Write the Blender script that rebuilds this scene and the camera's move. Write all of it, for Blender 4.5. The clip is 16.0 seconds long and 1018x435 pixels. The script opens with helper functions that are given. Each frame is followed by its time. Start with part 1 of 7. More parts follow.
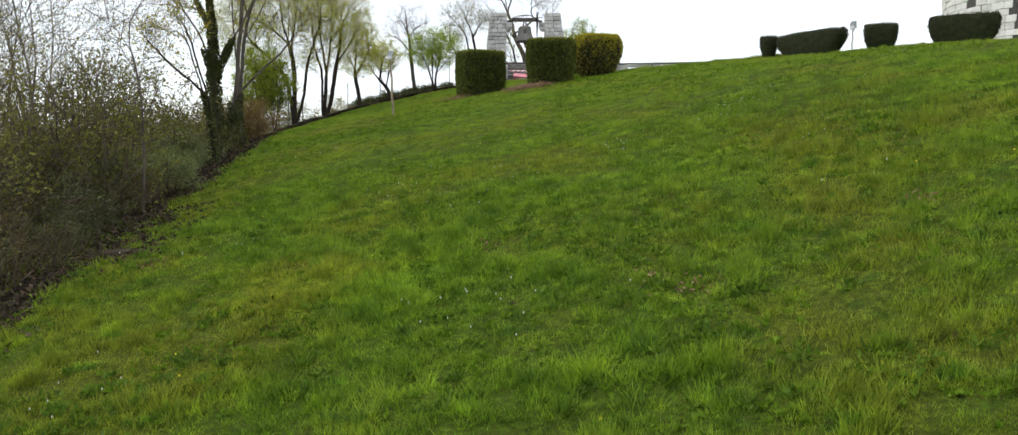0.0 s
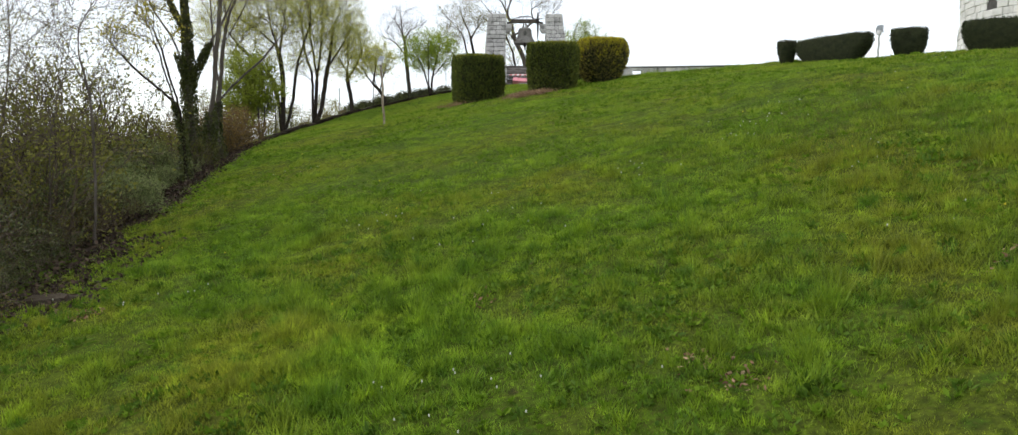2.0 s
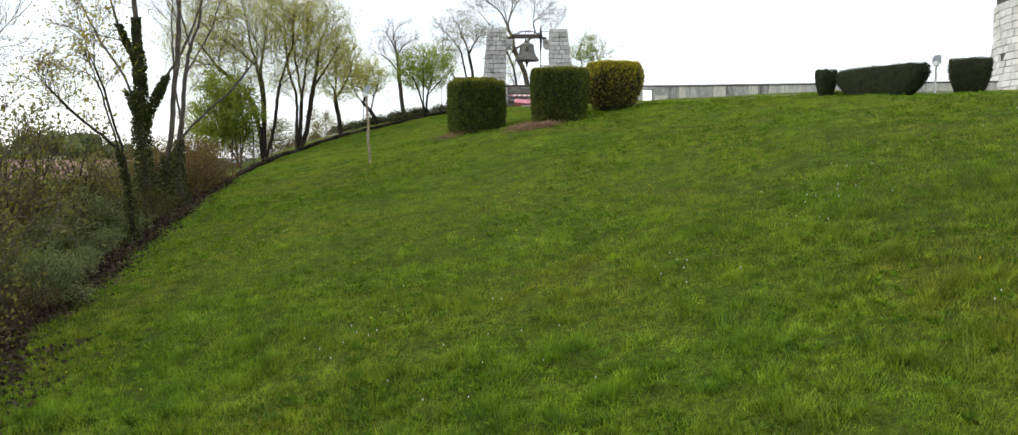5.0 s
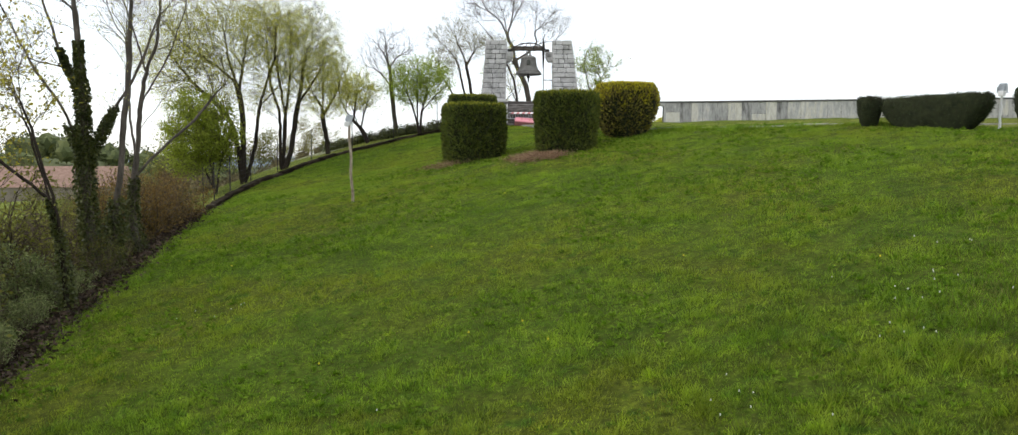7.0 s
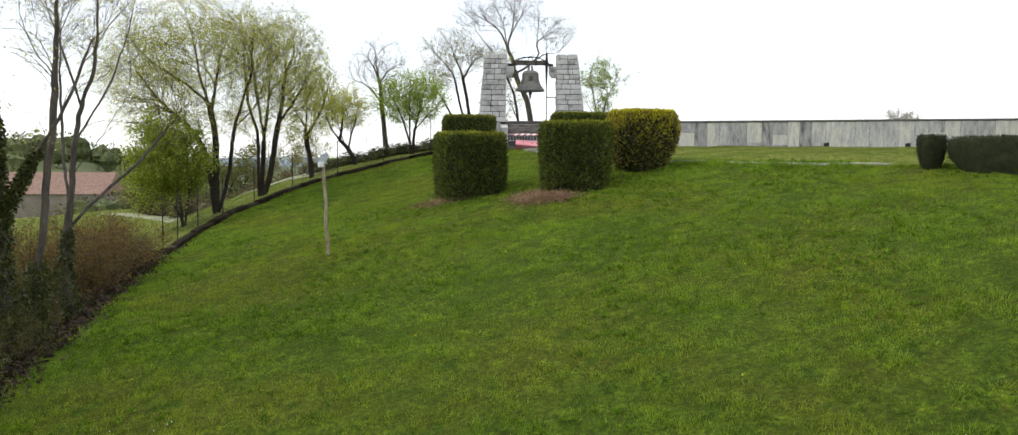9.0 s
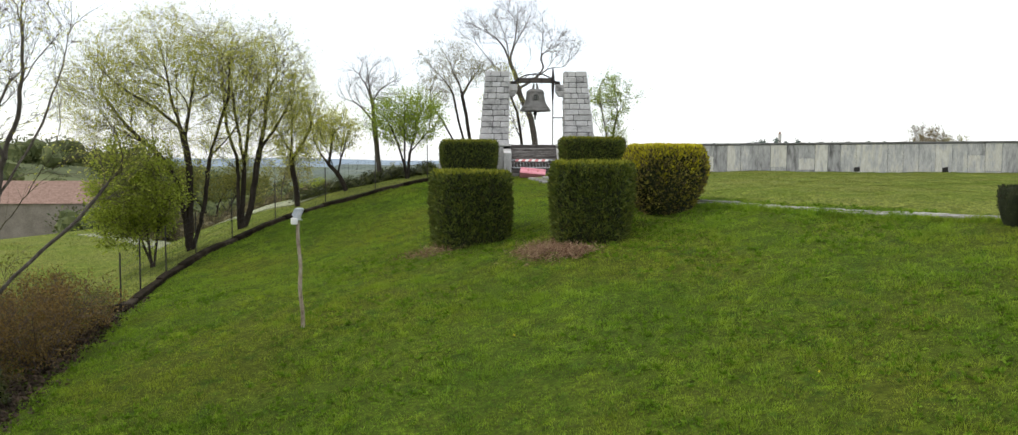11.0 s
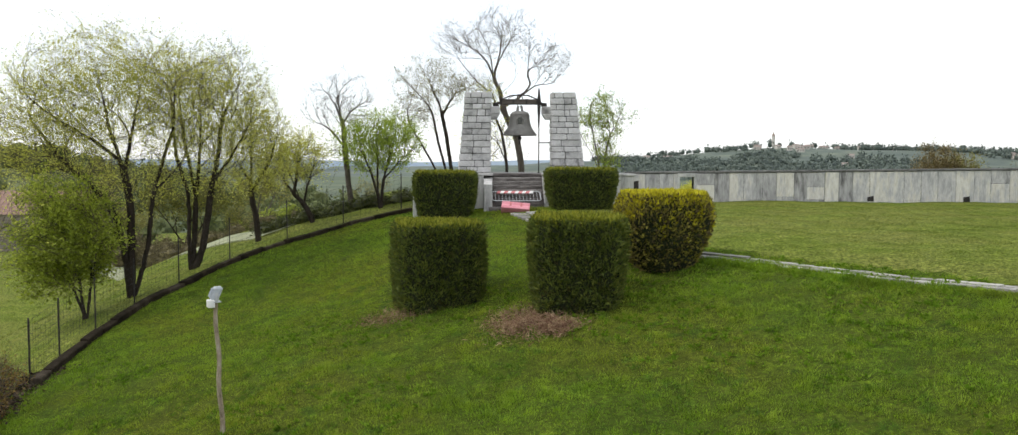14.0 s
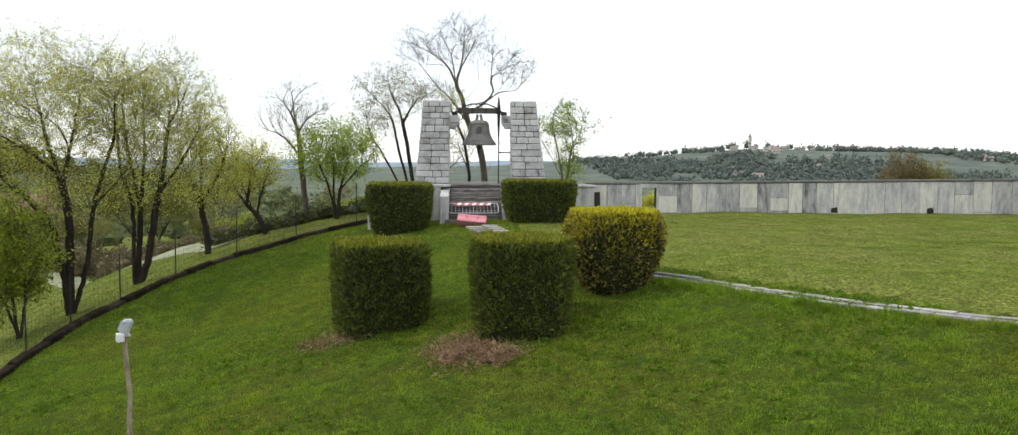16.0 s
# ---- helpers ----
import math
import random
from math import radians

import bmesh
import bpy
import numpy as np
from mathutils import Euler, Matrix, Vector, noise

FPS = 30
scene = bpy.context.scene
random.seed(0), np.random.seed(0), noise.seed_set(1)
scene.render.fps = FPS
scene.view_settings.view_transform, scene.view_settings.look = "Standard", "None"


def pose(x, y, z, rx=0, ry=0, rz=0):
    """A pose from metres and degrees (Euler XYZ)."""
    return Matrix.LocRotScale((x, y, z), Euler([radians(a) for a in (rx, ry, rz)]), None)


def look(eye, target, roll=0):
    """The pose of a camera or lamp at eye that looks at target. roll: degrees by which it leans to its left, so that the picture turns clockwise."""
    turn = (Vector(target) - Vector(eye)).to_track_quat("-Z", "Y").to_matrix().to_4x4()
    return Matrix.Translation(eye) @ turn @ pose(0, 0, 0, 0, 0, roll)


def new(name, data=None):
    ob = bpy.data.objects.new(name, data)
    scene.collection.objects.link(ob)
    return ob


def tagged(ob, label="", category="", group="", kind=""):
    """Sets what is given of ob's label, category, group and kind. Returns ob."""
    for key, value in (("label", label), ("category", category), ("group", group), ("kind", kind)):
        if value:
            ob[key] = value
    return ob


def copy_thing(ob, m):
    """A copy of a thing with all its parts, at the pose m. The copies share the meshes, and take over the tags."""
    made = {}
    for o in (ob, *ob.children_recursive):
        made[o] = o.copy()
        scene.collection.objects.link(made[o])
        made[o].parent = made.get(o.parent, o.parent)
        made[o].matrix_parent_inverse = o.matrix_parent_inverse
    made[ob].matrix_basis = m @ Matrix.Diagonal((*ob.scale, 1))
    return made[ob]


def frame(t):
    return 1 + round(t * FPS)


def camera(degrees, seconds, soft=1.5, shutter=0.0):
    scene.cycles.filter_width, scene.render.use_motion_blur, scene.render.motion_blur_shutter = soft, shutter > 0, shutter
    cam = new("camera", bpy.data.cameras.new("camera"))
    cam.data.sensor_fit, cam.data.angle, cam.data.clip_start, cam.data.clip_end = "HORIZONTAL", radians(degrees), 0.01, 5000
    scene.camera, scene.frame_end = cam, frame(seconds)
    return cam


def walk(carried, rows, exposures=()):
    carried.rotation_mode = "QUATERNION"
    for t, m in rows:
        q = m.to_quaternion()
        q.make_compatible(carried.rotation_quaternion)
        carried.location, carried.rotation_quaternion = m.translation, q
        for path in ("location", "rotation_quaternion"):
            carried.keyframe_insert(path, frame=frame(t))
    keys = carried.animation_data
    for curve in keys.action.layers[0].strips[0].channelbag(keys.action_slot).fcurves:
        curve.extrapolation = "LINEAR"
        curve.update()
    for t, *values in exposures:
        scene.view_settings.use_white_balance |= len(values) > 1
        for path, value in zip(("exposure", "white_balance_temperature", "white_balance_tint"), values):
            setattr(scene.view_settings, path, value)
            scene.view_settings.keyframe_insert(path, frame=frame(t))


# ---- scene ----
cam = camera(60.9, 16.0, 1.3)
METRES, EYE, TILT, LEAN, TURN = 25.0, 4.2, -14.0, -5.85, 0.0
ROWS = [
    (0.0, 0.0, 0.0, 0.0, 1.08, 10.42, 5.88),
    (0.5, 0.0005, 0.0222, 0.0092, 1.07, 10.4, 5.86),
    (1.0, 0.0016, 0.0472, 0.0209, 1.05, 10.38, 5.83),
    (1.5, 0.0025, 0.0702, 0.0335, 1.03, 10.36, 5.82),
    (2.0, 0.0034, 0.0957, 0.0479, 1.02, 10.35, 5.82),
    (2.5, 0.0039, 0.1188, 0.0629, 0.99, 10.36, 5.79),
    (3.0, 0.0039, 0.1435, 0.08, 0.98, 10.36, 5.8),
    (3.5, 0.0038, 0.1657, 0.0957, 0.97, 10.35, 5.8),
    (4.0, 0.0042, 0.1915, 0.114, 0.96, 10.35, 5.8),
    (6.5, 0.0079, 0.3457, 0.215, 0.81, 10.35, 5.74),
    (7.0, 0.0083, 0.3829, 0.2374, 0.79, 10.35, 5.73),
    (7.5, 0.0091, 0.4179, 0.2587, 0.75, 10.36, 5.69),
    (8.0, 0.0107, 0.4554, 0.2822, 0.71, 10.35, 5.66),
    (8.5, 0.0117, 0.4904, 0.3041, 0.67, 10.32, 5.62),
    (9.0, 0.0117, 0.5298, 0.3276, 0.63, 10.33, 5.56),
    (11.5, 0.0114, 0.6932, 0.4347, 0.59, 10.33, 5.64),
    (12.0, 0.0124, 0.722, 0.4535, 0.58, 10.34, 5.64),
    (12.5, 0.0158, 0.7452, 0.4681, 0.58, 10.36, 5.66),
    (13.0, 0.0223, 0.7666, 0.4802, 0.52, 10.36, 5.7),
    (13.5, 0.0303, 0.7835, 0.4896, 0.4, 10.37, 5.73),
    (14.0, 0.0396, 0.7977, 0.4982, 0.22, 10.36, 5.77),
    (14.5, 0.0482, 0.808, 0.5044, 0.0, 10.33, 5.83),
    (15.0, 0.0581, 0.8172, 0.5108, -0.3, 10.31, 5.87),
    (15.5, 0.0675, 0.8235, 0.5163, -0.65, 10.28, 5.93),
    (16.0, 0.0768, 0.8279, 0.5202, -1.18, 10.24, 6.01),
]
walk(cam, [(t, pose(0, 0, EYE, TILT, LEAN, TURN) @ pose(METRES * x, METRES * y, METRES * z, 90 + pitch, roll, yaw)) for t, x, y, z, yaw, pitch, roll in ROWS])

# ---------------------------------------------------------------- light
SUN_EL, SUN_AZ = radians(50), radians(-80)      # high behind thin cloud, on the left of the slope
world = bpy.data.worlds.new("overcast_sky")
scene.world = world
world.use_nodes = True
wn, wl = world.node_tree.nodes, world.node_tree.links
wn.clear()
w_out = wn.new("ShaderNodeOutputWorld")
w_add = wn.new("ShaderNodeAddShader")
w_sky = wn.new("ShaderNodeTexSky")
w_sky.sky_type, w_sky.sun_disc = "NISHITA", False
w_sky.sun_elevation, w_sky.sun_rotation = SUN_EL, SUN_AZ
w_b1 = wn.new("ShaderNodeBackground")
w_b1.inputs["Strength"].default_value = 0.05
wl.new(w_sky.outputs[0], w_b1.inputs["Color"])
w_b2 = wn.new("ShaderNodeBackground")
w_tc = wn.new("ShaderNodeTexCoord")
w_no = wn.new("ShaderNodeTexNoise")
w_no.inputs["Scale"].default_value, w_no.inputs["Detail"].default_value = 2.2, 4
w_rp = wn.new("ShaderNodeValToRGB")
w_rp.color_ramp.elements[0].position, w_rp.color_ramp.elements[1].position = 0.3, 0.7
w_rp.color_ramp.elements[0].color = (0.86, 0.89, 0.93, 1)
w_rp.color_ramp.elements[1].color = (1.0, 1.0, 1.0, 1)
wl.new(w_tc.outputs["Generated"], w_no.inputs["Vector"])
wl.new(w_no.outputs["Fac"], w_rp.inputs["Fac"])
wl.new(w_rp.outputs[0], w_b2.inputs["Color"])
w_b2.inputs["Strength"].default_value = 1.08
wl.new(w_b1.outputs[0], w_add.inputs[0])
wl.new(w_b2.outputs[0], w_add.inputs[1])
wl.new(w_add.outputs[0], w_out.inputs["Surface"])

sun = new("sun", bpy.data.lights.new("sun", "SUN"))
sun.data.energy, sun.data.angle, sun.data.color = 1.5, radians(14), (1.0, 0.96, 0.9)
sun.matrix_world = look((0, 0, 0), (-math.cos(SUN_EL) * math.sin(SUN_AZ), -math.cos(SUN_EL) * math.cos(SUN_AZ), -math.sin(SUN_EL)))


# ---------------------------------------------------------------- materials
def shade(name, ramp, scale=4.0, rough=0.85, bump=0.3, detail=6, metal=0.0, fine=0.0, island=0.0, piece=0.0, spec=0.3, translucent=0.0, stretch=None, bump_scale=None):
    """A procedural surface: noise through a colour ramp, a finer grain, a chance per island or per piece, and relief."""
    m = bpy.data.materials.new(name)
    m.use_nodes = True
    nt = m.node_tree
    n, l = nt.nodes, nt.links
    n.clear()
    out = n.new("ShaderNodeOutputMaterial")
    b = n.new("ShaderNodeBsdfPrincipled")
    b.inputs["Roughness"].default_value = rough
    b.inputs["Metallic"].default_value = metal
    b.inputs["Specular IOR Level"].default_value = spec
    tc = n.new("ShaderNodeTexCoord")
    mp = n.new("ShaderNodeMapping")
    l.new(tc.outputs["Object"], mp.inputs["Vector"])
    if stretch:
        mp.inputs["Scale"].default_value = stretch
    no = n.new("ShaderNodeTexNoise")
    no.inputs["Scale"].default_value, no.inputs["Detail"].default_value, no.inputs["Roughness"].default_value = scale, detail, 0.62
    l.new(mp.outputs[0], no.inputs["Vector"])
    fac = no.outputs["Fac"]
    if island or piece:
        if island:
            src = n.new("ShaderNodeNewGeometry").outputs["Random Per Island"]
        else:
            src = n.new("ShaderNodeObjectInfo").outputs["Random"]
        ma = n.new("ShaderNodeMath")
        ma.operation = "MULTIPLY_ADD"
        ma.inputs[1].default_value = island or piece
        ma.inputs[2].default_value = -0.5 * (island or piece)
        l.new(src, ma.inputs[0])
        ad = n.new("ShaderNodeMath")
        ad.operation = "ADD"
        l.new(fac, ad.inputs[0])
        l.new(ma.outputs[0], ad.inputs[1])
        fac = ad.outputs[0]
    cr = n.new("ShaderNodeValToRGB")
    el = cr.color_ramp.elements
    while len(el) < len(ramp):
        el.new(0.5)
    for e, (p, c) in zip(el, ramp):
        e.position, e.color = p, (*c, 1)
    l.new(fac, cr.inputs["Fac"])
    col = cr.outputs[0]
    n2 = n.new("ShaderNodeTexNoise")
    n2.inputs["Scale"].default_value, n2.inputs["Detail"].default_value = bump_scale or scale * 9, 5
    l.new(mp.outputs[0], n2.inputs["Vector"])
    if fine:
        mx = n.new("ShaderNodeMix")
        mx.data_type, mx.blend_type = "RGBA", "OVERLAY"
        mx.inputs["Factor"].default_value = fine
        l.new(col, mx.inputs["A"])
        l.new(n2.outputs["Fac"], mx.inputs["B"])
        col = mx.outputs["Result"]
    l.new(col, b.inputs["Base Color"])
    if bump:
        bu = n.new("ShaderNodeBump")
        bu.inputs["Strength"].default_value, bu.inputs["Distance"].default_value = bump, 0.03
        l.new(n2.outputs["Fac"], bu.inputs["Height"])
        l.new(bu.outputs[0], b.inputs["Normal"])
    if translucent:
        tr = n.new("ShaderNodeBsdfTranslucent")
        l.new(col, tr.inputs["Color"])
        ms = n.new("ShaderNodeMixShader")
        ms.inputs[0].default_value = translucent
        l.new(b.outputs[0], ms.inputs[1])
        l.new(tr.outputs[0], ms.inputs[2])
        l.new(ms.outputs[0], out.inputs["Surface"])
    else:
        l.new(b.outputs[0], out.inputs["Surface"])
    return m


M = {
    "stone": shade("pale_limestone", [(0.2, (0.2, 0.195, 0.19)), (0.36, (0.43, 0.42, 0.405)), (0.55, (0.56, 0.545, 0.53)), (0.78, (0.67, 0.655, 0.64))], 2.6, 0.9, 0.8, fine=0.5, piece=0.36),
    "tower": shade("white_limestone", [(0.25, (0.5, 0.49, 0.46)), (0.55, (0.68, 0.67, 0.64)), (0.8, (0.78, 0.77, 0.74))], 1.5, 0.9, 0.6, fine=0.4, piece=0.3),
    "mortar": shade("dark_grey_mortar", [(0.3, (0.05, 0.048, 0.045)), (0.7, (0.11, 0.105, 0.1))], 6, 0.95, 0.5, fine=0.4),
    "slab": shade("weathered_concrete_slab", [(0.2, (0.12, 0.117, 0.112)), (0.32, (0.33, 0.32, 0.315)), (0.44, (0.44, 0.43, 0.42)), (0.56, (0.55, 0.535, 0.52)), (0.68, (0.66, 0.625, 0.55)), (0.85, (0.74, 0.72, 0.68))], 1.9, 0.9, 0.3, fine=0.45, piece=0.42, stretch=(2.2, 2.2, 0.55), bump_scale=10),
    "coping": shade("dark_coping_stone", [(0.3, (0.1, 0.098, 0.095)), (0.7, (0.24, 0.235, 0.225))], 2.5, 0.92, 0.5, fine=0.5),
    "white_wall": shade("stained_white_plaster", [(0.3, (0.25, 0.245, 0.235)), (0.5, (0.5, 0.49, 0.47)), (0.75, (0.66, 0.65, 0.62))], 1.4, 0.9, 0.3, fine=0.4, stretch=(2, 2, 0.4)),
    "step": shade("blackened_stone_step", [(0.3, (0.05, 0.044, 0.04)), (0.5, (0.13, 0.115, 0.105)), (0.75, (0.34, 0.315, 0.29))], 3.5, 0.85, 0.5, fine=0.5, piece=0.2, stretch=(0.5, 1, 3)),
    "kerb": shade("pale_kerb_stone", [(0.3, (0.24, 0.23, 0.21)), (0.7, (0.46, 0.44, 0.4))], 3, 0.9, 0.5, fine=0.4, piece=0.35),
    "edge": shade("mossy_boundary_stone", [(0.3, (0.015, 0.012, 0.008)), (0.55, (0.036, 0.028, 0.019)), (0.8, (0.085, 0.07, 0.052))], 2.5, 0.95, 0.8, spec=0.05, fine=0.5, piece=0.3),
    "bronze": shade("dull_grey_bronze", [(0.3, (0.15, 0.145, 0.132)), (0.7, (0.26, 0.25, 0.23))], 3, 0.6, 0.15, metal=0.3, fine=0.3),
    "bronze_dark": shade("darker_bronze", [(0.3, (0.07, 0.072, 0.065)), (0.7, (0.14, 0.142, 0.13))], 6, 0.6, 0.3, metal=0.3, fine=0.3),
    "iron": shade("dark_painted_iron", [(0.3, (0.02, 0.019, 0.018)), (0.7, (0.055, 0.048, 0.042))], 8, 0.6, 0.2, metal=0.3, fine=0.3),
    "oak": shade("weathered_dark_oak", [(0.3, (0.05, 0.042, 0.036)), (0.7, (0.14, 0.12, 0.1))], 5, 0.85, 0.5, fine=0.4, stretch=(0.2, 2, 2)),
    "zinc": shade("galvanised_steel", [(0.3, (0.42, 0.43, 0.44)), (0.7, (0.6, 0.61, 0.62))], 9, 0.45, 0.1, metal=0.6),
    "pole": shade("peeling_wooden_pole", [(0.3, (0.12, 0.085, 0.055)), (0.5, (0.33, 0.265, 0.19)), (0.75, (0.52, 0.46, 0.37))], 5, 0.9, 0.6, fine=0.5, stretch=(3, 3, 0.7)),
    "lamp_grey": shade("grey_cast_housing", [(0.3, (0.32, 0.35, 0.37)), (0.7, (0.48, 0.51, 0.53))], 6, 0.5, 0.1),
    "lens": shade("floodlight_glass", [(0.3, (0.55, 0.58, 0.6)), (0.7, (0.65, 0.67, 0.69))], 6, 0.08, 0.0, spec=0.6),
    "white_paint": shade("white_paint", [(0.3, (0.72, 0.71, 0.69)), (0.7, (0.8, 0.79, 0.77))], 6, 0.5, 0.05),
    "red_paint": shade("faded_red_stripe", [(0.3, (0.5, 0.14, 0.14)), (0.7, (0.6, 0.22, 0.21))], 6, 0.4, 0.05),
    "pink": shade("sun_bleached_red_plastic", [(0.3, (0.64, 0.22, 0.26)), (0.7, (0.74, 0.33, 0.37))], 5, 0.5, 0.1, fine=0.2),
    "bark": shade("dark_bark", [(0.3, (0.02, 0.016, 0.013)), (0.6, (0.048, 0.038, 0.03)), (0.8, (0.095, 0.08, 0.065))], 4, 0.95, 0.8, fine=0.5, stretch=(2, 2, 0.5), spec=0.1),
    "bark_grey": shade("grey_bark", [(0.3, (0.06, 0.05, 0.042)), (0.6, (0.13, 0.11, 0.09)), (0.8, (0.22, 0.19, 0.16))], 4, 0.95, 0.8, fine=0.5, stretch=(2, 2, 0.5)),
    "young_twig": shade("young_olive_twig", [(0.3, (0.065, 0.055, 0.033)), (0.7, (0.15, 0.13, 0.075))], 3, 0.9, 0.0, island=0.5),
    "twig": shade("thicket_twigs", [(0.3, (0.05, 0.037, 0.028)), (0.7, (0.15, 0.115, 0.085))], 3, 0.95, 0.2, island=0.5),
    "leaf_spring": shade("fresh_yellow_green_leaf", [(0.2, (0.44, 0.45, 0.06)), (0.5, (0.6, 0.61, 0.1)), (0.8, (0.7, 0.68, 0.16))], 0.8, 0.6, 0, island=0.7, translucent=0.62),
    "leaf_yellow": shade("large_yellow_olive_leaf", [(0.2, (0.2, 0.17, 0.02)), (0.5, (0.36, 0.32, 0.035)), (0.8, (0.5, 0.46, 0.07))], 0.8, 0.6, 0, island=0.7, translucent=0.45),
    "leaf_bud": shade("brown_bud", [(0.2, (0.12, 0.085, 0.04)), (0.5, (0.2, 0.15, 0.06)), (0.8, (0.28, 0.22, 0.09))], 0.8, 0.7, 0, island=0.6, translucent=0.3),
    "leaf_bright": shade("bright_green_leaf", [(0.2, (0.2, 0.29, 0.025)), (0.5, (0.32, 0.43, 0.04)), (0.8, (0.44, 0.54, 0.07))], 0.8, 0.6, 0, island=0.7, translucent=0.55),
    "leaf_orange": shade("rusty_orange_leaf", [(0.2, (0.1, 0.062, 0.02)), (0.5, (0.18, 0.115, 0.03)), (0.8, (0.27, 0.185, 0.05))], 0.7, 0.75, 0, island=0.5, translucent=0.3),
    "leaf_sapling": shade("olive_green_sapling_leaf", [(0.2, (0.15, 0.19, 0.018)), (0.5, (0.27, 0.33, 0.03)), (0.8, (0.4, 0.46, 0.06))], 0.8, 0.6, 0, island=0.7, translucent=0.45),
    "leaf_shrub": shade("shrub_leaf", [(0.2, (0.1, 0.105, 0.02)), (0.5, (0.17, 0.172, 0.032)), (0.8, (0.26, 0.25, 0.05))], 0.7, 0.75, 0, island=0.45, translucent=0.35),
    "leaf_rust": shade("rusty_bramble_leaf", [(0.2, (0.08, 0.062, 0.02)), (0.5, (0.14, 0.108, 0.03)), (0.8, (0.2, 0.165, 0.045))], 0.7, 0.8, 0, island=0.45, translucent=0.3),
    "leaf_sage": shade("grey_green_leaf", [(0.2, (0.11, 0.14, 0.045)), (0.5, (0.2, 0.245, 0.085)), (0.8, (0.3, 0.34, 0.13))], 0.7, 0.65, 0, island=0.7, translucent=0.3),
    "leaf_ivy": shade("ivy_leaf", [(0.2, (0.03, 0.04, 0.01)), (0.5, (0.065, 0.08, 0.018)), (0.8, (0.12, 0.13, 0.035))], 1.5, 0.45, 0, island=0.7, translucent=0.15),
    "leaf_olive": shade("bronze_green_bud", [(0.2, (0.15, 0.14, 0.033)), (0.5, (0.25, 0.235, 0.058)), (0.8, (0.36, 0.335, 0.1))], 0.8, 0.65, 0, island=0.7, translucent=0.4),
    # near-black colour stands in for the shade inside the hedges
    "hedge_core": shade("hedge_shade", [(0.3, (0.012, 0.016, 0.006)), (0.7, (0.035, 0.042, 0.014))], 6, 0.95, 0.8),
    "hedge_leaf": shade("cypress_spray", [(0.15, (0.09, 0.066, 0.02)), (0.35, (0.07, 0.098, 0.016)), (0.6, (0.12, 0.15, 0.022)), (0.9, (0.24, 0.25, 0.045))], 5.0, 0.7, 0, island=0.5, translucent=0.2),
    "hedge_top": shade("cypress_new_growth", [(0.2, (0.1, 0.12, 0.008)), (0.5, (0.2, 0.22, 0.015)), (0.8, (0.32, 0.31, 0.03))], 1.6, 0.7, 0, island=0.7, translucent=0.25),
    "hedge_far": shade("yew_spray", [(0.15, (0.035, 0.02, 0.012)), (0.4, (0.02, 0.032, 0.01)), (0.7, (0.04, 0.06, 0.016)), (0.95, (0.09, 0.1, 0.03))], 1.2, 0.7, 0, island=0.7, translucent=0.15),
    "gold": shade("golden_new_shoot", [(0.2, (0.3, 0.27, 0.012)), (0.5, (0.52, 0.47, 0.018)), (0.8, (0.68, 0.61, 0.04))], 3.0, 0.6, 0, island=0.6, translucent=0.3),
    "gold_old": shade("golden_shrub_leaf", [(0.2, (0.12, 0.09, 0.045)), (0.5, (0.21, 0.18, 0.042)), (0.8, (0.36, 0.32, 0.05))], 4.5, 0.65, 0, island=0.8, translucent=0.25),
    "dead": shade("dead_grass", [(0.2, (0.13, 0.065, 0.04)), (0.5, (0.26, 0.15, 0.09)), (0.8, (0.4, 0.29, 0.17))], 2, 0.9, 0, island=0.7),
    "petal": shade("white_petal", [(0.3, (0.5, 0.5, 0.44)), (0.7, (0.62, 0.62, 0.55))], 3, 0.7, 0),
    "yellow": shade("yellow_petal", [(0.3, (0.6, 0.48, 0.02)), (0.7, (0.72, 0.6, 0.04))], 3, 0.7, 0),
    # roof brown greyed, distance haze put into the colour
    "far_roof": shade("hazy_brown_roof", [(0.3, (0.24, 0.19, 0.165)), (0.7, (0.34, 0.28, 0.245))], 2, 0.9, 0.0),
    "roof": shade("terracotta_roof", [(0.3, (0.2, 0.12, 0.09)), (0.7, (0.33, 0.22, 0.17))], 2, 0.9, 0.4, fine=0.3),
    "render_wall": shade("pale_house_plaster", [(0.3, (0.45, 0.42, 0.37)), (0.7, (0.62, 0.58, 0.52))], 1.5, 0.9, 0.2, piece=0.3),
    "tan_wall": shade("greyish_tan_plaster", [(0.3, (0.2, 0.17, 0.14)), (0.7, (0.3, 0.26, 0.22))], 0.5, 0.9, 0.2, fine=0.3),
    "glass": shade("dark_window", [(0.3, (0.02, 0.022, 0.025)), (0.7, (0.04, 0.042, 0.046))], 3, 0.15, 0, spec=0.5),
    # woodland green greyed and blued to carry the haze
    "far_tree": shade("hazy_far_woodland", [(0.2, (0.075, 0.095, 0.085)), (0.5, (0.1, 0.125, 0.105)), (0.8, (0.14, 0.165, 0.13))], 0.02, 0.9, 0, island=0.6),
    "gravel": shade("pale_grassy_track", [(0.3, (0.2, 0.22, 0.11)), (0.7, (0.33, 0.34, 0.22))], 1.2, 0.95, 0.4, fine=0.4),
}


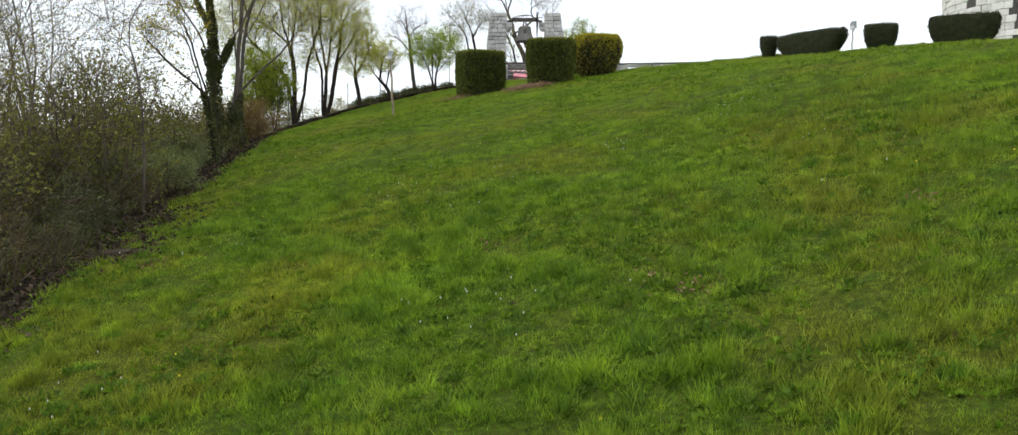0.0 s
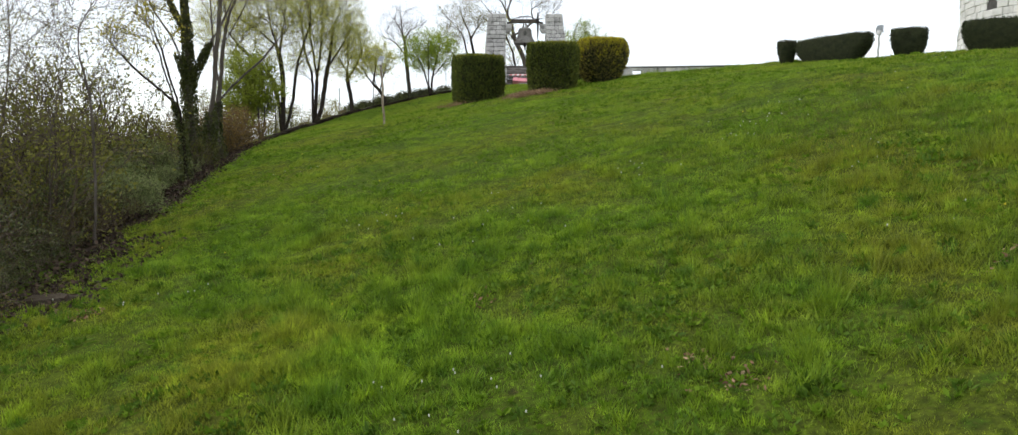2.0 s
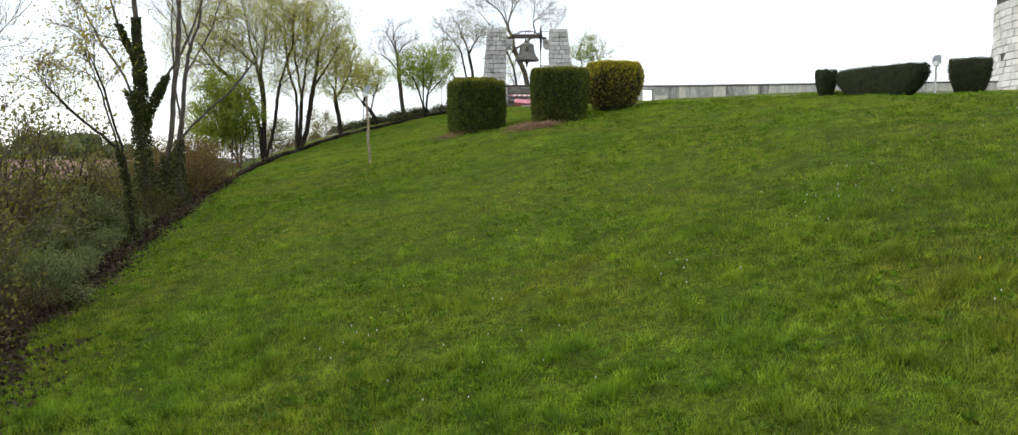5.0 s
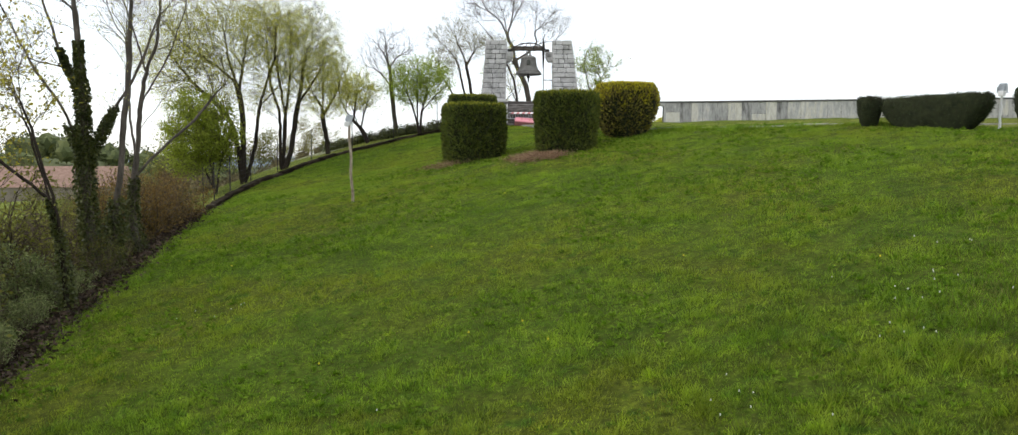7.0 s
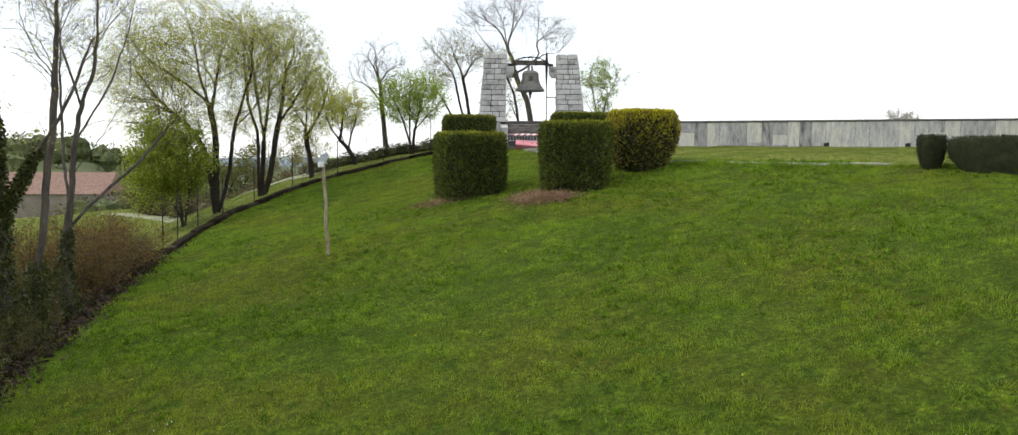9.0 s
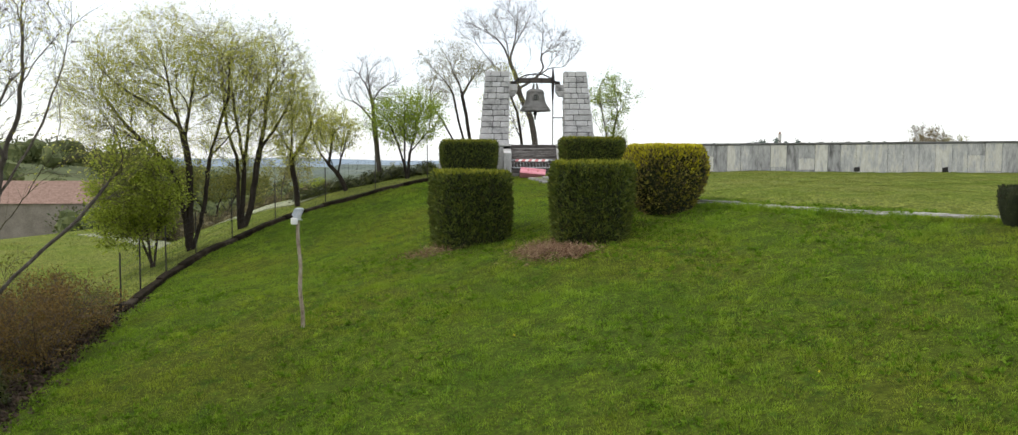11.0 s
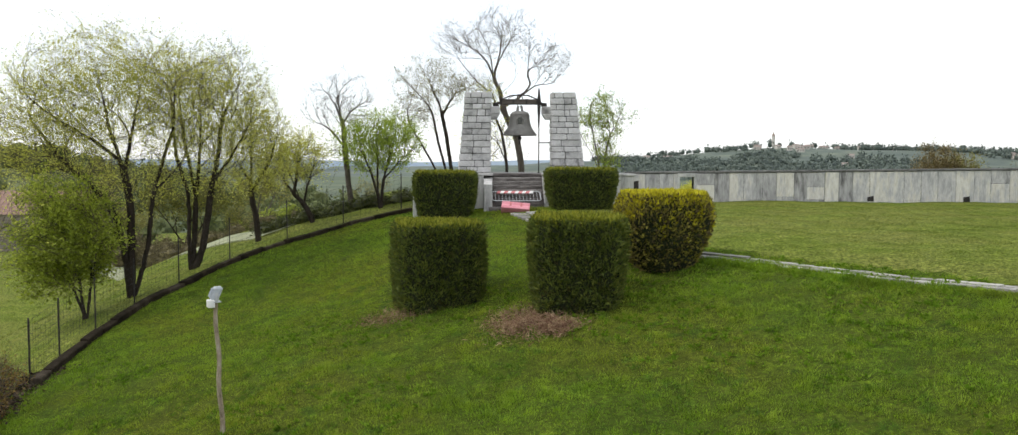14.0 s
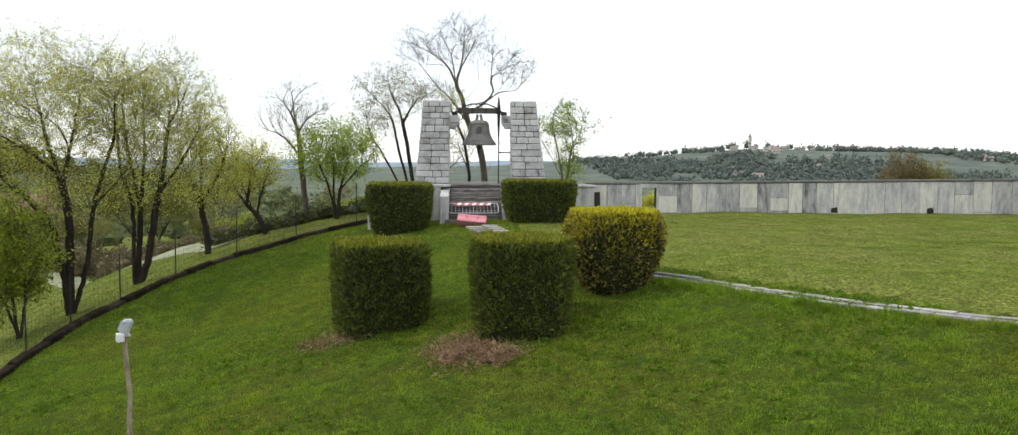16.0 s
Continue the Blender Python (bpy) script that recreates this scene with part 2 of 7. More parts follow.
def meadow(name, blade, dry=False, brightness=1.0, calm=False):
    """Lawn: patches of fresh, mossy, yellowish and bare turf, the same for the soil sheet and the blades on it."""
    m = bpy.data.materials.new(name)
    m.use_nodes = True
    n, l = m.node_tree.nodes, m.node_tree.links
    n.clear()
    out = n.new("ShaderNodeOutputMaterial")
    b = n.new("ShaderNodeBsdfPrincipled")
    b.inputs["Roughness"].default_value = 0.5 if blade else 0.95
    b.inputs["Specular IOR Level"].default_value = 0.22 if blade else 0.04
    tc = n.new("ShaderNodeTexCoord")

    def wave(scale, detail, rough=0.6):
        q = n.new("ShaderNodeTexNoise")
        q.inputs["Scale"].default_value, q.inputs["Detail"].default_value, q.inputs["Roughness"].default_value = scale, detail, rough
        l.new(tc.outputs["Object"], q.inputs["Vector"])
        return q.outputs["Fac"]

    def ramp(fac, stops):
        c = n.new("ShaderNodeValToRGB")
        while len(c.color_ramp.elements) < len(stops):
            c.color_ramp.elements.new(0.5)
        for e, (p, col) in zip(c.color_ramp.elements, stops):
            e.position, e.color = p, (*col, 1)
        l.new(fac, c.inputs["Fac"])
        return c.outputs[0]

    def mix(fac, a, c, kind="MIX"):
        x = n.new("ShaderNodeMix")
        x.data_type, x.blend_type = "RGBA", kind
        if isinstance(fac, float):
            x.inputs["Factor"].default_value = fac
        else:
            l.new(fac, x.inputs["Factor"])
        l.new(a, x.inputs["A"])
        l.new(c, x.inputs["B"])
        return x.outputs["Result"]

    def gate(fac, lo, hi):
        g = n.new("ShaderNodeMapRange")
        g.inputs["From Min"].default_value, g.inputs["From Max"].default_value = lo, hi
        l.new(fac, g.inputs["Value"])
        return g.outputs["Result"]

    fresh = ramp(wave(0.9, 5), [(0.3, (0.07, 0.13, 0.011)), (0.5, (0.12, 0.205, 0.016)), (0.7, (0.19, 0.285, 0.025))])
    olive = ramp(wave(2.3, 4), [(0.3, (0.12, 0.145, 0.016)), (0.6, (0.2, 0.23, 0.025)), (0.8, (0.27, 0.27, 0.045))])
    col = mix(gate(wave(0.22, 4), 0.44, 0.62), fresh, olive)
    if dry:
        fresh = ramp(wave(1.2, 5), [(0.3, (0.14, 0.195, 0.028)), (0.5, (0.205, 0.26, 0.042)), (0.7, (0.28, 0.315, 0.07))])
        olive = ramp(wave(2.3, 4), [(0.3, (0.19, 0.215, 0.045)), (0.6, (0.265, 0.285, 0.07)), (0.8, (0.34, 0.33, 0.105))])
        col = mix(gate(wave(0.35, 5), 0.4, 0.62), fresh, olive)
    straw = ramp(wave(6.0, 4), [(0.3, (0.12, 0.1, 0.03)), (0.7, (0.26, 0.21, 0.08))])
    col = mix(gate(wave(0.75, 6, 0.7), 0.68, 0.88), col, straw)
    if not dry:
        col = mix(gate(wave(2.3, 3, 0.5), 0.55, 0.68), col, ramp(wave(5.0, 3), [(0.35, (0.055, 0.12, 0.012)), (0.65, (0.1, 0.19, 0.018))]))
        col = mix(gate(wave(1.6, 4, 0.6), 0.55, 0.75), col, ramp(wave(4.0, 3), [(0.35, (0.15, 0.235, 0.014)), (0.65, (0.22, 0.3, 0.022))]))
        col = mix(gate(wave(2.1, 5, 0.7), 0.655, 0.72), col, ramp(wave(12.0, 4), [(0.35, (0.05, 0.04, 0.02)), (0.65, (0.15, 0.12, 0.06))]))
    k_mott = 0.25 if dry else 0.5 if calm else 0.65
    mott = ramp(wave(3.2, 4, 0.65), [(0.32, (0.24, 0.27, 0.24)), (0.5, (0.5, 0.5, 0.5)), (0.68, (0.78, 0.78, 0.7))])
    col = mix(k_mott, col, mott, "OVERLAY")
    mott = ramp(wave(9.0, 3, 0.6), [(0.35, (0.3, 0.32, 0.3)), (0.5, (0.5, 0.5, 0.5)), (0.65, (0.7, 0.7, 0.64))])
    col = mix(0.45 if calm else 0.6, col, mott, "OVERLAY")
    if calm:
        col = mix(0.35, col, ramp(wave(0.6, 3), [(0.35, (0.13, 0.205, 0.018)), (0.65, (0.185, 0.265, 0.024))]))
    # scales the whole blade colour, lit and shaded variants included
    if brightness != 1.0:
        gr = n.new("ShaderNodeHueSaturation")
        gr.inputs["Value"].default_value = brightness
        gr.inputs["Hue"].default_value = 0.5 - 0.012 * (brightness - 1)
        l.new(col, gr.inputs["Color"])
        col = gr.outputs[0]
    if blade:
        geo = n.new("ShaderNodeNewGeometry")
        var = ramp(geo.outputs["Random Per Island"], [(0.0, (0.38, 0.4, 0.38)), (0.5, (0.5, 0.5, 0.5)), (0.93, (0.6, 0.6, 0.53)), (1.0, (0.72, 0.68, 0.56))])
        col = mix(0.9, col, var, "OVERLAY")
        tr = n.new("ShaderNodeBsdfTranslucent")
        l.new(col, b.inputs["Base Color"])
        l.new(col, tr.inputs["Color"])
        ms = n.new("ShaderNodeMixShader")
        ms.inputs[0].default_value = 0.45
        l.new(b.outputs[0], ms.inputs[1])
        l.new(tr.outputs[0], ms.inputs[2])
        l.new(ms.outputs[0], out.inputs["Surface"])
    else:
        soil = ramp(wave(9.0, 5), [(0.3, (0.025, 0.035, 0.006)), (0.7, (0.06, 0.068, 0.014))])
        # sheet multiplied darker to stand in for shade between the blades
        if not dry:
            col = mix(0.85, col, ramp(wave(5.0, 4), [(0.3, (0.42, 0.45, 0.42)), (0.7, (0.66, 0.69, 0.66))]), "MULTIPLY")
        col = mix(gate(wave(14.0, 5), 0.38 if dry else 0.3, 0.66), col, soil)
        l.new(col, b.inputs["Base Color"])
        bu = n.new("ShaderNodeBump")
        bu.inputs["Strength"].default_value, bu.inputs["Distance"].default_value = 0.8, 0.06
        l.new(wave(18.0, 6), bu.inputs["Height"])
        l.new(bu.outputs[0], b.inputs["Normal"])
        l.new(b.outputs[0], out.inputs["Surface"])
    return m


M["lawn"] = meadow("lawn_turf", False)
# same grass darkened, as shade in the gaps between tufts
M["low_blade"] = meadow("gap_shade_grass_blade", True, False, 0.7)
# same grass brightened, as light caught on the tuft tops
M["tuft_blade"] = meadow("lit_tone_tuft_blade", True, False, 1.38)
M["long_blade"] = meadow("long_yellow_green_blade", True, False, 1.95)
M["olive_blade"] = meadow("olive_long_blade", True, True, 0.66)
# value raised to paint in how pale grass looks at grazing view
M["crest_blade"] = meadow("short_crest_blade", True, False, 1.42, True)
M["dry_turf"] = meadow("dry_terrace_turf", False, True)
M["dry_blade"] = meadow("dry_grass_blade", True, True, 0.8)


# ---------------------------------------------------------------- building helpers
def part(name, bm, material, parent=None, label="", smooth=False):
    me = bpy.data.meshes.new(name)
    bm.to_mesh(me)
    bm.free()
    return link(name, me, material, parent, label, smooth)


def link(name, me, material, parent=None, label="", smooth=False):
    me.materials.append(material)
    if smooth:
        me.polygons.foreach_set("use_smooth", [True] * len(me.polygons))
    ob = new(name, me)
    if parent:
        ob.parent = parent
    if label:
        ob["label"] = label
    return ob


def thing(name, at=(0, 0, 0), turn=0.0):
    ob = new(name)
    ob.matrix_world = pose(*at, 0, 0, turn)
    ob.empty_display_size = 0.2
    return ob


def faces_mesh(name, co, k):
    """A mesh of loose faces with k corners each, from an array of corner places."""
    co = np.ascontiguousarray(co, dtype=np.float32).reshape(-1, 3)
    nv = len(co)
    me = bpy.data.meshes.new(name)
    me.vertices.add(nv)
    me.vertices.foreach_set("co", co.ravel())
    me.loops.add(nv)
    me.loops.foreach_set("vertex_index", np.arange(nv, dtype=np.int32))
    me.polygons.add(nv // k)
    me.polygons.foreach_set("loop_start", np.arange(0, nv, k, dtype=np.int32))
    me.update(calc_edges=True)
    return me


def grid_mesh(name, X, Y, Z):
    ny, nx = X.shape
    co = np.stack([X, Y, Z], -1).reshape(-1, 3).astype(np.float32)
    i = np.arange(ny * nx).reshape(ny, nx)
    q = np.stack([i[:-1, :-1], i[:-1, 1:], i[1:, 1:], i[1:, :-1]], -1).reshape(-1, 4).astype(np.int32)
    me = bpy.data.meshes.new(name)
    me.vertices.add(len(co))
    me.vertices.foreach_set("co", co.ravel())
    me.loops.add(q.size)
    me.loops.foreach_set("vertex_index", q.ravel())
    me.polygons.add(len(q))
    me.polygons.foreach_set("loop_start", np.arange(0, q.size, 4, dtype=np.int32))
    me.update(calc_edges=True)
    return me


def block(bm, corners, bevel=0.02):
    """A bevelled six-sided stone: bottom four corners, then top four, both counter-clockwise seen from above."""
    v = [bm.verts.new(c) for c in corners]
    f = [bm.faces.new([v[i] for i in ix]) for ix in ((3, 2, 1, 0), (4, 5, 6, 7), (0, 1, 5, 4), (1, 2, 6, 5), (2, 3, 7, 6), (3, 0, 4, 7))]
    if bevel:
        es = {e for q in f for e in q.edges}
        bmesh.ops.bevel(bm, geom=list(es), offset=bevel, segments=1, affect="EDGES", profile=0.5)


def box(bm, x0, x1, y0, y1, z0, z1, bevel=0.0):
    block(bm, [(x0, y0, z0), (x1, y0, z0), (x1, y1, z0), (x0, y1, z0), (x0, y0, z1), (x1, y0, z1), (x1, y1, z1), (x0, y1, z1)], bevel)


def rod(bm, a, b, r, sides=8, r2=None):
    a, b = Vector(a), Vector(b)
    q = (b - a).to_track_quat("Z", "Y").to_matrix().to_4x4()
    bmesh.ops.create_cone(bm, cap_ends=True, segments=sides, radius1=r, radius2=r if r2 is None else r2, depth=(b - a).length, matrix=Matrix.Translation((a + b) / 2) @ q)


def lathe(bm, profile, at, sides=32):
    rings = []
    for r, z in profile:
        rings.append([bm.verts.new((at[0] + r * math.cos(2 * math.pi * i / sides), at[1] + r * math.sin(2 * math.pi * i / sides), at[2] + z)) for i in range(sides)])
    for p, q in zip(rings, rings[1:]):
        for i in range(sides):
            j = (i + 1) % sides
            bm.faces.new((p[i], p[j], q[j], q[i]))


def tubes(segs, sides=5):
    """Loose tapered prisms from rows (ax, ay, az, bx, by, bz, ra, rb), as corner places of quads."""
    s = np.asarray(segs, dtype=np.float64)
    a, b, ra, rb = s[:, 0:3], s[:, 3:6], s[:, 6], s[:, 7]
    d = b - a
    d /= np.linalg.norm(d, axis=1, keepdims=True) + 1e-9
    ref = np.where(np.abs(d[:, 2:3]) > 0.9, np.array([[1.0, 0, 0]]), np.array([[0, 0, 1.0]]))
    u = np.cross(d, ref)
    u /= np.linalg.norm(u, axis=1, keepdims=True) + 1e-9
    w = np.cross(d, u)
    out = []
    for i in range(sides):
        t0, t1 = 2 * math.pi * i / sides, 2 * math.pi * (i + 1) / sides
        e0, e1 = math.cos(t0) * u + math.sin(t0) * w, math.cos(t1) * u + math.sin(t1) * w
        out.append(np.stack([a + ra[:, None] * e0, a + ra[:, None] * e1, b + rb[:, None] * e1, b + rb[:, None] * e0], 1))
    return np.concatenate(out, 0)


def leaves(rng, at, along, length, width):
    """Lozenge leaves at places, pointing roughly along directions."""
    k = len(at)
    d = along + rng.normal(0, 0.45, (k, 3))
    d /= np.linalg.norm(d, axis=1, keepdims=True) + 1e-9
    s = np.cross(d, rng.normal(0, 1, (k, 3)))
    s /= np.linalg.norm(s, axis=1, keepdims=True) + 1e-9
    L = length * rng.uniform(0.6, 1.3, (k, 1))
    W = width * rng.uniform(0.6, 1.3, (k, 1))
    return np.stack([at, at + 0.45 * L * d + 0.5 * W * s, at + L * d, at + 0.45 * L * d - 0.5 * W * s], 1)


def smooth_noise(x, y, scale, seed):
    """Cheap value noise over the plan, 0 to 1."""
    r = np.random.RandomState(seed).rand(64, 64)
    u, v = np.asarray(x) / scale, np.asarray(y) / scale
    iu, iv = np.floor(u).astype(int), np.floor(v).astype(int)
    fu, fv = u - iu, v - iv
    fu, fv = fu * fu * (3 - 2 * fu), fv * fv * (3 - 2 * fv)
    g = lambda a, b: r[a % 64, b % 64]
    return (g(iu, iv) * (1 - fu) + g(iu + 1, iv) * fu) * (1 - fv) + (g(iu, iv + 1) * (1 - fu) + g(iu + 1, iv + 1) * fu) * fv


# ---------------------------------------------------------------- the hill
def hill(x, y):
    """Height of the ground: a curving grass slope that rounds off into the terrace, and falls away to the plain."""
    x, y = np.asarray(x, dtype=float), np.asarray(y, dtype=float)
    xc, yc = np.clip(x, -20, 18), np.clip(y, -6, 66)
    u, v = xc / 10, (yc - 30) / 20
    s = 5.647 + 1.65 * u + 3.53 * v + 0.187 * u * u - 0.262 * u * v - 0.421 * v * v + 0.159 * u ** 3 - 0.537 * u * u * v - 0.195 * u * v * v - 0.083 * v ** 3
    q = 9.561 - 0.0008 * xc + 0.0325 * (yc - 50)
    z = (s + q) / 2 - np.sqrt((s - q) ** 2 + 0.09) / 2
    z = z + 0.12 * np.exp(-((x - 5) / 6) ** 2 - ((y - 48) / 7) ** 2) + 0.2 * np.exp(-((x - 1) / 3.5) ** 2 - ((y - 57) / 4) ** 2) - 0.15 * np.exp(-((x + 10) / 4) ** 2 - ((y - 51) / 7) ** 2) - 0.24 * np.exp(-((x - 14.5) / 4.5) ** 2 - ((y - 35) / 4.5) ** 2) - np.exp(-((x - 16) / 4.5) ** 2 - ((y - 20) / 12) ** 2) - 0.4 * np.exp(-((x + 5) / 6) ** 2 - ((y - 50) / 8) ** 2)
    dx, dy = x - np.clip(x, -20, 60), y - yc
    west = np.clip(-x / 8.0, 0, 1)
    far = np.clip(np.hypot(dx, dy * (1 - 0.55 * west * (dy > 0))) - 17.0 * west, 0, None)
    lumps = 0.10 * (smooth_noise(x, y, 1.7, 3) - 0.5) + 0.05 * (smooth_noise(x, y, 0.6, 4) - 0.5)
    return -9 + (z + 9) * np.exp(-far / 70) + lumps


def H(x, y):
    return float(hill(x, y))


FENCE = [(-7.6, 4.0), (-7.9, 12.0), (-8.5, 19.0), (-9.2, 27.0), (-10.1, 35.0), (-11.1, 43.0), (-11.7, 47.6), (-11.65, 51.5), (-10.7, 54.7), (-9.2, 57.0), (-7.1, 58.6), (-5.1, 59.7), (-3.2, 60.4)]


def fence_at(s):
    """A place on the boundary line, s from 0 to 1, and its direction."""
    p = [Vector(q) for q in FENCE]
    d = [0.0]
    for a, b in zip(p, p[1:]):
        d.append(d[-1] + (b - a).length)
    w = min(max(s, 0.0), 0.9999) * d[-1]
    i = max(j for j in range(len(p) - 1) if d[j] <= w)
    f = (w - d[i]) / (d[i + 1] - d[i])
    p0, p1, p2, p3 = p[max(i - 1, 0)], p[i], p[i + 1], p[min(i + 2, len(p) - 1)]
    q = 0.5 * (2 * p1 + (p2 - p0) * f + (2 * p0 - 5 * p1 + 4 * p2 - p3) * f * f + (3 * p1 - p0 - 3 * p2 + p3) * f ** 3)
    t = (p2 - p1).normalized()
    return q, t, d[-1]


FL = np.array([tuple(fence_at(i / 120)[0]) for i in range(121)])


def outside(x, y):
    """Signed distance to the boundary line, positive beyond it."""
    x, y = np.asarray(x, dtype=float).ravel(), np.asarray(y, dtype=float).ravel()
    out = np.empty(len(x))
    a, e = FL[:-1], FL[1:] - FL[:-1]
    for c in range(0, len(x), 20000):
        px, py = x[c:c + 20000, None] - a[None, :, 0], y[c:c + 20000, None] - a[None, :, 1]
        t = np.clip((px * e[:, 0] + py * e[:, 1]) / (e[:, 0] ** 2 + e[:, 1] ** 2), 0, 1)
        dx, dy = px - t * e[:, 0], py - t * e[:, 1]
        dd = dx * dx + dy * dy
        k = np.argmin(dd, 1)
        r = np.arange(len(k))
        side = e[k, 0] * dy[r, k] - e[k, 1] * dx[r, k]
        out[c:c + 20000] = np.sqrt(dd[r, k]) * np.sign(side)
    return out


def spaced(lo, hi, step, far):
    a = list(np.arange(lo, hi + 1e-6, step))
    d = step
    up, dn = [a[-1]], [a[0]]
    while up[-1] < far:
        d *= 1.22
        up.append(up[-1] + d)
        dn.append(dn[-1] - d)
    return np.array(dn[:0:-1] + a + up[1:])


gx, gy = np.meshgrid(spaced(-24, 30, 0.45, 4200), spaced(-8, 70, 0.45, 4200))
gz = hill(gx, gy)
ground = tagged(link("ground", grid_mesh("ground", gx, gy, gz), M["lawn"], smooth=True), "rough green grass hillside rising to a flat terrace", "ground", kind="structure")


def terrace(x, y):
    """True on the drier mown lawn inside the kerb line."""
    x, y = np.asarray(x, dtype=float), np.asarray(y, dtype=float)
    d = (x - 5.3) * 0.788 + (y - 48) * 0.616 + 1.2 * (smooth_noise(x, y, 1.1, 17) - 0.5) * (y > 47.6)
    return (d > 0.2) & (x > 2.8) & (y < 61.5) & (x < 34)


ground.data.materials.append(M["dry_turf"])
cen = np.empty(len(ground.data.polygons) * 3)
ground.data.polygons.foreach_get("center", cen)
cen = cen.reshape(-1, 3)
# far plain: haze painted in as duller, greyer field colours
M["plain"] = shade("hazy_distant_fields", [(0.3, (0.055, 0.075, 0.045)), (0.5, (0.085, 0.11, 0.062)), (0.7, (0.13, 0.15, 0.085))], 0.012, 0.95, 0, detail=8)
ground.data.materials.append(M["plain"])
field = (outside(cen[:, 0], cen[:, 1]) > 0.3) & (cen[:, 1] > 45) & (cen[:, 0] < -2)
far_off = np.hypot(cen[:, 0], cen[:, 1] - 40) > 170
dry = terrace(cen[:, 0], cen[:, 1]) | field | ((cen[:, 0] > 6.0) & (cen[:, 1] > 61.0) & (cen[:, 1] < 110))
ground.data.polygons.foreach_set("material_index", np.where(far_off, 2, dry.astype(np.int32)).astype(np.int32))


# ---------------------------------------------------------------- terrace wall, platform and steps
PLAT = 11.08            # top of the bell platform
BASE = 9.45
rnd = random.Random(5)

platform = tagged(thing("bell_platform", (0, 0, 0)), "stone-faced bell platform with stained pale walls and coping", "platform")
bm = bmesh.new()
box(bm, -2.75, -0.06, 59.3, 66.0, BASE - 0.6, PLAT - 0.1)
part("wall", bm, M["white_wall"], platform, "stained white plaster wall")
bm = bmesh.new()
box(bm, 2.78, 6.35, 59.3, 66.0, BASE - 0.6, PLAT - 0.1)
part("wall", bm, M["white_wall"], platform, "stained white plaster wall")
bm = bmesh.new()
box(bm, -0.06, 2.78, 60.2, 66.0, BASE - 0.6, PLAT - 0.1)
part("core", bm, M["step"], platform)
bm = bmesh.new()
box(bm, -2.82, 6.42, 60.21, 66.06, PLAT - 0.1, PLAT, 0.015)
part("paving", bm, M["coping"], platform, "grey stone platform paving")
for x0, x1 in ((-2.82, 0.33), (2.42, 6.42)):
    bm = bmesh.new()
    box(bm, x0, x1, 59.22, 60.2, PLAT - 0.09, PLAT + 0.01, 0.015)
    part("coping", bm, M["white_wall"], platform, "pale stone coping")
for x0, x1 in ((-0.055, 0.3), (2.44, 2.775)):
    bm = bmesh.new()
    block(bm, [(x0, 57.55, BASE - 0.4), (x1, 57.55, BASE - 0.4), (x1, 60.19, BASE - 0.4), (x0, 60.19, BASE - 0.4),
               (x0, 57.75, PLAT - 0.42), (x1, 57.75, PLAT - 0.42), (x1, 60.19, PLAT - 0.1), (x0, 60.19, PLAT - 0.1)], 0.02)
    part("cheek_wall", bm, M["white_wall"], platform, "stained pale cheek wall beside the steps")
# leaning white end slab beside the platform
bm = bmesh.new()
block(bm, [(-3.05, 58.9, 8.9), (-2.35, 58.85, 8.9), (-2.35, 59.2, 8.9), (-3.05, 59.25, 8.9), (-3.05, 59.0, 11.1), (-2.75, 58.95, 11.1), (-2.75, 59.2, 11.1), (-3.05, 59.25, 11.1)], 0.02)
part("end_slab", bm, M["white_wall"], platform, "streaked white end slab")
NSTEP = 9
for i in range(NSTEP):
    z1 = BASE + 0.12 + (PLAT - BASE - 0.12) * (i + 1) / NSTEP
    y0 = 57.5 + i * 0.3
    bm = bmesh.new()
    box(bm, 0.305 - (0.15 if i == 0 else 0), 2.435 + (0.15 if i == 0 else 0), y0, y0 + 0.36 if i < NSTEP - 1 else 60.2, z1 - 0.185, z1, 0.018)
    part("step", bm, M["step"], platform)
bm = bmesh.new()
block(bm, [(0.31, 57.7, BASE - 0.4), (2.43, 57.7, BASE - 0.4), (2.43, 60.19, BASE - 0.4), (0.31, 60.19, BASE - 0.4), (0.31, 57.7, BASE), (2.43, 57.7, BASE), (2.43, 60.19, PLAT - 0.25), (0.31, 60.19, PLAT - 0.25)], 0)
part("stair_core", bm, M["step"], platform)

# boundary wall of the terrace: core, upright facing slabs, coping, a doorway
wall = tagged(new("wall_terrace"), "weathered grey concrete-slab boundary wall with dark coping", "wall", kind="structure")


def wall_y(x):
    return 61.35 - 0.0006 * (x - 15) ** 2 + 0.12 * math.sin(x * 0.2)


DOOR = (8.78, 9.42)
TOPZ = lambda x: 11.06 + 0.013 * (x - 6)
for x0, x1 in ((6.36, 8.78), (9.42, 14.0), (14.0, 20.0), (20.0, 26.0), (26.0, 34.0)):
    bm = bmesh.new()
    ya, yb = wall_y(x0), wall_y(x1)
    block(bm, [(x0, ya, 9.0), (x1, yb, 9.0), (x1, yb + 0.3, 9.0), (x0, ya + 0.3, 9.0), (x0, ya, TOPZ(x0)), (x1, yb, TOPZ(x1)), (x1, yb + 0.3, TOPZ(x1)), (x0, ya + 0.3, TOPZ(x0))], 0)
    part("wall_core", bm, M["mortar"], wall)
x = 6.42
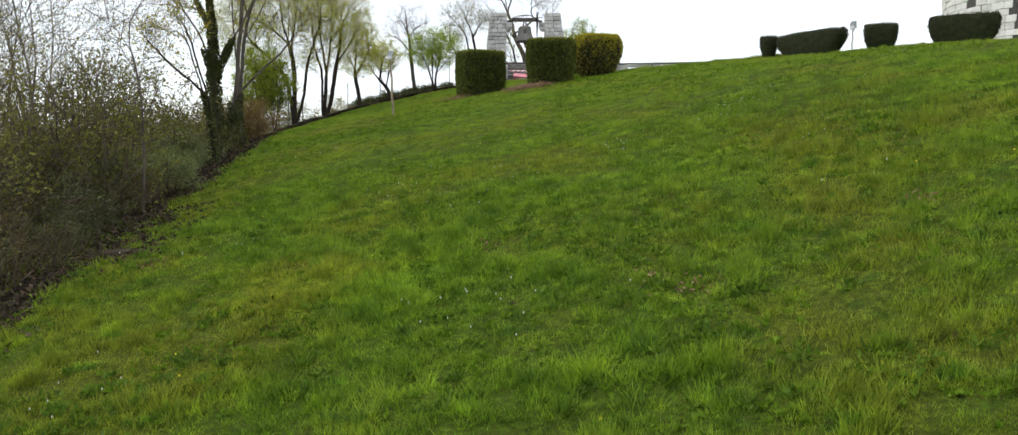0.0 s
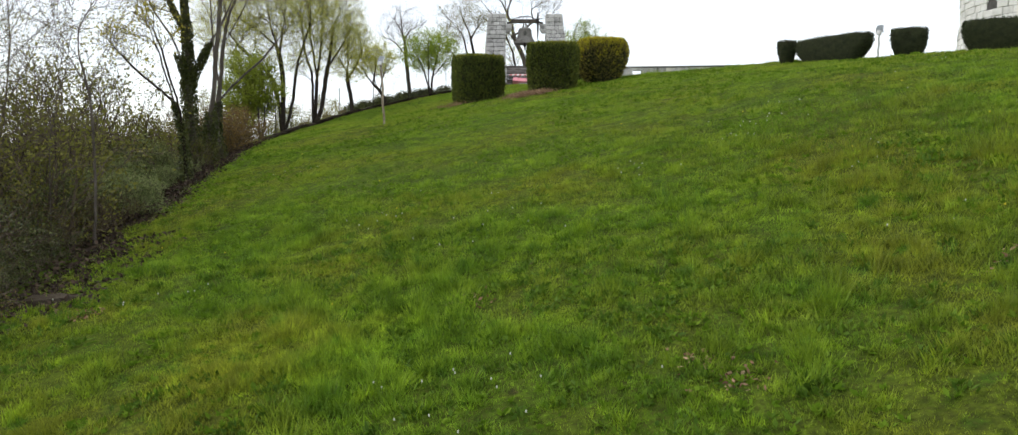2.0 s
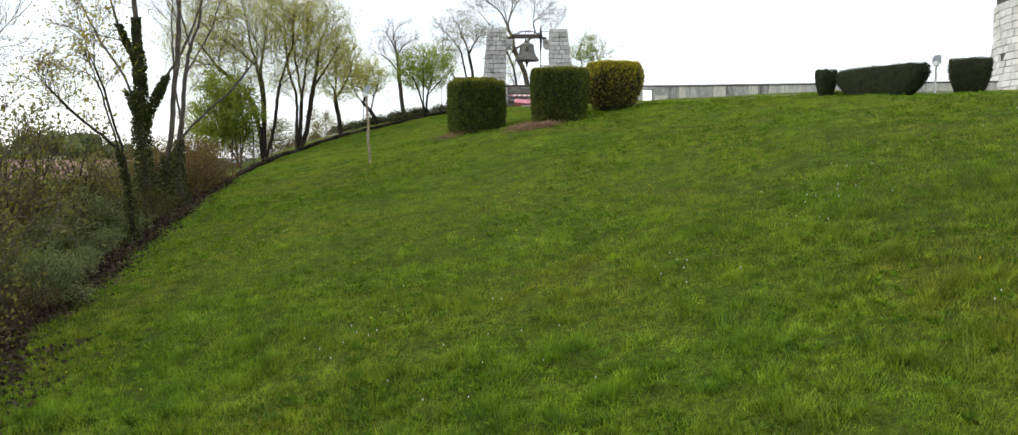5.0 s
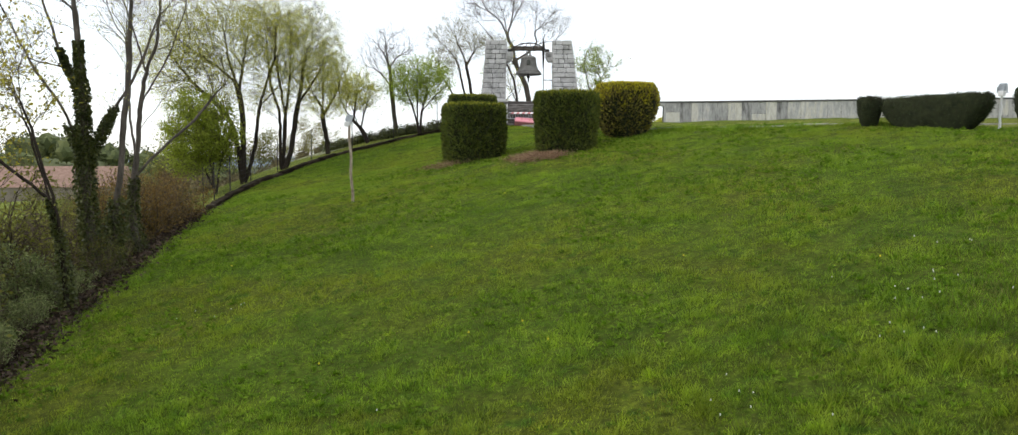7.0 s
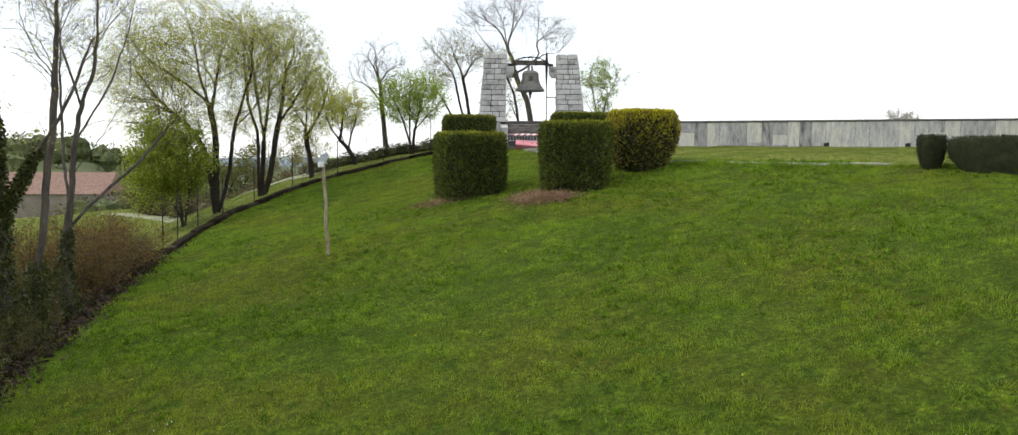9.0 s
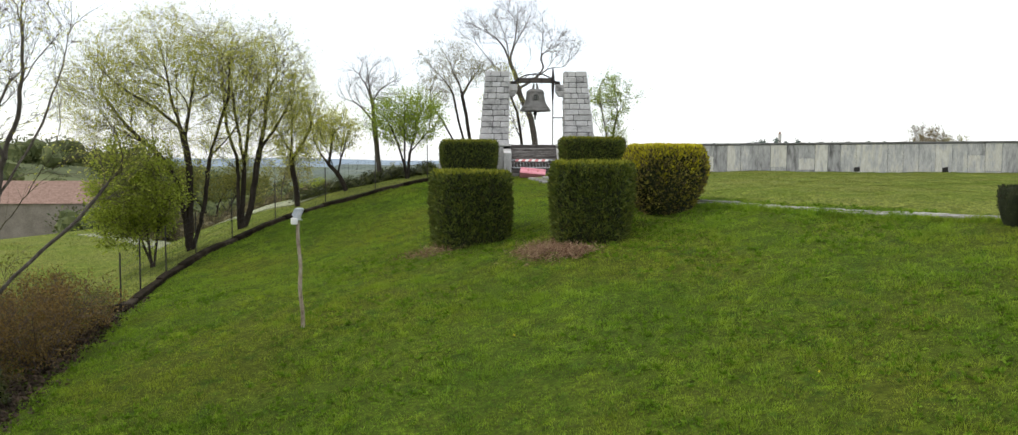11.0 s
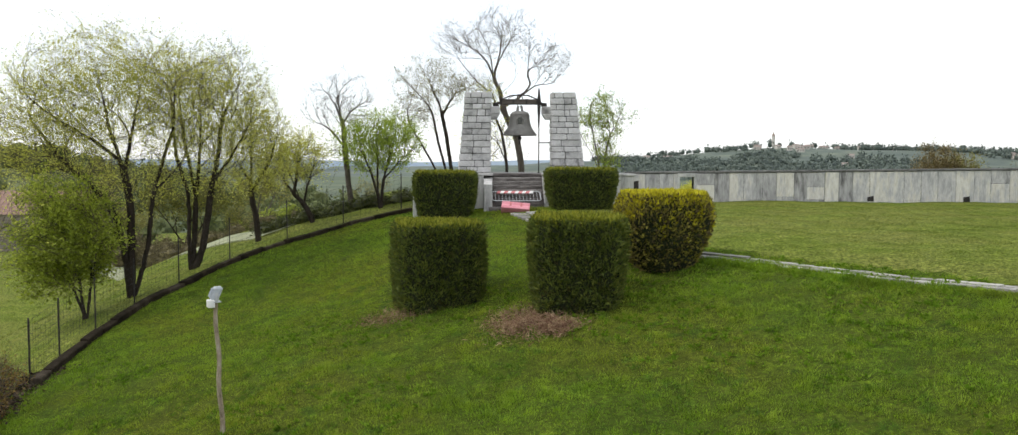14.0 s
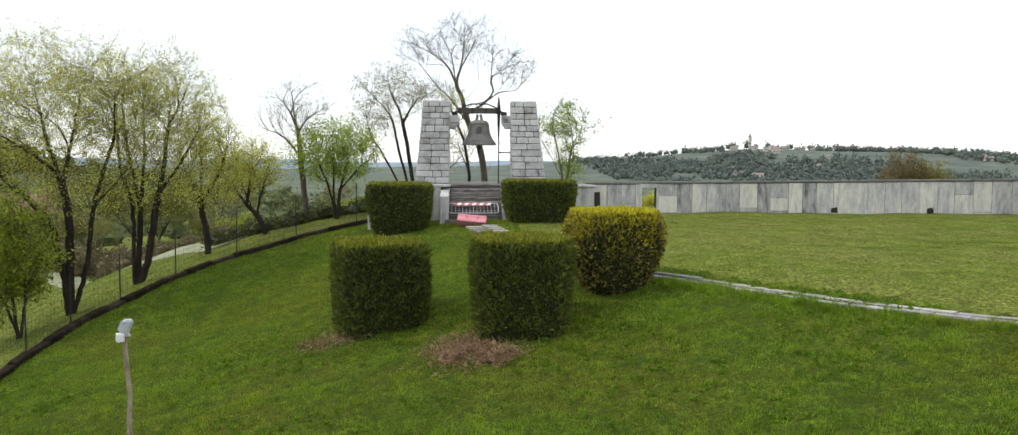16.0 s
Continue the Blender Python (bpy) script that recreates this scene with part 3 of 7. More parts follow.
while x < 34:
    w = rnd.choice((0.62, 0.7, 0.78, 0.9)) * rnd.uniform(0.92, 1.05)
    x1 = x + w
    if x < DOOR[0] - 0.1 < x1:
        x1 = DOOR[0] - 0.1
    if DOOR[0] - 0.12 <= x < DOOR[1] + 0.1:
        x = DOOR[1] + 0.1
        continue
    cuts = [9.3, TOPZ(x) - 0.005]
    if rnd.random() < 0.5:
        cuts.insert(1, 9.3 + rnd.uniform(0.45, 1.4))
        if rnd.random() < 0.45:
            cuts.insert(1, 9.3 + (cuts[1] - 9.3) * rnd.uniform(0.35, 0.65))
    ya, yb, d = wall_y(x), wall_y(x1), 0.035 + rnd.uniform(0, 0.03)
    for c0, c1 in zip(cuts, cuts[1:]):
        bm = bmesh.new()
        block(bm, [(x + 0.008, ya - d, c0), (x1 - 0.008, yb - d, c0), (x1 - 0.008, yb - 0.001, c0), (x + 0.008, ya - 0.001, c0),
                   (x + 0.008, ya - d, c1 - 0.01), (x1 - 0.008, yb - d, c1 - 0.01), (x1 - 0.008, yb - 0.001, c1 - 0.01), (x + 0.008, ya - 0.001, c1 - 0.01)], 0.008)
        part("slab", bm, M["slab"], wall)
    x = x1
x = 6.3
while x < 34:
    x1 = x + rnd.uniform(1.5, 1.9)
    ya, yb = wall_y(x), wall_y(x1)
    t0, t1 = TOPZ(x) + 0.002, TOPZ(x1) + 0.002
    bm = bmesh.new()
    block(bm, [(x, ya - 0.1, t0), (x1 - 0.01, yb - 0.1, t1), (x1 - 0.01, yb + 0.38, t1), (x, ya + 0.38, t0), (x, ya - 0.1, t0 + 0.09), (x1 - 0.01, yb - 0.1, t1 + 0.09), (x1 - 0.01, yb + 0.38, t1 + 0.09), (x, ya + 0.38, t0 + 0.09)], 0.012)
    part("coping_stone", bm, M["coping"], wall)
    x = x1
# doorway surround
yd = wall_y(9.1)
for x0, x1, z0, z1 in ((8.66, 8.78, 9.2, 10.92), (9.42, 9.54, 9.2, 10.92), (8.66, 9.54, 10.925, TOPZ(9) - 0.003)):
    bm = bmesh.new()
    box(bm, x0, x1, yd - 0.1, yd + 0.34, z0, z1, 0.012)
    part("door_surround", bm, M["white_wall"], wall, "pale stone doorway surround")
# dark plates in place of the shaded recess and drain openings
for cx, z0, z1, w in ((6.72, 9.75, 10.75, 0.42), (17.45, 9.85, 10.1, 0.3), (21.8, 9.83, 10.1, 0.3)):
    bm = bmesh.new()
    yw = wall_y(cx) - 0.075
    block(bm, [(cx - w / 2, yw, z0), (cx + w / 2, yw, z0), (cx + w / 2, yw + 0.03, z0), (cx - w / 2, yw + 0.03, z0), (cx - w / 2, yw, z1 - 0.05), (cx + w / 2.3, yw, z1), (cx + w / 2.3, yw + 0.03, z1), (cx - w / 2, yw + 0.03, z1 - 0.05)], 0.01)
    part("opening_plate", bm, M["iron"], wall, "dark plate standing in for a shaded wall opening")

# ---------------------------------------------------------------- bell pillars of rough blocks


def bell_pillar(inner, outer_top, outer_base, corbel_dir, seed):
    r = random.Random(seed)
    z0, z1, courses = PLAT + 0.002, 14.7, 13
    yf0, yf1, yb0, yb1 = 61.35, 61.62, 62.95, 62.7
    p = tagged(thing("bell_pillar", ((inner + outer_base) / 2, 62.2, z0)), "tapering pillar of rough pale stone blocks", "pillar", "bell pillars")
    inv = p.matrix_world.inverted()

    def edge(k):
        f = k
        xo = outer_base + (outer_top - outer_base) * f
        xi = inner + 0.04 * corbel_dir * f
        return min(xo, xi), max(xo, xi), yf0 + (yf1 - yf0) * f, yb0 + (yb1 - yb0) * f

    def stone(c, bev=0.026, name="stone", mat="stone", label=""):
        bm = bmesh.new()
        block(bm, [inv @ Vector(q) for q in c], bev)
        return part(name, bm, M[mat], p, label)

    a, b = edge(0), edge(1)
    i = 0.05
    stone([(a[0] + i, a[2] + i, z0), (a[1] - i, a[2] + i, z0), (a[1] - i, a[3] - i, z0), (a[0] + i, a[3] - i, z0),
           (b[0] + i, b[2] + i, z1 - 0.02), (b[1] - i, b[2] + i, z1 - 0.02), (b[1] - i, b[3] - i, z1 - 0.02), (b[0] + i, b[3] - i, z1 - 0.02)], 0, "core", "mortar")
    hs = [r.uniform(0.85, 1.15) for _ in range(courses)]
    tot, acc = sum(hs), 0.0
    D, g = 0.2, 0.011
    for c in range(courses):
        k0, k1 = acc / tot, (acc + hs[c]) / tot
        acc += hs[c]
        e0, e1 = edge(k0), edge(k1)
        za, zb = z0 + (z1 - z0) * k0 + g, z0 + (z1 - z0) * k1 - g
        if c == courses - 1:
            zb += r.uniform(0, 0.05)
        n = r.choice((2, 2, 3)) if c < 8 else 3
        cut = [0.0] + sorted(((j + 1) / n + (0.1 if c % 2 else -0.1) + r.uniform(-0.09, 0.09)) for j in range(n - 1)) + [1.0]
        for face in (0, 1):
            for s0, s1 in zip(cut, cut[1:]):
                o = r.uniform(-0.015, 0.03)
                q = []
                for e, z in ((e0, za), (e1, zb)):
                    xa, xb = e[0] + (e[1] - e[0]) * s0 + g, e[0] + (e[1] - e[0]) * s1 - g
                    yy0, yy1 = (e[2] - o, e[2] + D) if face == 0 else (e[3] - D, e[3] + o)
                    q += [(xa, yy0, z), (xb, yy0, z), (xb, yy1, z), (xa, yy1, z)]
                stone(q)
        for side in (0, 1):
            m_ = 0.5 + r.uniform(-0.12, 0.12)
            for s0, s1 in ((0.0, m_), (m_, 1.0)):
                o = r.uniform(-0.015, 0.025)
                q = []
                for e, z in ((e0, za), (e1, zb)):
                    yA, yB = e[2] + D + g, e[3] - D - g
                    ya, yb = yA + (yB - yA) * s0 + g / 2, yA + (yB - yA) * s1 - g / 2
                    xa, xb = (e[0] - o, e[0] + D) if side == 0 else (e[1] - D, e[1] + o)
                    q += [(xa, ya, z), (xb, ya, z), (xb, yb, z), (xa, yb, z)]
                stone(q)
    # corbel that carries the bell beam
    xi = inner - 0.02 * corbel_dir
    xo = inner + 0.43 * corbel_dir
    lo, hi = min(xi, xo), max(xi, xo)
    stone([(lo, 61.85, 13.78), (hi, 61.85, 13.78), (hi, 62.5, 13.78), (lo, 62.5, 13.78), (lo, 61.85, 14.1), (hi, 61.85, 14.1), (hi, 62.5, 14.1), (lo, 62.5, 14.1)], 0.025, "corbel_stone")
    cut = 0.16
    l2, h2 = (lo, hi - cut) if corbel_dir > 0 else (lo + cut, hi)
    stone([(l2, 61.9, 13.52), (h2, 61.9, 13.52), (h2, 62.45, 13.52), (l2, 62.45, 13.52), (lo, 61.85, 13.77), (hi, 61.85, 13.77), (hi, 62.5, 13.77), (lo, 62.5, 13.77)], 0.025, "corbel_stone")
    return p


bell_pillar(0.22, -0.93, -1.26, 1, 11)
bell_pillar(2.98, 4.06, 4.5, -1, 23)

# ---------------------------------------------------------------- bell
BX, BY = 1.55, 62.2
bell = tagged(thing("bell", (BX, BY, 12.79)), "large dull grey bronze bell with a raised emblem", "bell")
outer = [(0.765, 0.0), (0.77, 0.05), (0.725, 0.12), (0.645, 0.22), (0.56, 0.36), (0.50, 0.52), (0.465, 0.7), (0.445, 0.86), (0.43, 0.95), (0.435, 0.965), (0.42, 0.985), (0.36, 1.06), (0.22, 1.11), (0.0, 1.12)]
inner_p = [(0.0, 1.05), (0.34, 0.98), (0.39, 0.8), (0.44, 0.5), (0.55, 0.25), (0.68, 0.05), (0.765, 0.0)]
bm = bmesh.new()
lathe(bm, inner_p[:0:-1] + [], (0, 0, 0), 40)
lathe(bm, outer[:-1], (0, 0, 0), 40)
top = [v for v in bm.verts if abs(v.co.z - 1.11) < 1e-5]
bm.faces.new(sorted(top, key=lambda v: math.atan2(v.co.y, v.co.x)))
bell_body = part("bell_body", bm, M["bronze"], bell, smooth=True)
for zz, rr in ((0.14, 0.71), (0.19, 0.67), (0.88, 0.447), (0.93, 0.44)):
    bm = bmesh.new()
    lathe(bm, [(rr - 0.01, -0.012), (rr + 0.014, -0.008), (rr + 0.014, 0.008), (rr - 0.01, 0.012)], (0, 0, zz), 40)
    part("moulding", bm, M["bronze"], bell_body, smooth=True)
bm = bmesh.new()
bmesh.ops.create_cone(bm, cap_ends=True, segments=24, radius1=0.2, radius2=0.18, depth=0.07, matrix=Matrix.Translation((0, -0.485, 0.63)) @ Matrix.Rotation(radians(96), 4, "X") @ Matrix.Diagonal((1, 1.25, 1, 1)))
part("emblem", bm, M["bronze"], bell_body, "raised round emblem")
bm = bmesh.new()
box(bm, -0.1, 0.1, -0.56, -0.5, 0.52, 0.74, 0.03)
bmesh.ops.create_uvsphere(bm, u_segments=10, v_segments=6, radius=0.07, matrix=Matrix.Translation((0, -0.53, 0.77)) @ Matrix.Diagonal((1.3, 0.6, 0.7, 1)))
part("emblem_relief", bm, M["bronze_dark"], bell_body, "darker raised crest")
for a in range(4):
    bm = bmesh.new()
    th = a * math.pi / 2 + 0.6
    rod(bm, (0.17 * math.cos(th), 0.17 * math.sin(th), 1.08), (0.1 * math.cos(th), 0.1 * math.sin(th), 1.36), 0.045, 8)
    part("crown_loop", bm, M["bronze"], bell_body)
bm = bmesh.new()
rod(bm, (0, 0, 0.95), (0, 0, -0.2), 0.035)
rod(bm, (0, 0, -0.2), (0, 0, -0.42), 0.05, 8, 0.035)
bmesh.ops.create_uvsphere(bm, u_segments=12, v_segments=8, radius=0.1, matrix=Matrix.Translation((0, 0, -0.12)))
part("clapper", bm, M["iron"], bell)

yoke = tagged(thing("bell_beam", (BX, BY, 14.1)), "dark wooden bell beam with iron straps and frame", "beam")
bm = bmesh.new()
box(bm, -0.93, 0.9, -0.13, 0.13, 0.1, 0.34, 0.02)
headstock = part("headstock", bm, M["oak"], yoke)
for x0 in (-0.86, -0.3, 0.3, 0.78):
    bm = bmesh.new()
    box(bm, x0 - 0.03, x0 + 0.03, -0.145, 0.145, 0.085, 0.355, 0.004)
    part("strap", bm, M["iron"], headstock)
for s in (-1, 1):
    bm = bmesh.new()
    rod(bm, (s * 0.88, 0, 0.22), (s * 1.08, 0, 0.12), 0.05)
    part("axle", bm, M["iron"], yoke)
    bm = bmesh.new()
    box(bm, s * 1.1 - 0.13, s * 1.1 + 0.13, -0.12, 0.12, 0.004, 0.17, 0.015)
    part("bearing", bm, M["iron"], yoke)
    bm = bmesh.new()
    rod(bm, (s * 0.8, 0, 0.34), (s * 0.38, 0, 0.52), 0.03)
    part("truss_bar", bm, M["iron"], yoke)
bm = bmesh.new()
rod(bm, (-0.4, 0, 0.52), (0.4, 0, 0.52), 0.03)
part("truss_bar", bm, M["iron"], yoke)
for xx in (-0.15, 0.15):
    bm = bmesh.new()
    rod(bm, (xx, 0, 0.3), (xx * 0.6, 0, 0.53), 0.018)
    part("truss_post", bm, M["iron"], yoke)
bm = bmesh.new()
pts = [(-0.55, 0.36), (-0.3, 0.5), (0, 0.58), (0.25, 0.62)]
for (xa, za), (xb, zb) in zip(pts, pts[1:]):
    rod(bm, (xa, 0.05, za), (xb, 0.05, zb), 0.018)
part("curved_stay", bm, M["iron"], yoke)
bm = bmesh.new()
block(bm, [(0.84, -0.06, -0.95), (0.9, -0.06, -0.95), (0.9, 0.06, -0.95), (0.84, 0.06, -0.95), (0.8, -0.17, 0.3), (0.96, -0.17, 0.3), (0.96, 0.12, 0.3), (0.8, 0.12, 0.3)], 0.008)
block(bm, [(0.8, -0.17, 0.3), (0.96, -0.17, 0.3), (0.96, 0.12, 0.3), (0.8, 0.12, 0.3), (0.85, -0.03, 0.84), (0.9, -0.03, 0.84), (0.9, 0.03, 0.84), (0.85, 0.03, 0.84)], 0.008)
part("swing_lever", bm, M["iron"], yoke)

striker = tagged(thing("striker_post", (2.42, 62.0, PLAT)), "thin dark iron striker post with side bracket", "post")
bm = bmesh.new()
rod(bm, (0, 0, 0), (0, 0, 2.45), 0.025)
part("rod", bm, M["iron"], striker)
bm = bmesh.new()
rod(bm, (0, 0, 1.38), (0.56, 0, 1.38), 0.025)
part("bracket", bm, M["iron"], striker)
bm = bmesh.new()
box(bm, -0.05, 0.05, -0.05, 0.05, 0.0, 0.04, 0.005)
part("foot_plate", bm, M["iron"], striker)

# ---------------------------------------------------------------- barriers and paving in front of the steps
crowd = tagged(thing("crowd_barrier", (1.3, 57.5, 9.93), 1.5), "galvanised crowd barrier with red and white striped board, leaning on steps", "barrier")


def lay(x, z):      # the frame leans back against the steps
    return (x, 0.15 + z * 0.82, z * 0.4 + 0.02)


bm = bmesh.new()
W2, HH, rr = 1.0, 1.0, 0.1
loop = [(-W2 + rr, 0.1), (W2 - rr, 0.1), (W2, 0.1 + rr), (W2, HH - rr), (W2 - rr, HH), (-W2 + rr, HH), (-W2, HH - rr), (-W2, 0.1 + rr)]
for a, b in zip(loop, loop[1:] + loop[:1]):
    rod(bm, lay(*a), lay(*b), 0.022)
barrier_frame = part("frame", bm, M["zinc"], crowd)
for i in range(13):
    xx = -W2 + 0.14 + i * (2 * W2 - 0.28) / 12
    bm = bmesh.new()
    rod(bm, lay(xx, 0.1), lay(xx, HH), 0.009, 6)
    part("bar", bm, M["zinc"], barrier_frame)
for i in range(10):
    xa = -0.82 + i * 0.15
    bm = bmesh.new()
    pa, pb = Vector(lay(xa, 0.72)), Vector(lay(xa + 0.15, 0.72))
    qa, qb = Vector(lay(xa + 0.07, 0.94)), Vector(lay(xa + 0.22, 0.94))
    up = Vector((0, -0.5, 0.86)) * 0.03
    block(bm, [pa + up, pb + up, qb + up, qa + up, pa + up * 2, pb + up * 2, qb + up * 2, qa + up * 2], 0)
    part("stripe", bm, M["red_paint"] if i % 2 == 0 else M["white_paint"], crowd, "red stripe" if i % 2 == 0 else "white stripe")

red = tagged(thing("plastic_barrier", (1.12, 56.5, H(1.12, 56.5) - 0.02), 2), "faded pinkish red plastic road barrier block", "barrier")
bm = bmesh.new()
prof = [(-0.22, 0.0), (0.22, 0.0), (0.2, 0.12), (0.09, 0.26), (0.08, 0.42), (-0.08, 0.42), (-0.09, 0.26), (-0.2, 0.12)]
ends = [[bm.verts.new((sx * 0.56, yy, zz)) for yy, zz in prof] for sx in (-1, 1)]
for i in range(8):
    j = (i + 1) % 8
    bm.faces.new((ends[0][i], ends[0][j], ends[1][j], ends[1][i]))
bm.faces.new(ends[0][::-1])
bm.faces.new(ends[1])
bmesh.ops.recalc_face_normals(bm, faces=bm.faces[:])
bmesh.ops.bevel(bm, geom=bm.edges[:], offset=0.02, segments=1, affect="EDGES", profile=0.5)
part("barrier_body", bm, M["pink"], red)
red.matrix_world = pose(1.2, 56.55, H(1.2, 56.5) + 0.05, -38, 5, -4)
for xx in (-0.2, 0.22):
    bm = bmesh.new()
    block(bm, [(xx - 0.04, -0.205, 0.14), (xx + 0.04, -0.205, 0.14), (xx + 0.04, -0.12, 0.14), (xx - 0.04, -0.12, 0.14), (xx - 0.03, -0.115, 0.36), (xx + 0.03, -0.115, 0.36), (xx + 0.03, -0.06, 0.36), (xx - 0.03, -0.06, 0.36)], 0.008)
    part("recess", bm, M["red_paint"], red, "darker red recess")

path = tagged(new("pavement"), "pale stone slabs set in the grass before the steps", "pavement", kind="structure")
for j in range(5):
    for i in range(2):
        cx, cy = 1.3 + i * 0.6 + 0.13 * j, 56.05 - j * 0.4
        bm = bmesh.new()
        z = H(cx, cy)
        w, d = 0.29, 0.19
        box(bm, cx - w, cx + w, cy - d, cy + d, z - 0.06, z + 0.035 + rnd.uniform(0, 0.015), 0.01)
        part("paving_slab", bm, M["kerb"], path)

# two rows of kerb stones along the edge of the terrace
kerb = tagged(new("terrace_kerb"), "double row of pale kerb slabs at the lawn edge", "kerb", kind="structure")


def kerb_at(s):
    """Place on the kerb line, s metres from its start behind the golden shrub."""
    a = Vector((5.3, 48.0))
    ang = radians(-52) + 0.0
    q = a + Vector((math.cos(ang), math.sin(ang))) * s
    n_ = Vector((-math.sin(ang), math.cos(ang)))
    return q + n_ * (0.055 * max(0.0, s - 8.0) ** 2 - 0.68), n_


s = 0.0
while s < 14:
    L_ = rnd.uniform(0.62, 0.8)
    for row in (0, 1):
        so = s + row * 0.33
        q0, n0 = kerb_at(so)
        q1, _ = kerb_at(so + L_ - 0.03)
        o = row * 0.27
        c = [q0 + n0 * o, q1 + n0 * o, q1 + n0 * (o + 0.21), q0 + n0 * (o + 0.21)]
        z = sum(H(*q) for q in c) / 4 + 0.03 + rnd.uniform(-0.012, 0.012)
        bm = bmesh.new()
        block(bm, [(*q, z - 0.16) for q in c] + [(*q, z) for q in c], 0.012)
        part("kerb_stone", bm, M["kerb"], kerb)
    s += L_

# low mossy stone edge with a wire fence along the foot of the slope
edge = tagged(new("boundary_kerb"), "low mossy dark stone edging wall along the lawn", "edging", kind="structure")
TOTAL = fence_at(0.5)[2]
s = 40.5
while s < TOTAL - 0.3:
    L_ = rnd.uniform(0.85, 1.15)
    (a, ta, _), (b, tb, _) = fence_at(s / TOTAL), fence_at((s + L_ - 0.015) / TOTAL)
    na, nb = Vector((-ta.y, ta.x)), Vector((-tb.y, tb.x))
    za, zb = H(*a), H(*b)
    t_ = 0.17 + rnd.uniform(-0.03, 0.03)
    bm = bmesh.new()
    block(bm, [(*a, za - 0.5), (*(a + na * 0.28), za - 0.5), (*(b + nb * 0.28), zb - 0.5), (*b, zb - 0.5)][::-1] + [(*a, za + t_), (*(a + na * 0.28), za + t_), (*(b + nb * 0.28), zb + t_), (*b, zb + t_)][::-1], 0.025)
    part("edging_stone", bm, M["edge"], edge)
    s += L_

fence = tagged(thing("wire_fence"), "dark green wire mesh fence on thin metal posts", "fence")
s, tops = 41.0, []
while s < TOTAL - 0.5:
    a, ta, _ = fence_at(s / TOTAL)
    q = a + Vector((-ta.y, ta.x)) * 0.45
    z = H(*q)
    bm = bmesh.new()
    rod(bm, (*q, z - 0.3), (*q, z + 1.75), 0.024, 6)
    part("fence_post", bm, M["iron"], fence)
    tops.append(Vector((*q, z)))
    s += 2.4
for k in range(9):
    for a, b in zip(tops, tops[1:]):
        bm = bmesh.new()
        rod(bm, a + Vector((0, 0, 0.15 + k * 0.19)), b + Vector((0, 0, 0.15 + k * 0.19)), 0.0045, 3)
        part("wire", bm, M["iron"], fence)
mesh_seg = []
for a, b in zip(tops, tops[1:]):
    for j in range(12):
        p = a.lerp(b, (j + 0.5) / 12)
        mesh_seg.append((p.x, p.y, p.z + 0.15, p.x, p.y, p.z + 1.67, 0.003, 0.003))
tagged(link("wire_mesh", faces_mesh("wire_mesh", tubes(mesh_seg, 3), 4), M["iron"], fence), kind="stuff")

# ---------------------------------------------------------------- floodlights


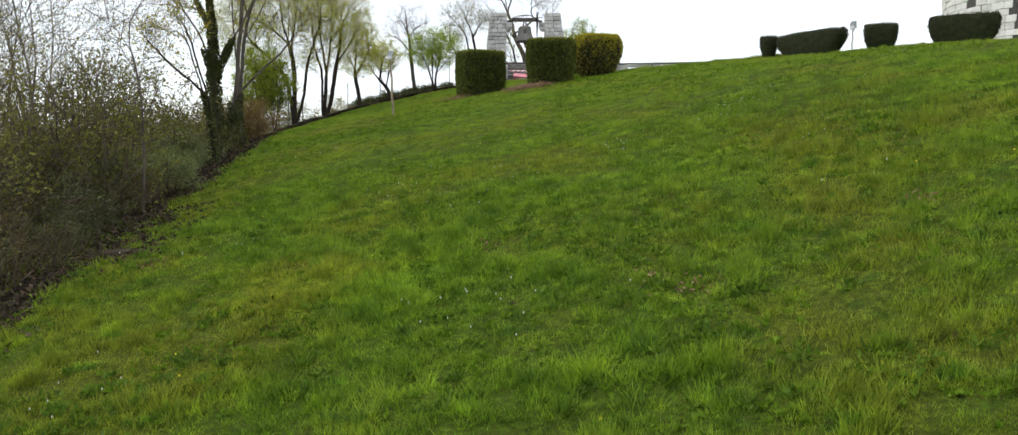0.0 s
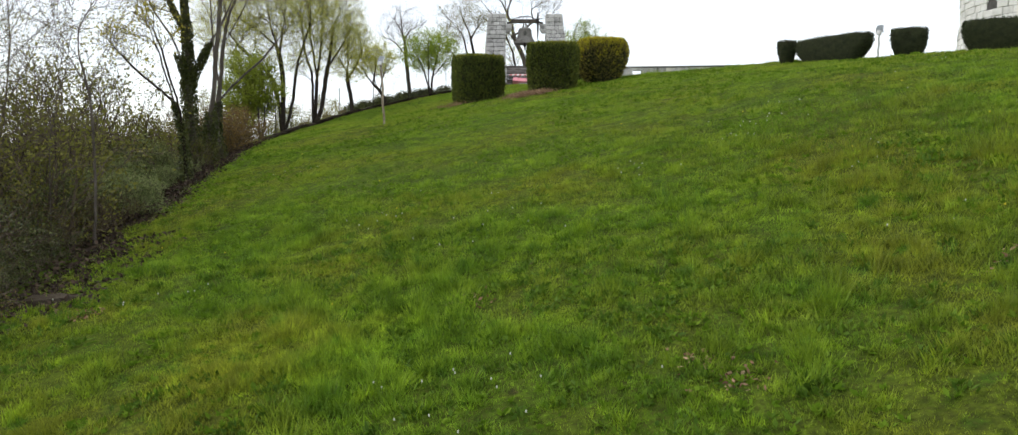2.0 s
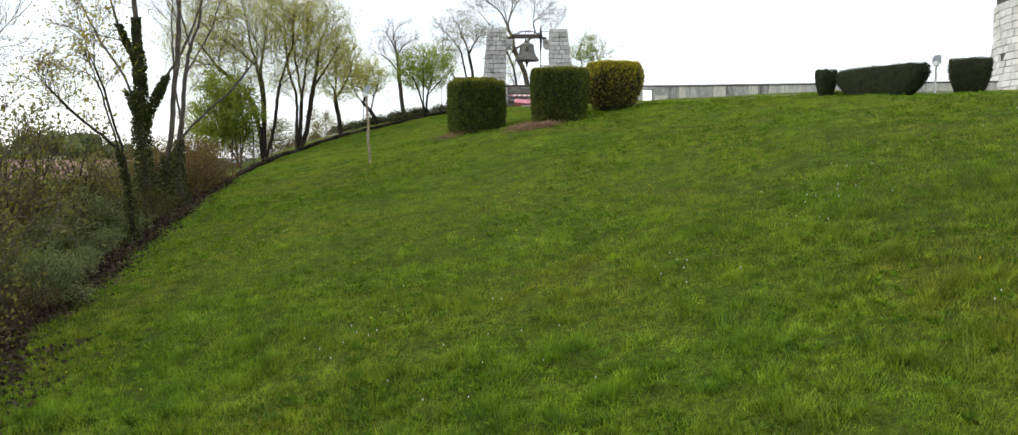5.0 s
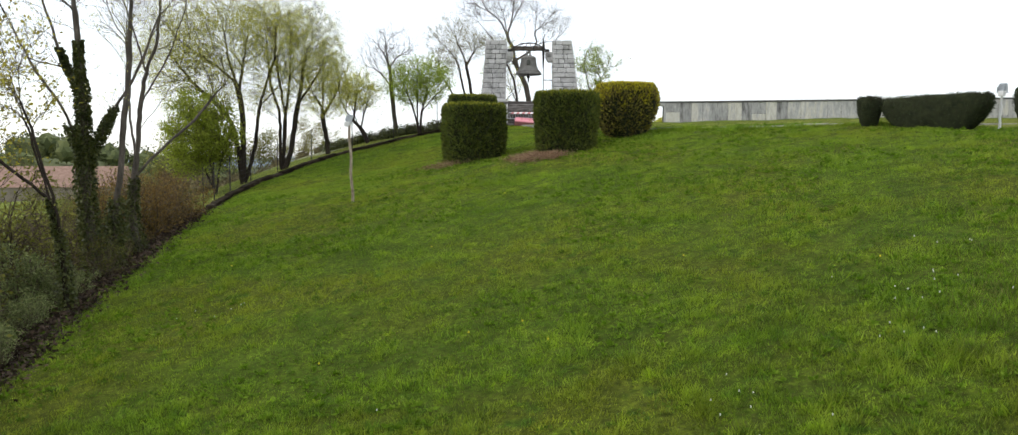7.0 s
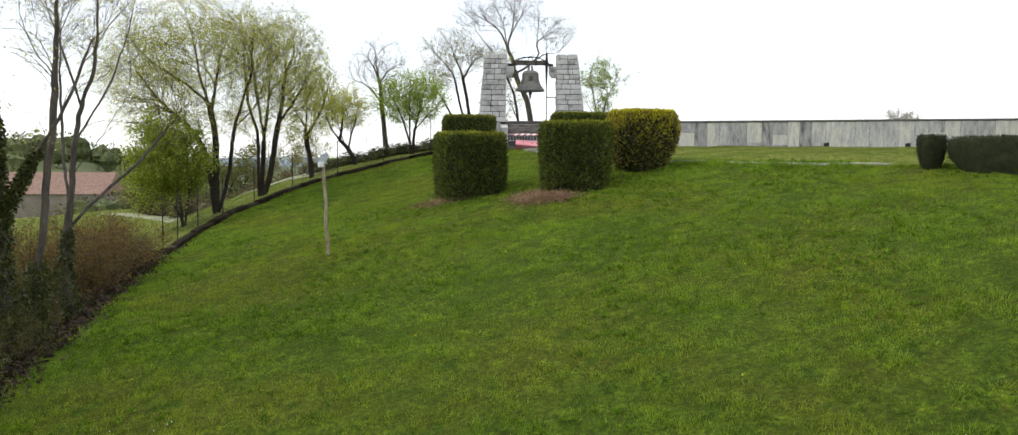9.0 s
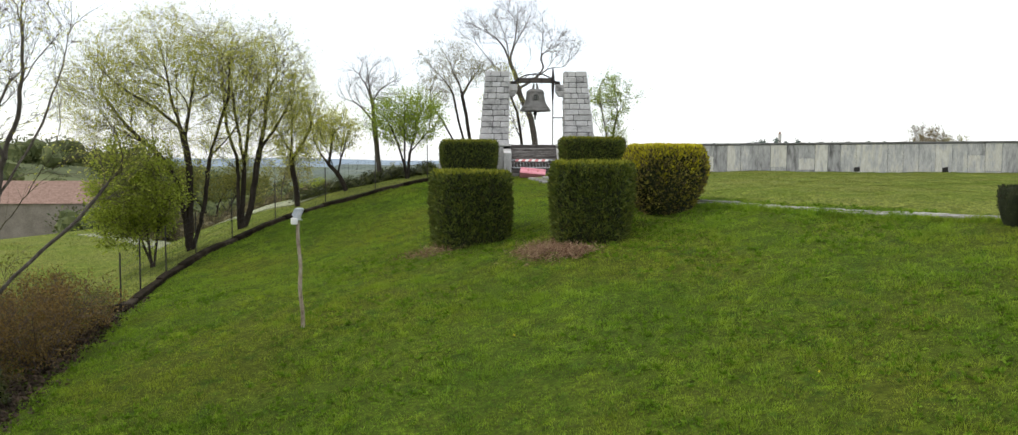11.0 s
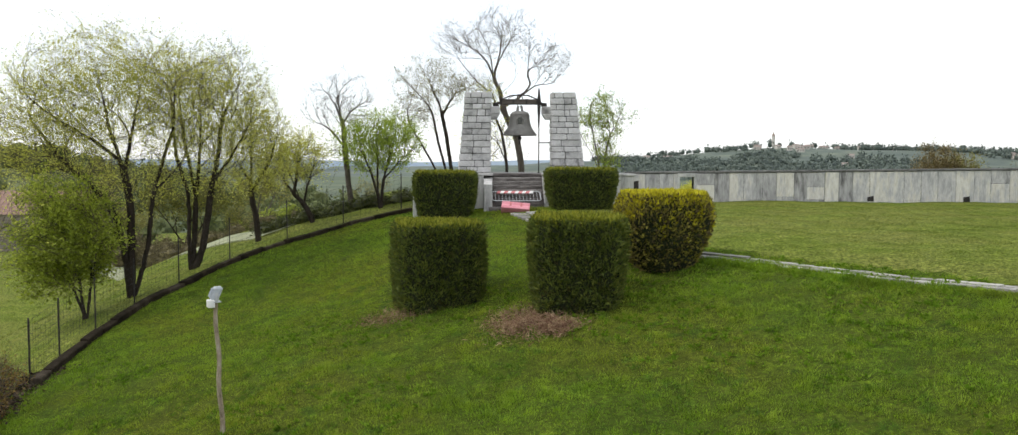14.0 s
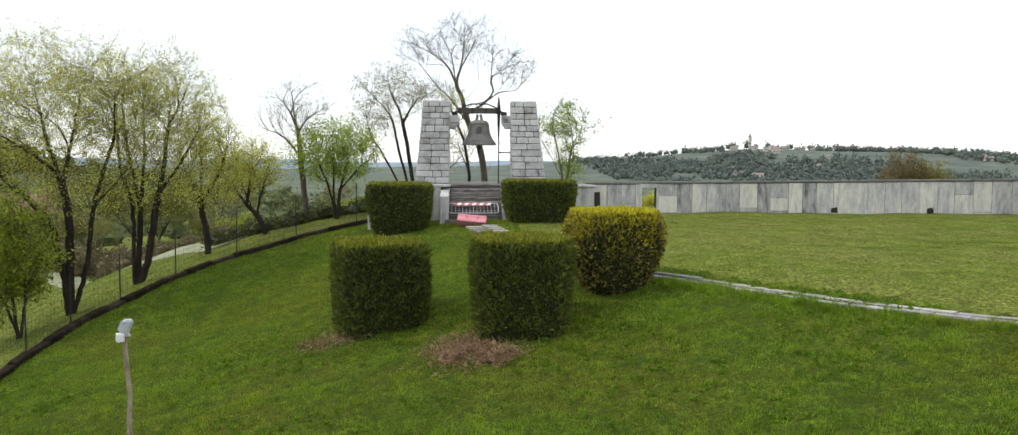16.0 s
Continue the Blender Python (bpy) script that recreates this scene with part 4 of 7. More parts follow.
def floodlight(at, top, pole_mat, pole_r, turn, label):
    at, top = Vector(at), Vector(top)
    f = tagged(thing("floodlight", at, 0), label, "floodlight")
    d = top - at
    bm = bmesh.new()
    rings = []
    for i in range(13):
        c = d * (i / 12) + Vector((0.015 * math.sin(i * 1.1), 0.012 * math.cos(i * 0.8), -0.25 if i == 0 else 0))
        rr_ = pole_r * (1.1 - 0.18 * i / 12) * (1 + 0.05 * math.sin(i * 2.7))
        rings.append([bm.verts.new(c + Vector((rr_ * math.cos(a_ * math.pi / 5), rr_ * math.sin(a_ * math.pi / 5), 0))) for a_ in range(10)])
    for p0, p1 in zip(rings, rings[1:]):
        for a_ in range(10):
            bm.faces.new((p0[a_], p0[(a_ + 1) % 10], p1[(a_ + 1) % 10], p1[a_]))
    bm.faces.new(rings[-1])
    part("pole", bm, pole_mat, f)
    R3 = Matrix.Translation(d) @ Matrix.Rotation(turn, 4, "Z")
    bm = bmesh.new()
    box(bm, -0.16, -0.03, -0.13, 0.03, -0.07, 0.08, 0.012)
    bmesh.ops.transform(bm, matrix=R3, verts=bm.verts[:])
    part("ballast_box", bm, M["white_paint"], f, "white junction box")
    for sx in (-0.14, 0.14):
        bm = bmesh.new()
        box(bm, -0.03, 0.03, sx - 0.01, sx + 0.01, 0.03, 0.22, 0.004)
        bmesh.ops.transform(bm, matrix=R3, verts=bm.verts[:])
        part("yoke_arm", bm, M["zinc"], f)
    bm = bmesh.new()
    box(bm, -0.05, 0.08, -0.15, 0.15, 0.025, 0.045, 0.004)
    bmesh.ops.transform(bm, matrix=R3, verts=bm.verts[:])
    part("yoke_base", bm, M["zinc"], f)
    T = R3 @ Matrix.Translation((0.0, 0.0, 0.19)) @ Matrix.Rotation(radians(24), 4, "Y") @ Matrix.Diagonal((0.75, 0.75, 0.85, 1))
    bm = bmesh.new()
    block(bm, [(-0.07, -0.12, -0.17), (0.1, -0.13, -0.17), (0.1, 0.13, -0.17), (-0.07, 0.12, -0.17), (-0.1, -0.12, 0.12), (0.1, -0.13, 0.19), (0.1, 0.13, 0.19), (-0.1, 0.12, 0.12)], 0.035)
    bmesh.ops.transform(bm, matrix=T, verts=bm.verts[:])
    housing = part("lamp_housing", bm, M["lamp_grey"], f, "grey box-shaped lamp housing")
    for k_ in range(5):
        bm = bmesh.new()
        box(bm, -0.125, -0.06, -0.09 + k_ * 0.04, -0.075 + k_ * 0.04, -0.12, 0.08, 0.004)
        bmesh.ops.transform(bm, matrix=T, verts=bm.verts[:])
        part("cooling_fin", bm, M["lamp_grey"], housing)
    bm = bmesh.new()
    box(bm, 0.1, 0.112, -0.11, 0.11, -0.14, 0.16, 0.004)
    bmesh.ops.transform(bm, matrix=T, verts=bm.verts[:])
    part("lens", bm, M["lens"], housing, "clear glass lens")
    return f


floodlight((-4.9, 38.8, H(-4.9, 38.8)), (-4.99, 38.8, 8.85), M["pole"], 0.045, 0.5, "grey floodlight on a peeling leaning wooden pole")
floodlight((14.2, 35.55, H(14.2, 35.55)), (14.25, 35.55, 9.62), M["white_paint"], 0.035, 0.5, "grey floodlight on a short white post")

# ---------------------------------------------------------------- clipped hedges


def hedge(name, label, at, size, turn, top, taper=0.9, square=4.0, leaf="hedge_leaf", crown="hedge_top", count=9000, seed=1, crown_share=0.2, spray=(0.13, 0.03), group="", top_round=0.12, dome=0.07, crown_from=0.93, shoots=0):
    """A clipped shrub: a rounded block on the slope, dark inside, set all over with sprays."""
    rng = np.random.RandomState(seed)
    cx, cy = at
    L, W = size
    z_lo = min(H(cx + a * L * 0.4, cy + b * W * 0.4) for a in (-1, 0, 1) for b in (-1, 0, 1)) - 0.12
    hgt = top - z_lo
    h = tagged(thing(name, (cx, cy, z_lo), turn), label, "hedge", group)

    def surf(u, v):
        """u: round, v: 0 foot to 1 top edge and on to 2 at the middle of the top."""
        c, s_ = np.cos(u), np.sin(u)
        rad = (np.abs(c) ** square + np.abs(s_) ** square) ** (-1 / square)
        vv = np.clip(v, 0, 1)
        wide = (taper + (1 - taper) * np.sin(np.clip(vv * 1.25, 0, 1) * math.pi / 2)) * (1 - 0.04 * np.clip(0.12 - vv, 0, 1) / 0.12)
        rim = np.clip((vv - (1 - top_round)) / top_round, 0, 1)
        wide = wide * (1 - dome * rim ** 2)
        wide = np.where(v > 1, wide * np.sqrt(np.clip(2 - v, 0, 1)), wide)
        lump = 0.06 * (smooth_noise(u * 3 + seed, v * 4, 1, seed) - 0.5) + 0.05 * (smooth_noise(u * 8, v * 9 + seed, 1, seed + 1) - 0.5) + 0.04 * (smooth_noise(u * 19, v * 22 + seed, 1, seed + 3) - 0.5)
        wide = wide + lump * np.where(v > 1, 0.3, 1.0)
        z = hgt * vv + np.where(v > 1, 0.06 * (smooth_noise(u * 2, v * 5, 1, seed + 2) - 0.3), 0)
        return np.stack([0.5 * L * rad * c * wide, 0.5 * W * rad * s_ * wide, z], -1)

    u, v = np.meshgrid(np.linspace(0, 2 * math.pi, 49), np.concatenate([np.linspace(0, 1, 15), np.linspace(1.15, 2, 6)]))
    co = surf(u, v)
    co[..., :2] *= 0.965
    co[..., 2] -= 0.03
    # solid core under the sprays, interior shade put into its colour
    link("inner_mass", grid_mesh("inner_mass", co[..., 0], co[..., 1], co[..., 2]), M["hedge_core"], h, "near-black inner mass coloured for the hedge's shade")

    def sprays(k, lo, hi, mat, nm, lab="", bunch=0.0):
        uu, vv_ = rng.uniform(0, 2 * math.pi, k), rng.uniform(lo, hi, k)
        p = surf(uu, vv_)
        e = 0.01
        n_ = np.cross(surf(uu + e, vv_) - p, surf(uu, np.where(vv_ < 1, np.minimum(vv_ + e, 0.9999), vv_ + e)) - p)
        n_ /= np.linalg.norm(n_, axis=1, keepdims=True) + 1e-9
        p = p - n_ * rng.uniform(0.0, 0.1, (k, 1))
        d = np.where(vv_[:, None] > 1, n_ * 0.5, n_ * 0.6) + np.array([0, 0, 0.65]) + 0.5 * np.stack([smooth_noise(uu * 11, vv_ * 9, 1, seed + q) - 0.5 for q in (11, 12, 13)], 1)
        if bunch:
            ok = smooth_noise(uu * 9, vv_ * 7, 1, seed + 21) * 0.6 + smooth_noise(uu * 21, vv_ * 17, 1, seed + 22) * 0.4 + bunch * (vv_ - 0.75) > 0.5
            p, d = p[ok], d[ok]
        tagged(link(nm, faces_mesh(nm, leaves(rng, p, d, *spray), 4), M[mat], h, lab), kind="stuff")

    sprays(int(count * (1 - crown_share)), 0.03, 0.99, leaf, "foliage")
    sprays(int(count * crown_share), crown_from, 2.0, crown, "new_growth", "lighter clipped top growth")
    if shoots:
        sprays(shoots, 0.3, 0.97, crown, "side_growth", "golden shoots in bunches on the sides", 0.55)
        for q in range(16):
            th = q * 0.39 + rng.uniform(-0.15, 0.15)
            foot, top_ = surf(np.array([th]), np.array([0.0]))[0] * np.array([0.5, 0.5, 1]), surf(np.array([th + 0.2]), np.array([0.5]))[0]
            bm = bmesh.new()
            rod(bm, foot + np.array([0, 0, -0.1]), foot * 0.45 + top_ * 0.55, 0.022, 6, 0.014)
            rod(bm, foot * 0.45 + top_ * 0.55, top_ * np.array([0.93, 0.93, 1.0]), 0.014, 6, 0.006)
            part("stem", bm, M["bark_grey"], h, "bare brown stem")
    return h


CUBE = "tall clipped dark green cypress hedge block on the grass"
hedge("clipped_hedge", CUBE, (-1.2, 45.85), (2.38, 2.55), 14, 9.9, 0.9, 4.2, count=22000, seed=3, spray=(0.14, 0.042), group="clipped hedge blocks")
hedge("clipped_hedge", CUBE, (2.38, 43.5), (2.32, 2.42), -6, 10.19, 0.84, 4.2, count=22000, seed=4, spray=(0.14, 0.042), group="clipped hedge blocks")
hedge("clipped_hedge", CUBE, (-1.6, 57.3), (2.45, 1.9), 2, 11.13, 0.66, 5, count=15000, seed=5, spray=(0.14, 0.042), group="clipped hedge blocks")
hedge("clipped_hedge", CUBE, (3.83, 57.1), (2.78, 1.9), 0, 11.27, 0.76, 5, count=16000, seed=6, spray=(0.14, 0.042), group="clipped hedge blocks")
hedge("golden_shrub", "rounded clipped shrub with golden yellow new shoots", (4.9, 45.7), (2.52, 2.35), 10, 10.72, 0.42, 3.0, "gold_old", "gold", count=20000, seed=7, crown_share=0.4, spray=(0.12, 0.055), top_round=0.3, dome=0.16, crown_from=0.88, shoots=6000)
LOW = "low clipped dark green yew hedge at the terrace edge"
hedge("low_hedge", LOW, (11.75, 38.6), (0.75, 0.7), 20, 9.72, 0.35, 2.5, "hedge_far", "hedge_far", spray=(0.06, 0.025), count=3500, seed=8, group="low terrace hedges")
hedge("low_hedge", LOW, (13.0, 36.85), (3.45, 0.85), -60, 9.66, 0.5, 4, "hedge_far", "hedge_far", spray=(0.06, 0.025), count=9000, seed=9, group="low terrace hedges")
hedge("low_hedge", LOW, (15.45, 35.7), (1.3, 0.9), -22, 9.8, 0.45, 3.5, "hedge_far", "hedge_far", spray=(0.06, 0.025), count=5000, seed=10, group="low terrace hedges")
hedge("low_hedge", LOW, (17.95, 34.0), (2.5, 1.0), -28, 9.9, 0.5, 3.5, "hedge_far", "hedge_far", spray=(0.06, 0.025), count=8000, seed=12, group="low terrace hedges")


# ---------------------------------------------------------------- round stone tower
TX, TY, TR = 38.3, 60.5, 7.0
tower = tagged(thing("stone_tower", (TX, TY, 9.2)), "massive round tower of pale rough limestone blocks", "tower")
bm = bmesh.new()
lathe(bm, [(TR + 0.75, -0.8), (TR + 0.72, 0.3), (TR + 0.28, 2.6), (TR - 0.05, 6.0), (TR - 0.1, 14.0), (0.05, 14.2)], (0, 0, 0), 64)
part("core", bm, M["mortar"], tower)
zc = 0.0
rt = random.Random(31)
course = 0
while zc < 6.9:
    hgt = rt.uniform(0.38, 0.5)
    rad = lambda z: TR + 0.06 + 0.75 * max(0.0, 1 - z / 5.5) ** 1.5
    a = radians(138) + (course % 2) * 0.045
    while a < radians(216):
        da = rt.uniform(0.075, 0.125)
        o = rt.uniform(-0.03, 0.05)
        if not (5.0 < zc < 6.0 and radians(187) < a < radians(194)):
            c = []
            for z in (zc + 0.008, zc + hgt - 0.008):
                R1, R0 = rad(z) + o, rad(z) - 0.3
                a0, a1 = a + 0.0012, a + da - 0.0012
                c += [(R1 * math.cos(a0), R1 * math.sin(a0), z), (R1 * math.cos(a1), R1 * math.sin(a1), z), (R0 * math.cos(a1), R0 * math.sin(a1), z), (R0 * math.cos(a0), R0 * math.sin(a0), z)]
            bm = bmesh.new()
            block(bm, c, 0.03)
            part("stone", bm, M["tower"], tower)
        a += da
    zc += hgt
    course += 1

# ---------------------------------------------------------------- trees


def grow(rng, base, stems, height, spread, levels, finest=0.005, wander=0.12, lift=0.25, thick=0.16, lean=(0, 0), first=0.3, fork=(8, 6, 6), stem_angle=0.25, ratio=(0.45, 0.7)):
    """Branch segments of a tree and the ends and directions of its twigs."""
    segs, tips = [], []

    def branch(p, d, length, r, level, tag):
        n = 7 if level == 0 else (5 if level == 1 else (4 if level == 2 else 3))
        step = length / n
        kids = fork[level] if level < levels - 1 else 0
        pts = [p.copy()]
        dirs = []
        rr = r
        for i in range(n):
            d = d + rng.normal(0, wander, 3) * (1 + 0.4 * level) + np.array([0, 0, lift * (0.5 if level == 0 else 0.22)])
            d = d / np.linalg.norm(d)
            q = p + d * step
            r1 = r * (1 - 0.82 * (i + 1) / n)
            segs.append((*p, *q, rr, max(r1, finest), level))
            rr = max(r1, finest)
            p = q
            pts.append(p.copy())
            dirs.append(d.copy())
        if level >= levels - 2:
            for i in range(n):
                tips.append((pts[i + 1], dirs[i], level))
        for k in range(kids):
            f = first + (1 - first) * (k + rng.uniform(0.1, 0.9)) / kids if level == 0 else 0.2 + 0.8 * (k + rng.uniform(0.1, 0.9)) / kids
            i = min(int(f * n), n - 1)
            q = pts[i] + (pts[i + 1] - pts[i]) * (f * n - i)
            side = rng.normal(0, 1, 3)
            side -= dirs[i] * side.dot(dirs[i])
            side /= np.linalg.norm(side) + 1e-9
            ang = rng.uniform(0.55, 1.0) if level == 0 else rng.uniform(0.45, 0.95)
            nd = dirs[i] * math.cos(ang) + side * math.sin(ang)
            if level == 0:
                nl = spread * (1.15 - 0.55 * f) * rng.uniform(0.75, 1.2)
            else:
                nl = length * rng.uniform(*ratio) * (1.1 - 0.4 * f)
            rc = max(r * (1 - 0.82 * f) * rng.uniform(0.42, 0.66), finest)
            branch(q, nd, nl, rc, level + 1, tag)

    for s_ in range(stems):
        th = 2 * math.pi * (s_ + rng.uniform(0, 0.5)) / stems
        tilt = stem_angle * rng.uniform(0.5, 1.2) if stems > 1 else 0.06
        d = np.array([math.cos(th) * tilt + lean[0], math.sin(th) * tilt + lean[1], 1.0])
        d /= np.linalg.norm(d)
        b = np.array([math.cos(th) * thick * 0.8, math.sin(th) * thick * 0.8, -0.35]) if stems > 1 else np.array([0, 0, -0.35])
        branch(b, d, height * rng.uniform(0.88, 1.05), thick * rng.uniform(0.75, 1.0), 0, s_)
    return np.array(segs), tips


def tree(name, label, at, height, spread, seed, stems=1, leaf="leaf_spring", bark="bark", per_tip=2, leaf_size=(0.11, 0.05), scatter=0.12, levels=4, ivy=0, group="", category="tree", cluster=1.0, **kw):
    rng = np.random.RandomState(seed)
    t = tagged(thing(name, (at[0], at[1], H(*at))), label, category, group)
    segs, tips = grow(rng, at, stems, height, spread, levels, **kw)
    thick_ = segs[segs[:, 8] <= 1]
    thin_ = segs[segs[:, 8] > 1]
    co = tubes(thick_[:, :8], 7 if levels > 3 else 3)
    link("trunk", faces_mesh("trunk", co, 4), M[bark], t, "trunk with forking limbs")
    if len(thin_):
        tagged(link("branchwork", faces_mesh("branchwork", tubes(thin_[:, :8], 3), 4), M[bark if bark == "twig" or per_tip < 0.6 else "young_twig"], t, "fine thin twigs"), kind="stuff")
    if per_tip > 0:
        P = np.array([q[0] for q in tips])
        D = np.array([q[1] for q in tips])
        k = int(len(P) * per_tip)
        ix = rng.choice(rng.choice(len(P), int(len(P) * cluster), False), k)
        pos = P[ix] + rng.normal(0, scatter, (k, 3))
        tagged(link("crown", faces_mesh("crown", leaves(rng, pos, D[ix], *leaf_size), 4), M[leaf], t, "thin crown of small spring leaves"), kind="stuff")
    if ivy:
        tr = segs[segs[:, 8] == 0]
        tr = tr[tr[:, 5] < ivy]
        k = 7000
        ix = rng.randint(0, len(tr), k)
        f = rng.uniform(0, 1, (k, 1))
        c = tr[ix, 0:3] * (1 - f) + tr[ix, 3:6] * f
        out = rng.normal(0, 1, (k, 3))
        out[:, 2] *= 0.3
        out /= np.linalg.norm(out, axis=1, keepdims=True)
        rad_ = tr[ix, 6:7] + rng.uniform(0.0, 0.16, (k, 1))
        tagged(link("ivy", faces_mesh("ivy", leaves(rng, c + out * rad_, out - np.array([0, 0, 0.5]), 0.09, 0.075), 4), M["leaf_ivy"], t, "dark ivy wrapped round the trunks"), kind="stuff")
    return t


def limbs(rng, stems, lobes, n_goal, step=0.22):
    """Stems, then boughs, branches and branchlets that each bend from the nearest fitting limb to a goal in the crown's lobes: nodes, parents."""
    nodes, parent, way = [], [], []

    def lay_out(pts, last):
        for q in pts:
            if last >= 0 and np.linalg.norm(q - nodes[last]) < 0.03:
                continue
            d = q - nodes[last] if last >= 0 else np.array([0, 0, 1.0])
            nodes.append(q)
            parent.append(last)
            way.append(d / (np.linalg.norm(d) + 1e-9))
            last = len(nodes) - 1

    for line in stems:
        pts = np.array(line, dtype=float)
        last = -1
        if nodes:
            near_ = np.linalg.norm(np.array(nodes) - pts[0], axis=1)
            if near_.min() < 0.5:
                last = int(near_.argmin())
                pts[0] = nodes[last]
        ext = np.concatenate([2 * pts[:1] - pts[1:2], pts, 2 * pts[-1:] - pts[-2:-1]])
        out = []
        for p0, p1, p2, p3 in zip(ext, ext[1:], ext[2:], ext[3:]):
            n = max(int(np.linalg.norm(p2 - p1) / step), 1)
            for f in np.arange(n) / n:
                out.append(0.5 * (2 * p1 + (p2 - p0) * f + (2 * p0 - 5 * p1 + 4 * p2 - p3) * f * f + (3 * p1 - p0 - 3 * p2 + p3) * f ** 3) + rng.normal(0, 0.012, 3))
        lay_out(out + [pts[-1]], last)

    def goals(k, lo):
        share = np.array([b[6] for b in lobes])
        b = np.array(lobes)[rng.choice(len(lobes), k, p=share / share.sum())]
        d = rng.normal(0, 1, (k, 3))
        d /= np.linalg.norm(d, axis=1, keepdims=True)
        return b[:, :3] + d * b[:, 3:6] * (lo + (1 - lo) * rng.uniform(0, 1, (k, 1)) ** 0.6)

    trunk_n = len(nodes)
    for k, lo, turn_cost in ((max(8, int(n_goal * 0.03)), 0.72, 1.6), (int(n_goal * 0.13), 0.5, 1.3), (int(n_goal * 0.6), 0.1, 1.0)):
        P, W = np.array(nodes), np.array(way)
        usable = np.ones(len(P), bool)
        usable[:trunk_n] = P[:trunk_n, 2] > 0.25 * P[:trunk_n, 2].max()
        for g in goals(k, lo):
            v = g - P
            L = np.linalg.norm(v, axis=1) + 1e-6
            u = v / L[:, None]
            c = np.sum(u * W, 1)
            cost = L * (1 + turn_cost * (1 - c) ** 1.5) + np.where(u[:, 2] < -0.1, 1.2, 0) + np.where(L < 0.25, 2.0, 0)
            a = int(np.where(usable, cost, 1e9).argmin())
            mid = P[a] + (0.6 * W[a] + 0.4 * u[a]) * L[a] * 0.45 + rng.normal(0, 0.05, 3) * L[a]
            n = max(int(L[a] / step), 2)
            f = (np.arange(1, n + 1) / n)[:, None]
            lay_out(list((1 - f) ** 2 * P[a] + 2 * f * (1 - f) * mid + f * f * g + rng.normal(0, 0.012, (n, 3))), a)
    return np.array(nodes), np.array(parent)


